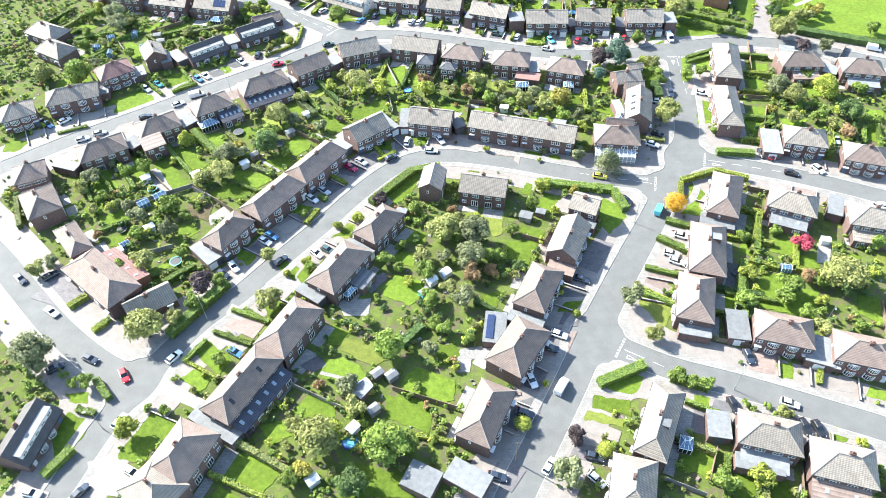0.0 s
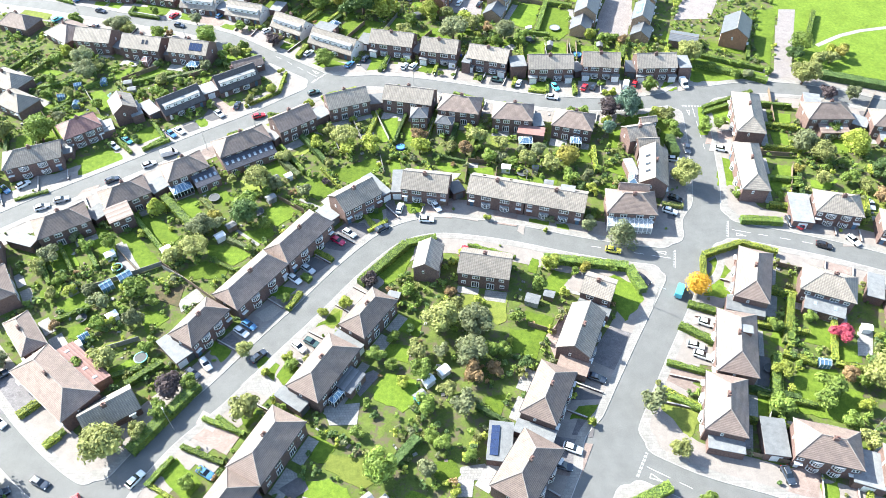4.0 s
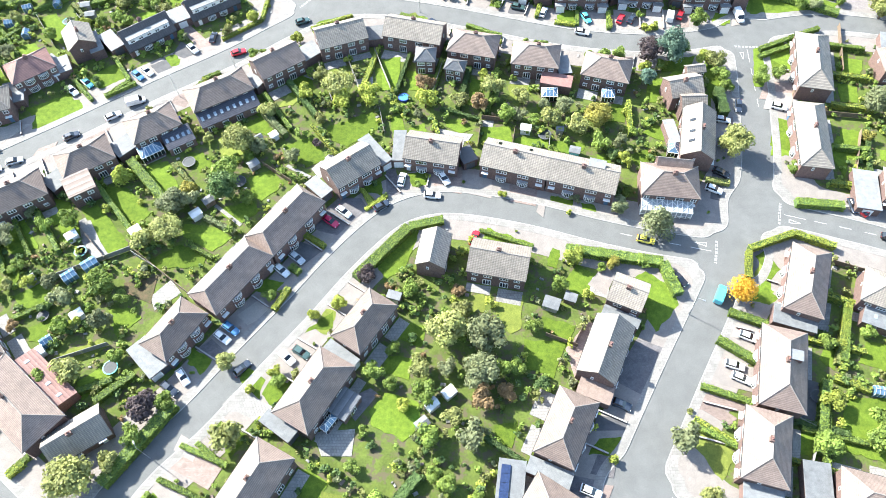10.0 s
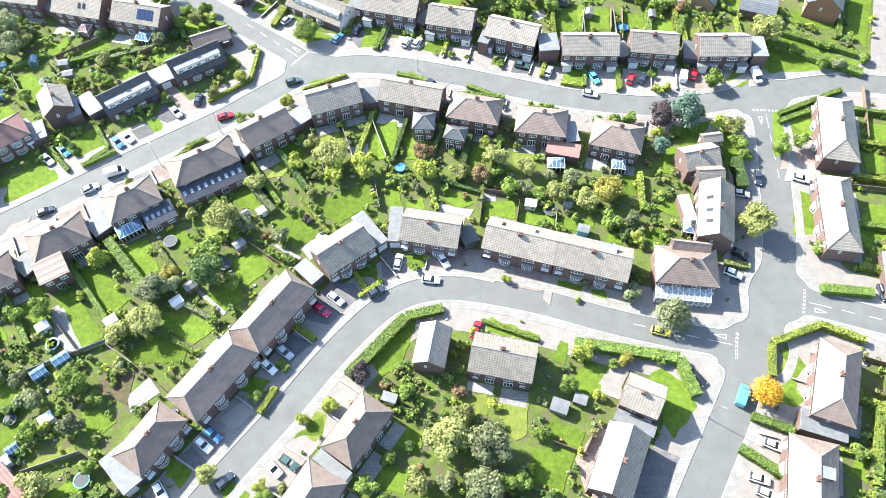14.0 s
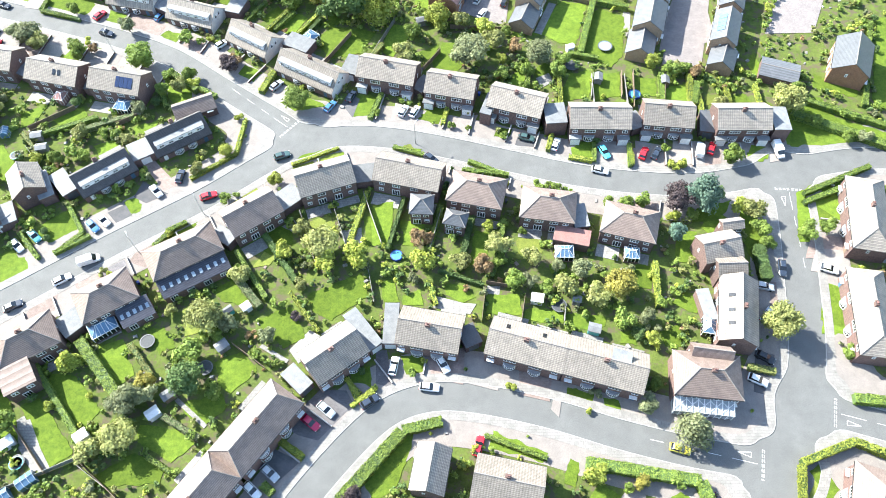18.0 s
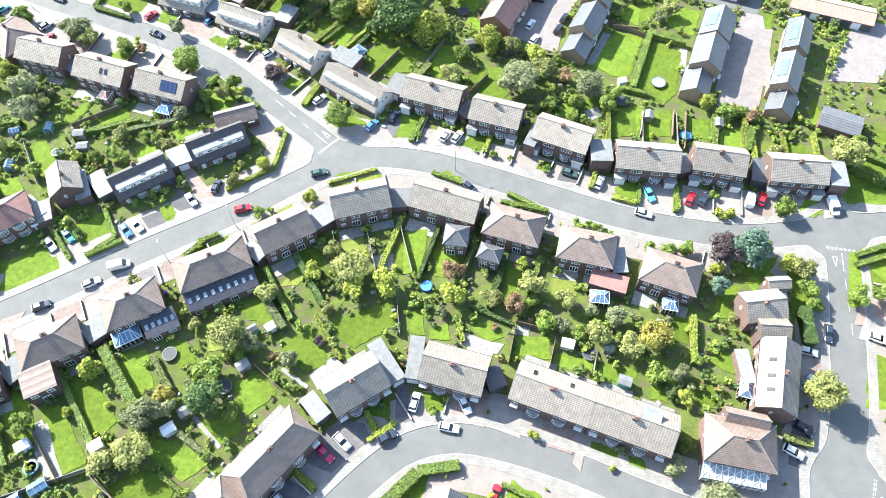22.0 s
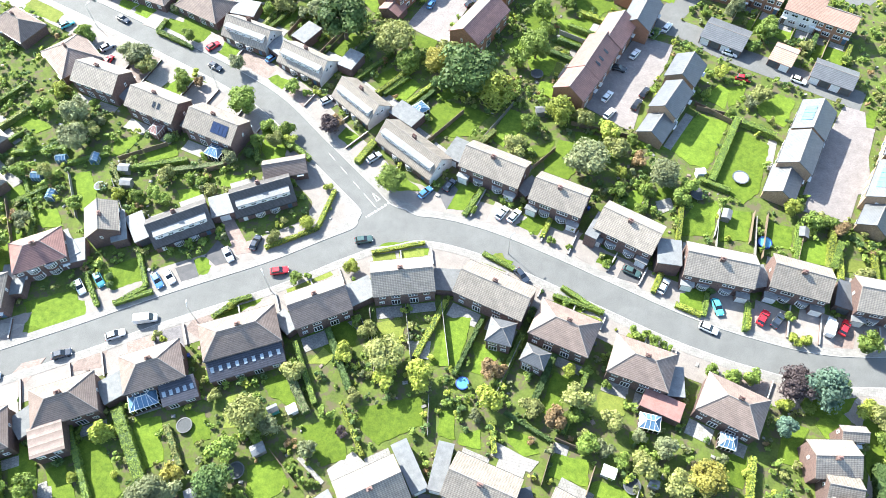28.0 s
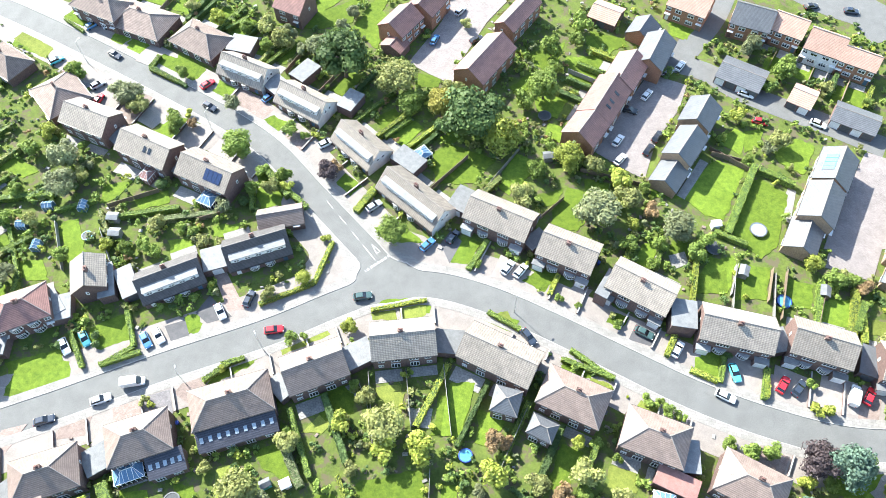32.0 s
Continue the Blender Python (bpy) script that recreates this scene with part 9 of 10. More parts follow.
# ---- fences, cars and small things ----
fence(28.3, 284.7, 38.5, 279.9)
fence(34.9, 244.5, 36.1, 252.6)
fence(42.8, 244.8, 43.7, 253.5)
fence(53.1, 241.3, 54.7, 249.8)
fence(24.8, 128.3, 27.1, 132.6)
fence(75.2, 119.0, 67.5, 103.3)
fence(67.5, 112.5, 70.1, 111.0)
fence(54.9, 69.5, 51.5, 62.1)
fence(101.6, 205.9, 105.4, 223.5)
fence(125.6, 202.1, 138.8, 220.3)
fence(94.8, 170.6, 100.5, 185.8)
car('car', 'blue', -142.3, 290.1, 58)
car('car', 'silver', -137.5, 291.4, 44)
car('car', 'red', -101.4, 276.6, 58)
car('car', 'blue', -84.0, 276.1, 62)
car('car', 'navy', -130.6, 281.1, -20)
car('car', 'navy', -97.7, 269.5, -19)
car('car', 'red', -127.1, 265.0, 87)
car('car', 'silver', -129.8, 269.8, 53)
car('car', 'white', -64.5, 264.7, 46)
car('car', 'silver', -47.4, 249.3, 52)
car('car', 'cyan', -145.2, 275.5, 52)
car('car', 'silver', -42.6, 319.1, 66)
car('car', 'black', -35.7, 309.1, 45)
car('car', 'white', 11.7, 299.2, 66)
car('car', 'silver', 16.6, 308.6, 61)
car('car', 'white', 19.4, 311.6, 66)
car('car', 'black', 8.0, 292.9, -7)
car('car', 'white', 6.2, 282.2, 67)
car('car', 'black', 15.6, 285.7, 67)
car('car', 'black', 13.9, 281.0, 69)
car('car', 'white', 7.4, 276.4, 61)
car('car', 'white', 36.7, 305.3, -14)
car('car', 'red', 40.4, 296.6, -5)
car('car', 'white', 54.6, 299.1, -18)
car('car', 'black', 53.7, 343.4, 24)
car('car', 'navy', 64.6, 343.9, 4)
car('car', 'navy', -27.3, 245.3, 69)
car('car', 'silver', -13.5, 240.2, 67)
car('car', 'white', -10.6, 240.1, 64)
car('car', 'green', 17.6, 231.3, -16)
car('car', 'white', 24.7, 229.2, 70)
car('car', 'cyan', 36.4, 226.7, -67)
car('car', 'white', 34.8, 221.2, -15)
car('car', 'red', 46.0, 226.3, 66)
car('car', 'navy', 49.1, 226.3, 60)
car('van', 'white', 59.8, 227.2, 76)
car('car', 'red', 62.8, 227.8, 67)
car('van', 'white', 78.8, 227.1, -82)
car('car', 'navy', -6.0, 224.7, -42)
car('car', 'blue', -32.5, 241.9, 59)
car('car', 'silver', -71.9, 215.1, -47)
car('car', 'navy', -67.0, 219.5, 87)
car('car', 'blue', -84.7, 205.2, -42)
car('car', 'white', -82.6, 206.8, -41)
car('car', 'red', -59.1, 213.8, 22)
car('car', 'green', -43.0, 225.9, 23)
car('car', 'teal', -97.6, 202.5, -41)
car('car', 'white', -100.9, 199.9, -42)
car('car', 'silver', -26.1, 161.5, -39)
car('car', 'crimson', -28.9, 158.8, -37)
car('car', 'navy', -17.4, 163.2, 34)
car('car', 'white', -12.9, 170.8, 80)
car('car', 'white', -87.9, 191.1, 34)
car('van', 'white', -83.1, 196.0, 22)
car('car', 'navy', -96.8, 184.5, 31)
car('car', 'white', -2.8, 171.2, -60)
car('car', 'white', -5.5, 166.3, -6)
car('car', 'navy', 72.1, 194.0, -99)
car('car', 'silver', 67.2, 189.5, -12)
car('car', 'silver', 66.2, 182.5, 50)
car('car', 'black', 63.7, 172.9, -32)
car('car', 'white', 61.1, 168.0, -27)
car('car', 'white', -38.7, 145.8, -40)
car('car', 'silver', -35.7, 149.0, -40)
car('car', 'white', -55.9, 120.7, -51)
car('car', 'navy', -58.2, 118.2, -35)
car('car', 'blue', -47.8, 131.6, -36)
car('car', 'white', -49.3, 129.6, -36)
car('car', 'navy', -44.0, 122.6, 48)
car('car', 'green', -32.1, 126.2, -33)
car('car', 'white', -35.0, 125.1, -42)
car('car', 'white', 82.3, 193.8, -19)
car('car', 'yellow', 43.2, 154.0, -15)
car('car', 'black', 49.1, 143.8, -52)
car('van', 'cyan', 57.3, 140.0, 63)
car('car', 'white', 61.3, 130.1, -24)
car('car', 'white', 57.2, 123.8, -18)
car('car', 'white', 58.0, 121.0, -26)
car('car', 'navy', 33.1, 115.4, -24)
car('car', 'red', 4.3, 154.3, 74)
car('car', 'navy', 92.4, 163.3, -88)
car('car', 'blue', -50.3, 94.3, -30)
car('car', 'white', 25.4, 98.5, -23)
car('car', 'navy', 22.9, 94.7, -15)
car('car', 'white', 17.9, 86.1, -71)
car('van', 'white', 24.4, 84.4, 59)
car('car', 'navy', 15.8, 77.8, -18)
car('car', 'white', 19.8, 65.7, 57)
car('car', 'navy', 9.1, 63.5, -15)
car('car', 'navy', 29.3, 67.7, -16)
car('car', 'navy', 68.0, 92.0, -82)
car('car', 'white', 73.4, 79.8, -24)
car('car', 'black', 61.1, 79.5, -77)
car('car', 'black', 74.7, 74.2, -79)
car('car', 'black', 77.4, 73.7, -81)
car('car', 'white', 29.1, 62.8, -45)
car('car', 'white', -64.3, 93.1, 56)
car('car', 'red', -74.4, 88.2, -55)
car('car', 'navy', -83.6, 92.7, -25)
car('car', 'navy', -90.9, 90.3, 35)
car('car', 'navy', -102.4, 118.2, 43)
car('car', 'white', -97.8, 106.6, -34)
car('car', 'navy', -109.7, 117.2, -41)
car('car', 'navy', -75.0, 60.7, 58)
car('car', 'silver', -71.9, 76.6, 67)
car('car', 'white', -65.6, 64.9, -28)
car('car', 'white', -84.7, 60.6, -12)
car('car', 'black', 98.3, 154.5, -23)
car('car', 'white', 106.4, 156.0, -61)
car('car', 'red', 95.4, 161.9, 39)
car('car', 'silver', 116.6, 169.3, -99)
car('van', 'white', 147.7, 218.5, -22)
car('car', 'white', 117.7, 140.9, 20)
car('car', 'white', -122.1, 183.0, 48)
car('car', 'blue', -126.6, 181.1, -40)
car('car', 'navy', -130.6, 182.5, 77)
car('car', 'white', -113.2, 173.6, 26)
car('car', 'silver', -108.8, 176.5, 21)
car('car', 'blue', -46.9, 306.3, 82)
street_lamp(-137.0, 277.1)
street_lamp(-93.9, 262.2)
trampoline(46.3, 245.9, 1.6, 'bluepool')
shed(37.3, 250.9, 80, 'grey')
shed(54.5, 249.8, 85, 'wood')
trampoline(-13.5, 197.4, 1.4, 'bluepool')
shed(29.1, 179.0, -15, 'teal')
street_lamp(-72.2, 198.1)
street_lamp(-59.4, 208.8)
street_lamp(-10.1, 230.0)
street_lamp(49.9, 135.6)
street_lamp(62.5, 83.6)
street_lamp(88.5, 101.0)
telegraph_pole(13.0, 66.9)
shed(-28.3, 62.7, 40, 'white')
street_lamp(-75.3, 75.2)
street_lamp(-59.2, 104.3)
shed(-49.1, 174.9, 40, 'grey')
shed(-60.5, 160.4, 40, 'white')
shed(-73.7, 155.8, 40, 'white')
shed(-45.4, 184, 40, 'white', 1.8, 1.6)
shed(-58.2, 164.2, 40, 'wood')
shed(-49.1, 183.1, 40, 'teal', 1.8, 1.4)
trampoline(-65.4, 176.2, 1.6, 'dark')
trampoline(-52.1, 170.3, 1.7, 'dark')
trampoline(-85.3, 150.6, 1.4, 'teal')
fence(-47.2, 175.6, -39.3, 170)
fence(-88.3, 158.2, -79, 148.6)
fence(-73.5, 150.4, -66.8, 146.1)
shed(17.5, 186.1, -10, 'white')
shed(26, 185.8, -10, 'grey', 1.6, 1.4)
trampoline(22.2, 184.8, 1.7, 'dark')
fence(-19.5, 193.1, -17.8, 185.1)
fence(6.5, 189.5, 5.4, 180.8)
fence(23.4, 184.1, 22.9, 179.9)
fence(14.9, 186.8, 13.9, 180.9)
fence(6.5, 190.3, 12.9, 189.2)
shed(-4.7, 114.9, 40, 'white')
shed(-1.3, 117.4, 40, 'white')
shed(-6.5, 111, 40, 'teal')
shed(20.6, 137.4, -20, 'grey', 3.2, 2.6)
shed(24.8, 138.8, -20, 'wood')
fence(18.9, 130.5, 25.5, 127.9)
shed(-85.8, 144.1, 40, 'glass', 3.0, 2.4)
shed(-82.1, 147.2, 40, 'glass', 3.4, 2.4)
shed(-81.3, 134.4, 40, 'white')
shed(-87.1, 125.7, 40, 'white')
shed(-86.2, 128.4, 40, 'glass')
shed(-94.1, 142.8, 40, 'grey')
trampoline(-71.4, 122.7, 1.6, 'teal')
trampoline(-89, 134.4, 1.3, 'dark')
trampoline(-85, 150.8, 1.3, 'dark')
fence(-74, 151.6, -57.3, 139)
fence(-90.6, 143.6, -73.6, 151.6)
fence(-83.4, 124.1, -73.1, 128)
fence(-108.8, 234.6, -98.8, 241.7)
fence(-86.5, 235.9, -81.7, 239)
fence(-118.5, 227.8, -110.4, 216.3)
fence(-107.3, 228.4, -100.6, 220.5)
shed(-122.4, 231.4, 20, 'glass')
shed(-114.4, 233.3, 100, 'glass')
shed(-119.5, 220.8, 100, 'glass')
shed(-103.2, 228, 10, 'grey')
shed(-125.6, 225.2, 10, 'glass')
shed(-105.6, 231.9, 10, 'grey')
trampoline(-109.6, 226.1, 1.3, 'teal')
shed(30.8, 262.1, 20, 'white', 1.8, 1.5)
shed(-9.8, 272.9, 20, 'grey')
trampoline(30.9, 256, 1.8, 'dark')
trampoline(40.5, 263.3, 2, 'pale')
trampoline(-12.9, 286.1, 1.7, 'dark')
fence(-22.9, 259.8, -17, 274.3)
fence(28.8, 283.2, 36.4, 282.5)
fence(-8.7, 254.9, -4.2, 261.8)
fence(-1.7, 270.9, 13.7, 269.7)
shed(84.8, 118.2, -10, 'glass')
shed(97.9, 127.4, -10, 'white', 2, 1.6)
trampoline(72.3, 117.3, 1.4, 'dark')
fence(-36.6, 85.7, -23.4, 79)
fence(-13.3, 84.2, 1.7, 78.9)
shed(-19.6, 84.4, 40, 'white', 3.0, 2.4)
shed(-13.5, 87.2, 40, 'grey')
shed(-16.8, 87.7, 40, 'wood')
shed(-17, 78.6, 40, 'grey')
shed(-21.1, 74.2, 50, 'white')
trampoline(-21.6, 71.6, 1.8, 'bluepool')
# ---- low walls between the front plots ----
def front_wall(h, x):
    """A low brick wall with a pale coping from the house front to the pavement."""
    hd = DIM[h.name][1]
    side, reach = front_reach(h, x)
    n = reach - hd - 0.9
    if not side or n < 2.0:
        return
    mid = local(h, x, side * (hd + 0.7 + n / 2))
    along_y = h.matrix_basis.to_3x3() @ Vector((0, 1, 0))
    for cx, cy in CARS:
        d = Vector((cx - mid[0], cy - mid[1], 0))
        if abs(d.dot(along_y)) < n / 2 + 2 and (d - along_y * d.dot(along_y)).length < 1.5:
            return
    w = new("front_wall")
    w.matrix_basis = h.matrix_basis @ pose(x, side * (hd + 0.7), 0)
    tagged(w, "low brick wall with pale coping between front plots", "wall", "front garden walls")
    y0, y1 = sorted((0.0, side * n))
    part("wall", Geo().box(-0.11, y0, 0, 0.11, y1, 0.62), BRICK, w)
    part("coping", Geo().box(-0.15, y0 - 0.03, 0.62, 0.15, y1 + 0.03, 0.7), KERB, w, "pale concrete coping")


for _h in ROW:
    _hl = DIM[_h.name][0]
    for _x in (0.0, _hl + 0.5):
        front_wall(_h, _x)
shed(-88, 154.4, 40, 'white')
trampoline(-85.3, 151, 1.3, 'dark')
# ---- road paint ----
def along(line, a, b, dash, gap, off=0.0):
    """Dashes along a road's middle, from metre a to metre b."""
    s = np.concatenate([[0], np.cumsum(np.linalg.norm(np.diff(line, axis=0), axis=1))])
    at = a
    while at < b:
        p, q = [Vector((np.interp(v, s, line[:, 0]), np.interp(v, s, line[:, 1]))) for v in (at, min(at + dash, b))]
        n = (q - p).normalized()
        marking(p.x - n.y * off, p.y + n.x * off, q.x - n.y * off, q.y + n.x * off)
        at += dash + gap


def length_of(line):
    return float(np.linalg.norm(np.diff(line, axis=0), axis=1).sum())


def give_way(line, end, width, back):
    """Two rows of short dashes across the mouth of a side road, and the dashes leading to it."""
    pts = line if end == 0 else line[::-1]
    s = np.concatenate([[0], np.cumsum(np.linalg.norm(np.diff(pts, axis=0), axis=1))])
    p = Vector((np.interp(back, s, pts[:, 0]), np.interp(back, s, pts[:, 1])))
    q = Vector((np.interp(back + 1, s, pts[:, 0]), np.interp(back + 1, s, pts[:, 1])))
    d = (q - p).normalized()
    n = Vector((-d.y, d.x))
    for k in (0.0, 0.35):
        a, b = p + d * k - n * width, p + d * k + n * width
        marking(a.x, a.y, b.x, b.y, 0.6, 0.35, 0.16)
    a, b = p + d * 1.2, p + d * 6.0
    marking(a.x, a.y, b.x, b.y)
    for k in range(3):
        e = p + d * (8.0 + 5.5 * k)
        f = e + d * 2.6
        marking(e.x, e.y, f.x, f.y)
    # the painted triangle
    t = p + d * 2.4 - n * (width * 0.5)
    a, b, c = t + d * 2.6, t - n * 0.5, t + n * 0.5
    for u, v in ((a, b), (b, c), (c, a)):
        marking(u.x, u.y, v.x, v.y, w=0.14)


give_way(NORTH_WEST, 1, 3.4, 4.6)
give_way(CRESCENT, 0, 3.0, 5.5)
give_way(EAST_UPPER, 0, 3.0, 6.0)
give_way(EAST_LOWER, 0, 3.0, 6.5)
give_way(NORTH_SOUTH, 0, 3.2, 5.2)

# ---- plot fences behind the houses ----
DRAWN = []


def garden_zone(*xy):
    """A block of back gardens that is laid out by hand above."""
    DRAWN.append([(xy[k], xy[k + 1]) for k in range(0, len(xy), 2)])


garden_zone(79, 258.1, 98.4, 275.3, 124.7, 274.4, 110.8, 230.6, 102.1, 229.6, 89.2, 238.8, 85.4, 246.8)
garden_zone(-112.9, 165.6, -103.9, 169.8, -94.8, 161.1, -87.1, 152.8, -86.4, 150.1, -108, 150.3)
garden_zone(-141.9, 239.2, -135, 248.7, -115.3, 247.7, -105.6, 241.3, -95.8, 243.6, -87.2, 240.4, -79.6, 243.3, -72.8, 241.8, -73.1, 235.7, -84.8, 227.1, -100.1, 219.7, -115, 212.5, -123.6, 209.5)
garden_zone(-115.8, 196.7, -102.2, 201.6, -99.5, 207.3, -91.9, 213.5, -85.3, 203.2, -93.9, 195.2, -112.2, 190.8)
garden_zone(-68.7, 216.5, -65.5, 220.7, -56.5, 241.7, -52.2, 238.8, -52.1, 228.5, -57.5, 220.9, -65.4, 216.4)
garden_zone(-76, 241, -81.1, 247.1, -77.7, 256.6, -67.5, 253.5, -61.6, 246.5, -64.1, 243.9, -70.8, 243.3)
garden_zone(-45, 292.2, -24.6, 298.5, -9.5, 297.6, -8.4, 283.8, 15.7, 272.6, 23.5, 269.6, 31.3, 282.6, 38, 281.6, 44.5, 283.2, 50.1, 270, 52.5, 255.3, 12.9, 245.8, 2.8, 254.2, -25.2, 261.7, -38.9, 268.5)
garden_zone(28.3, 284.5, 33.6, 296.4, 55.1, 294.7, 51.1, 281, 40.8, 282.3)
garden_zone(101.7, 195.3, 120.9, 207.6, 129.8, 205.6, 139.9, 191.1, 131.4, 171.4, 125.4, 171.5, 116.2, 174.5, 105.4, 176.2, 98.9, 180.6, 99, 189.3)
garden_zone(83.5, 139, 85.1, 136.8, 91.7, 133.5, 102.5, 130.2, 109.1, 128, 112, 126, 105.1, 109.8, 72.6, 110.5, 77.1, 122.9, 81.1, 128.7)
garden_zone(-32.4, 98, -30.9, 103.9, -26, 105.6, -8.5, 102.6, -4.2, 108.7, 7.6, 109.3, 7.7, 95.6, 2.7, 93.3, 1.9, 89.3, 1.7, 77.6, -1.6, 71.6, -4.1, 66.7, -32.4, 67.1, -44.4, 72.3, -39.8, 78.4, -31.3, 89.2)
garden_zone(-89.9, 89.1, -87.3, 89.8, -80.9, 88.1, -79, 80.3, -85.6, 81.2)
garden_zone(-64.4, 87.8, -58.4, 99.5, -48.4, 94.1, -52, 83.6, -59.1, 83.7)
garden_zone(-72.7, 75.8, -66.9, 81.6, -58.6, 76.2, -64.6, 68.6, -71.2, 68.8)
garden_zone(31.6, 85.6, 35.2, 91, 46, 91.6, 46.5, 87.6, 41.6, 83.8, 38.1, 76.5, 27.5, 76)
garden_zone(77.2, 117.2, 107.9, 116.5, 100.3, 99, 91.2, 99.2, 85, 101.9, 74.4, 105.8)
garden_zone(-89.6, 159.3, -88.1, 168.3, -81, 176.8, -67.2, 178.2, -62, 183.1, -53.4, 189.9, -35.1, 194.1, -24.6, 193, -23.4, 182.8, -30, 178.7, -35.7, 171.1, -46.5, 163.6, -50.3, 156.8, -55.6, 147.1, -77.5, 145.9, -81.8, 148.8)
garden_zone(-34.1, 189, -20, 196.5, 50, 200, 47, 175.5, 41.8, 175.2, 31.2, 179.5, 7.3, 182.4, 1.5, 183.7, -15.2, 184.8, -22.4, 184, -31.5, 181.2)
garden_zone(-15.4, 128.5, -12, 142.4, -1.9, 145.3, 8.2, 142.4, 23.1, 141.5, 26.7, 134.9, 24.4, 126.9, 20.9, 121.8, 14.4, 116, 10.2, 105.1, 7, 95, 1.3, 92.1, -24.8, 91.9, -31.6, 95.5, -29.8, 104.9, -20.6, 111.8)
garden_zone(-106.8, 158.2, -96.2, 160.1, -73.9, 153.6, -58.8, 140.3, -67.6, 132.8, -70.3, 128.8, -67.8, 121.1, -82, 116.6, -90.8, 127.1, -97.5, 134.3)


def drawn(x, y):
    """True where the gardens are laid out by hand above."""
    return any(inside(z, np.array([x]), np.array([y]))[0] for z in DRAWN)


def plots(h, L, D, front, length, skip=()):
    """Panel fences between the back gardens of a pair."""
    for k, x in enumerate((-L / 2 - 0.9, 0.0, L / 2 + 0.9)):
        if k in skip:
            continue
        y0, y1 = -front * (D / 2 + 0.6), -front * (D / 2 + length)
        a, b = local(h, x, y0), local(h, x, y1)
        if drawn((a[0] + b[0]) / 2, (a[1] + b[1]) / 2):
            continue
        if min(road_field(np.array([a[0], b[0]]), np.array([a[1], b[1]]))) > 3:
            if (k + int(abs(a[0]))) % 3 == 0:
                fence(*a, *b)
            else:
                hedge(("mid", "olive", "dark", "mid", "lime")[int(abs(a[1])) % 5], *a, *b, 0.9 + (int(abs(a[0] * 3)) % 4) * 0.15, 1.3 + (int(abs(a[1] * 3)) % 4) * 0.2)
    for s in (-1, 1):
        # a strip of lawn where the garden has no other surface
        ya, yb = D / 2 + 3.6, D / 2 + length - 2.6
        q = [local(h, s * L * f, -front * y) for f, y in ((0.1, ya), (0.43, ya), (0.4, yb), (0.12, yb))]
        cx, cy = sum(p[0] for p in q) / 4, sum(p[1] for p in q) / 4
        spots = [(cx, cy)] + [((p[0] + cx) / 2, (p[1] + cy) / 2) for p in q]
        free = not any(inside(f, np.array([u]), np.array([v]))[0] for f in FOOT if abs(f[0][0] - cx) < 40 and abs(f[0][1] - cy) < 40 for u, v in spots)
        if free and yb - ya > 3 and not drawn(cx, cy) and min(float(road_field(np.array([u]), np.array([v]))[0]) for u, v in spots) > 6:
            lawn(*[c for p in q for c in p], dry=int(abs(cx * 5)) % 4 == 0)
        y0, y1 = -front * (D / 2 + 0.1), -front * (D / 2 + 2.2 + (int(abs(L * 37 + s)) % 3) * 0.6)
        q = [local(h, s * L * f, y) for f, y in ((0.06, y0), (0.47, y0), (0.47, y1), (0.06, y1))]
        drive("f", *[c for p in q for c in p])


plots(h_N7, 15.7, 8.8, -1, 17.6)
plots(h_N8, 13.2, 8.8, -1, 17.6)
plots(h_N9, 14.3, 8.8, -1, 15.4)
plots(h_N10, 15.3, 8.8, -1, 13.2)
plots(h_N11, 12.6, 8.8, -1, 13.2)
plots(h_N12, 13.5, 8.8, -1, 9.9)
plots(h_S0, 14.0, 8.8, 1, 13.0)
plots(h_S1, 12.8, 8.8, 1, 15.4)
plots(h_S2, 12.4, 8.8, 1, 15.4)
plots(h_S3, 16.2, 8.8, 1, 15.4)
plots(h_S4, 12.9, 8.8, 1, 15.4)
plots(h_S5, 13.7, 8.8, 1, 15.4)
plots(h_S6, 16.3, 8.8, 1, 15.4)
plots(h_S7, 13.2, 8.8, 1, 15.4)
plots(h_S8, 12.6, 8.8, 1, 15.4)
plots(h_S9, 12.5, 8.8, 1, 15.4)
plots(h_M5, 12.5, 8.8, -1, 14.3)
plots(h_M4, 17.3, 8.8, -1, 14.3)
plots(h_M3, 17.3, 8.8, -1, 14.3)
plots(h_M2, 12.8, 7.7, -1, 14.3)
plots(h_M1, 13.5, 8.8, -1, 14.3)
plots(h_I1a, 18.7, 8.3, 1, 16.5)
plots(h_I1b, 15.1, 8.8, 1, 16.5)
plots(h_I2, 16.2, 8.9, 1, 15.4)
plots(h_I3, 13.3, 7.7, 1, 11.0)
plots(h_I0, 13.9, 10.1, 1, 14.3)
plots(h_I8, 14.3, 8.3, -1, 12.1)
plots(h_I9, 14.7, 9.3, -1, 12.1)
plots(h_I10, 14.8, 8.1, -1, 12.1)
plots(h_E4, 17.0, 8.3, 1, 13.2)
plots(h_E5, 17.7, 9.0, 1, 13.2)
plots(h_E6, 14.4, 8.8, 1, 12.1)
plots(h_E7, 13.0, 8.8, -1, 15.4)
plots(h_E8, 12.8, 8.8, -1, 15.4)
plots(h_E13, 19.9, 8.5, 1, 11.0)
plots(h_E14, 20.4, 7.6, 1, 11.0)
plots(h_E15, 13.9, 8.8, 1, 15.4)
plots(h_E16, 13.5, 8.8, 1, 14.3)
plots(h_E17, 12.1, 8.8, -1, 15.4)
plots(h_E18, 11.8, 8.8, -1, 15.4)
plots(h_E19, 12.7, 8.8, 1, 14.3)
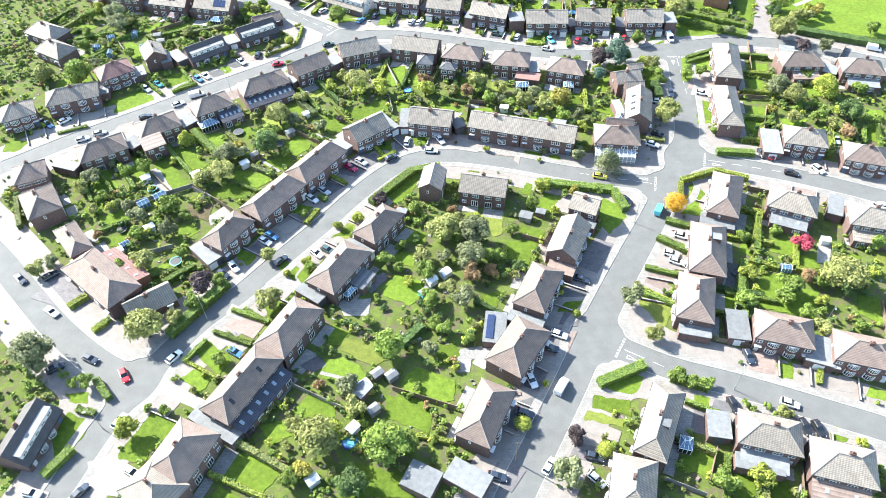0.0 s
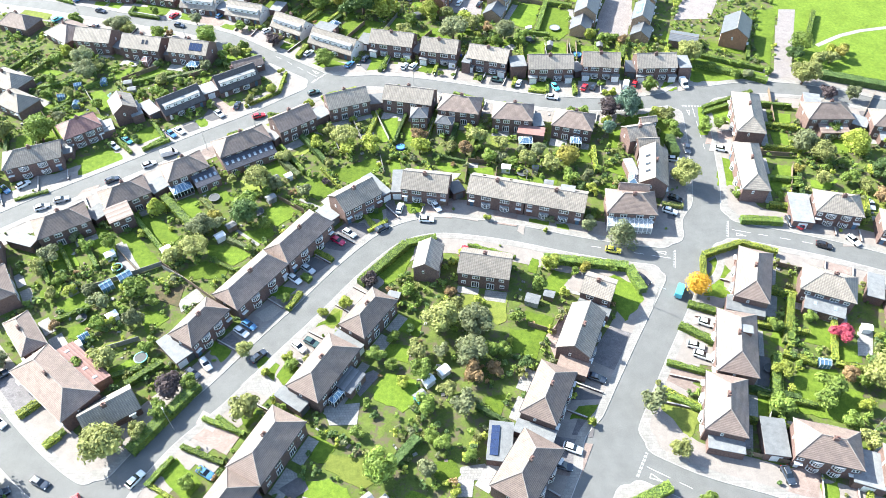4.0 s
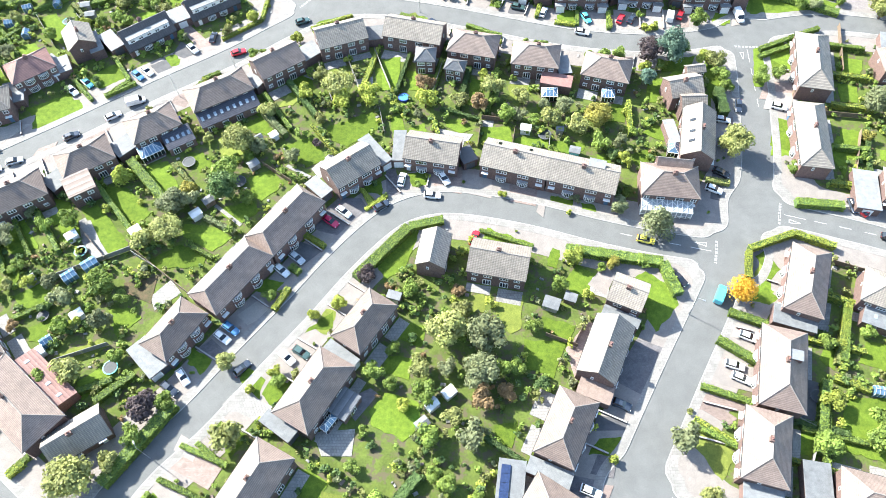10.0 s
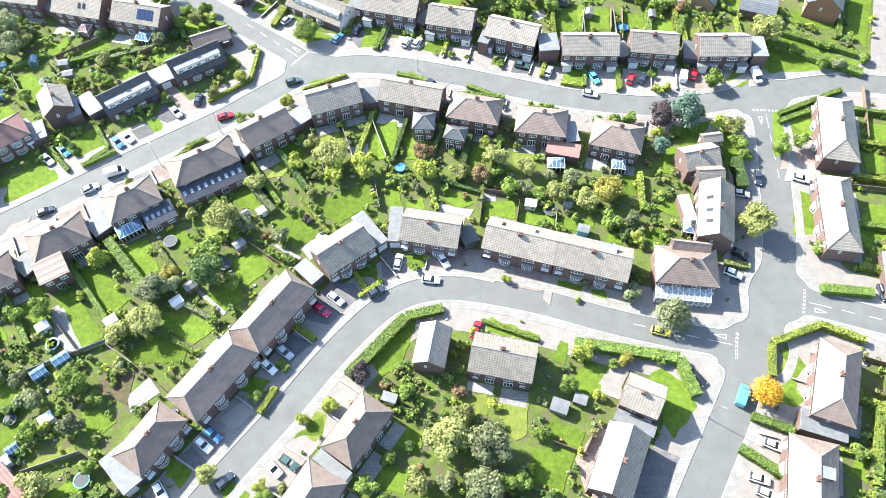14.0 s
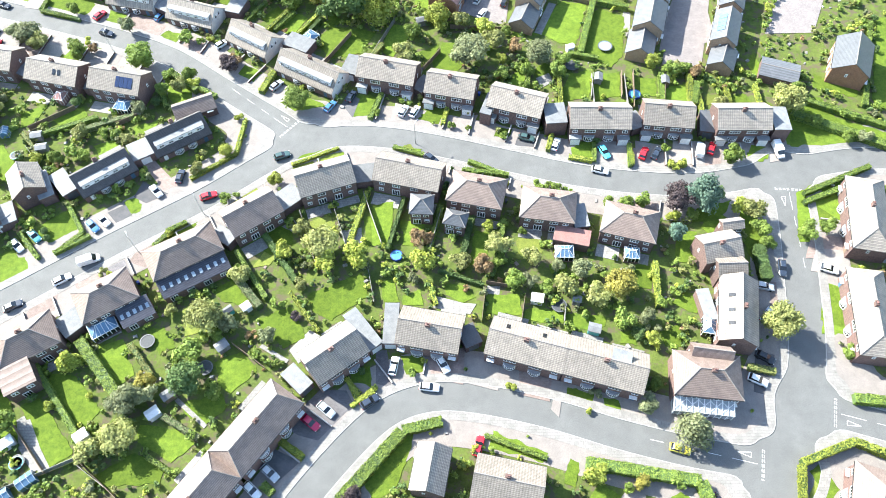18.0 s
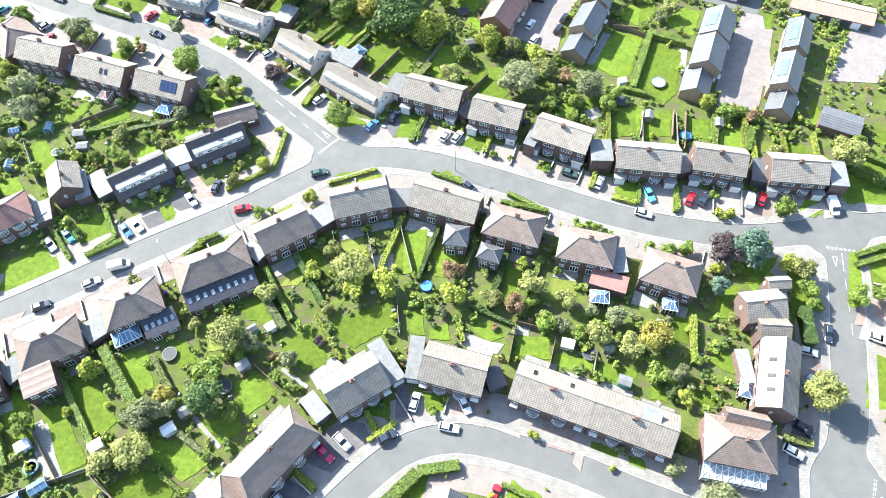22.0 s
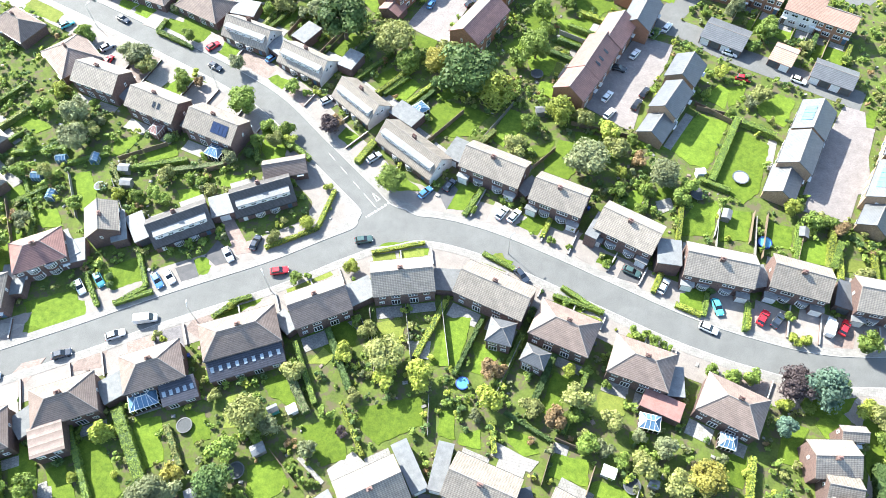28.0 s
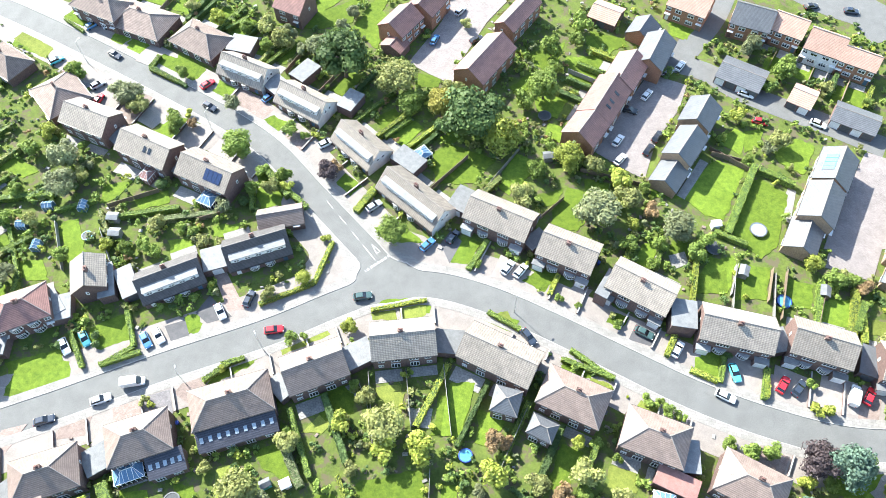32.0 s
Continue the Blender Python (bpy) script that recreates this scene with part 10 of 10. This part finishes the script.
plots(h_E20, 11.5, 8.8, 1, 14.3)
plots(h_L1, 16.1, 8.8, -1, 16.5)
plots(h_L2, 11.7, 8.8, -1, 16.5)
plots(h_L7, 13.7, 8.8, 1, 17.6)
plots(h_L8, 15.1, 8.8, 1, 17.6)
plots(h_L9, 14.7, 8.8, 1, 13.2)
plots(h_L10, 13.3, 11.7, 1, 16.5)
plots(h_M6, 16.4, 8.8, -1, 14.3)
plots(h_M7, 16.4, 8.8, -1, 14.3)

for _h, _g in ((h_N3, 15), (h_N4, 15), (h_N5, 14), (h_N6, 14), (h_L4, 15), (h_L5, 12)):
    plots(_h, 2 * DIM[_h.name][0] + 0.6, 2 * DIM[_h.name][1] + 0.6, -1, _g)
for _h, _g, _f in ((h_N1, 14, 1), (h_N2, 13, 1), (h_L10, 14, 1), (h_Q1, 14, 1), (h_Q2, 12, 1), (h_P1, 13, 1), (h_P2, 14, 1), (h_P3, 12, 1), (h_I5, 14, 1), (h_E11, 13, 1), (h_E12, 13, 1), (h_E9, 9, 1), (h_TB2, 9, -1), (h_TB3, 9, -1), (h_TD2, 9, 1), (h_TD3, 9, 1), (h_TD4, 9, 1)):
    plots(_h, 2 * DIM[_h.name][0] + 0.6, 2 * DIM[_h.name][1] + 0.6, _f, _g)
for _k, _h in enumerate((h_M1, h_M2, h_M3, h_M4, h_M5, h_M6, h_I2, h_I8, h_E5, h_E6, h_S2, h_S5, h_S7, h_N8, h_N10, h_L2)):
    _a, _b, _e, _r = DIM[_h.name]
    wheelie_bin(_h, _a + 0.6, (0.3 + 0.2 * (_k % 3)) * _b, (BIN_GREY, BLUE_PLASTIC, BIN_GREY)[_k % 3])

# ---- low growth in the beds: uncountable shrubs and flowers ----
cell = 0.5
ux, uy = np.arange(-185, 156, cell), np.arange(44, 340, cell)
UX, UY = np.meshgrid(ux, uy, indexing="ij")
busy = np.zeros(UX.shape, bool)
for poly in FOOT:
    xs, ys = [p[0] for p in poly], [p[1] for p in poly]
    i0, i1 = np.searchsorted(ux, (min(xs), max(xs)))
    j0, j1 = np.searchsorted(uy, (min(ys), max(ys)))
    if i1 > i0 and j1 > j0:
        busy[i0:i1, j0:j1] |= inside(poly, UX[i0:i1, j0:j1], UY[i0:i1, j0:j1])
fi, fj = ((ux - gx[0]) / STEP).astype(int), ((uy - gy[0]) / STEP).astype(int)
near_road = FIELD[np.clip(fi, 0, len(gx) - 1)][:, np.clip(fj, 0, len(gy) - 1)]
rng = np.random.default_rng(5)
clump = np.array([[noise.noise(Vector((x * 0.11, y * 0.11, 3.0))) for y in uy[::4]] for x in ux[::4]])
clump = np.kron(clump, np.ones((4, 4)))[:UX.shape[0], :UX.shape[1]]
thick = np.clip((clump + 0.02) / 0.3, 0, 1)
chance = np.where(near_road < 7.4, 0.004, 0.024 + 0.07 * thick) * (near_road > 2.6) * ~busy
pick = np.argwhere(rng.random(UX.shape) < chance)
greens = [LEAF_MID, LEAF_DARK, LEAF_LIME, LEAF_OLIVE, LEAF_GREY, LEAF_RUSSET]
which = rng.choice(6, len(pick), p=[0.4, 0.27, 0.08, 0.13, 0.09, 0.03])
names = ["mid green", "dark green", "yellow-green", "olive green", "grey-green", "russet"]
for g in range(6):
    chunks = []
    for i, j in pick[which == g]:
        r = rng.uniform(0.35, 0.75) if near_road[i, j] < 7.4 else rng.uniform(0.45, 1.45) ** 1.3
        n = int(14 + 30 * r)
        core = []
        p, nr = crown_points(n, 4, rng, core=core)
        p = p * r * np.array([1, 1, 0.95]) + np.array([ux[i] + rng.uniform(-.25, .25), uy[j] + rng.uniform(-.25, .25), r * 0.75])
        p[:, 2] = np.maximum(p[:, 2], 0.04)
        chunks.append(leaf_quads(p, nr, 0.42, rng))
        q = knots(*core) * r + np.array([*p.mean(0)[:2], r * 0.75])
        q[:, 2] = np.maximum(q[:, 2], 0.02)
        chunks.append(q)
    ob = put("shrubbery", quads_mesh("shrubbery", np.concatenate(chunks), greens[g]))
    tagged(ob, f"{names[g]} low shrubs and border plants in garden beds", "shrubs", kind="stuff")

# ---- pots, stones and edging in the beds ----
spot = np.argwhere(rng.random(UX.shape) < 0.003 * (near_road > 2.8) * ~busy)
tones = [FLAGS, BLOCKPAVE, WOOD_GREY]
kinds = rng.choice(3, len(spot), p=[0.6, 0.2, 0.2])
for g, what in enumerate(("pale stones and slabs", "terracotta pots and brick edging", "weathered timber planters and edging")):
    geo = Geo()
    for i, j in spot[kinds == g]:
        w, d, h, a = rng.uniform(0.15, 0.6), rng.uniform(0.15, 0.45), rng.uniform(0.1, 0.45), rng.uniform(0, 3.14)
        ca, sa = math.cos(a), math.sin(a)
        cx, cy = ux[i], uy[j]
        ring = [(cx + ca * u * w - sa * v * d, cy + sa * u * w + ca * v * d) for u, v in ((-1, -1), (1, -1), (1, 1), (-1, 1))]
        top = [(cx + 0.85 * (x - cx), cy + 0.85 * (y - cy), h) for x, y in ring]
        geo.solid([(x, y, 0) for x, y in ring], top)
    tagged(part("garden_clutter", geo, tones[g], None), what + " lying in the garden beds", "garden clutter", kind="stuff")
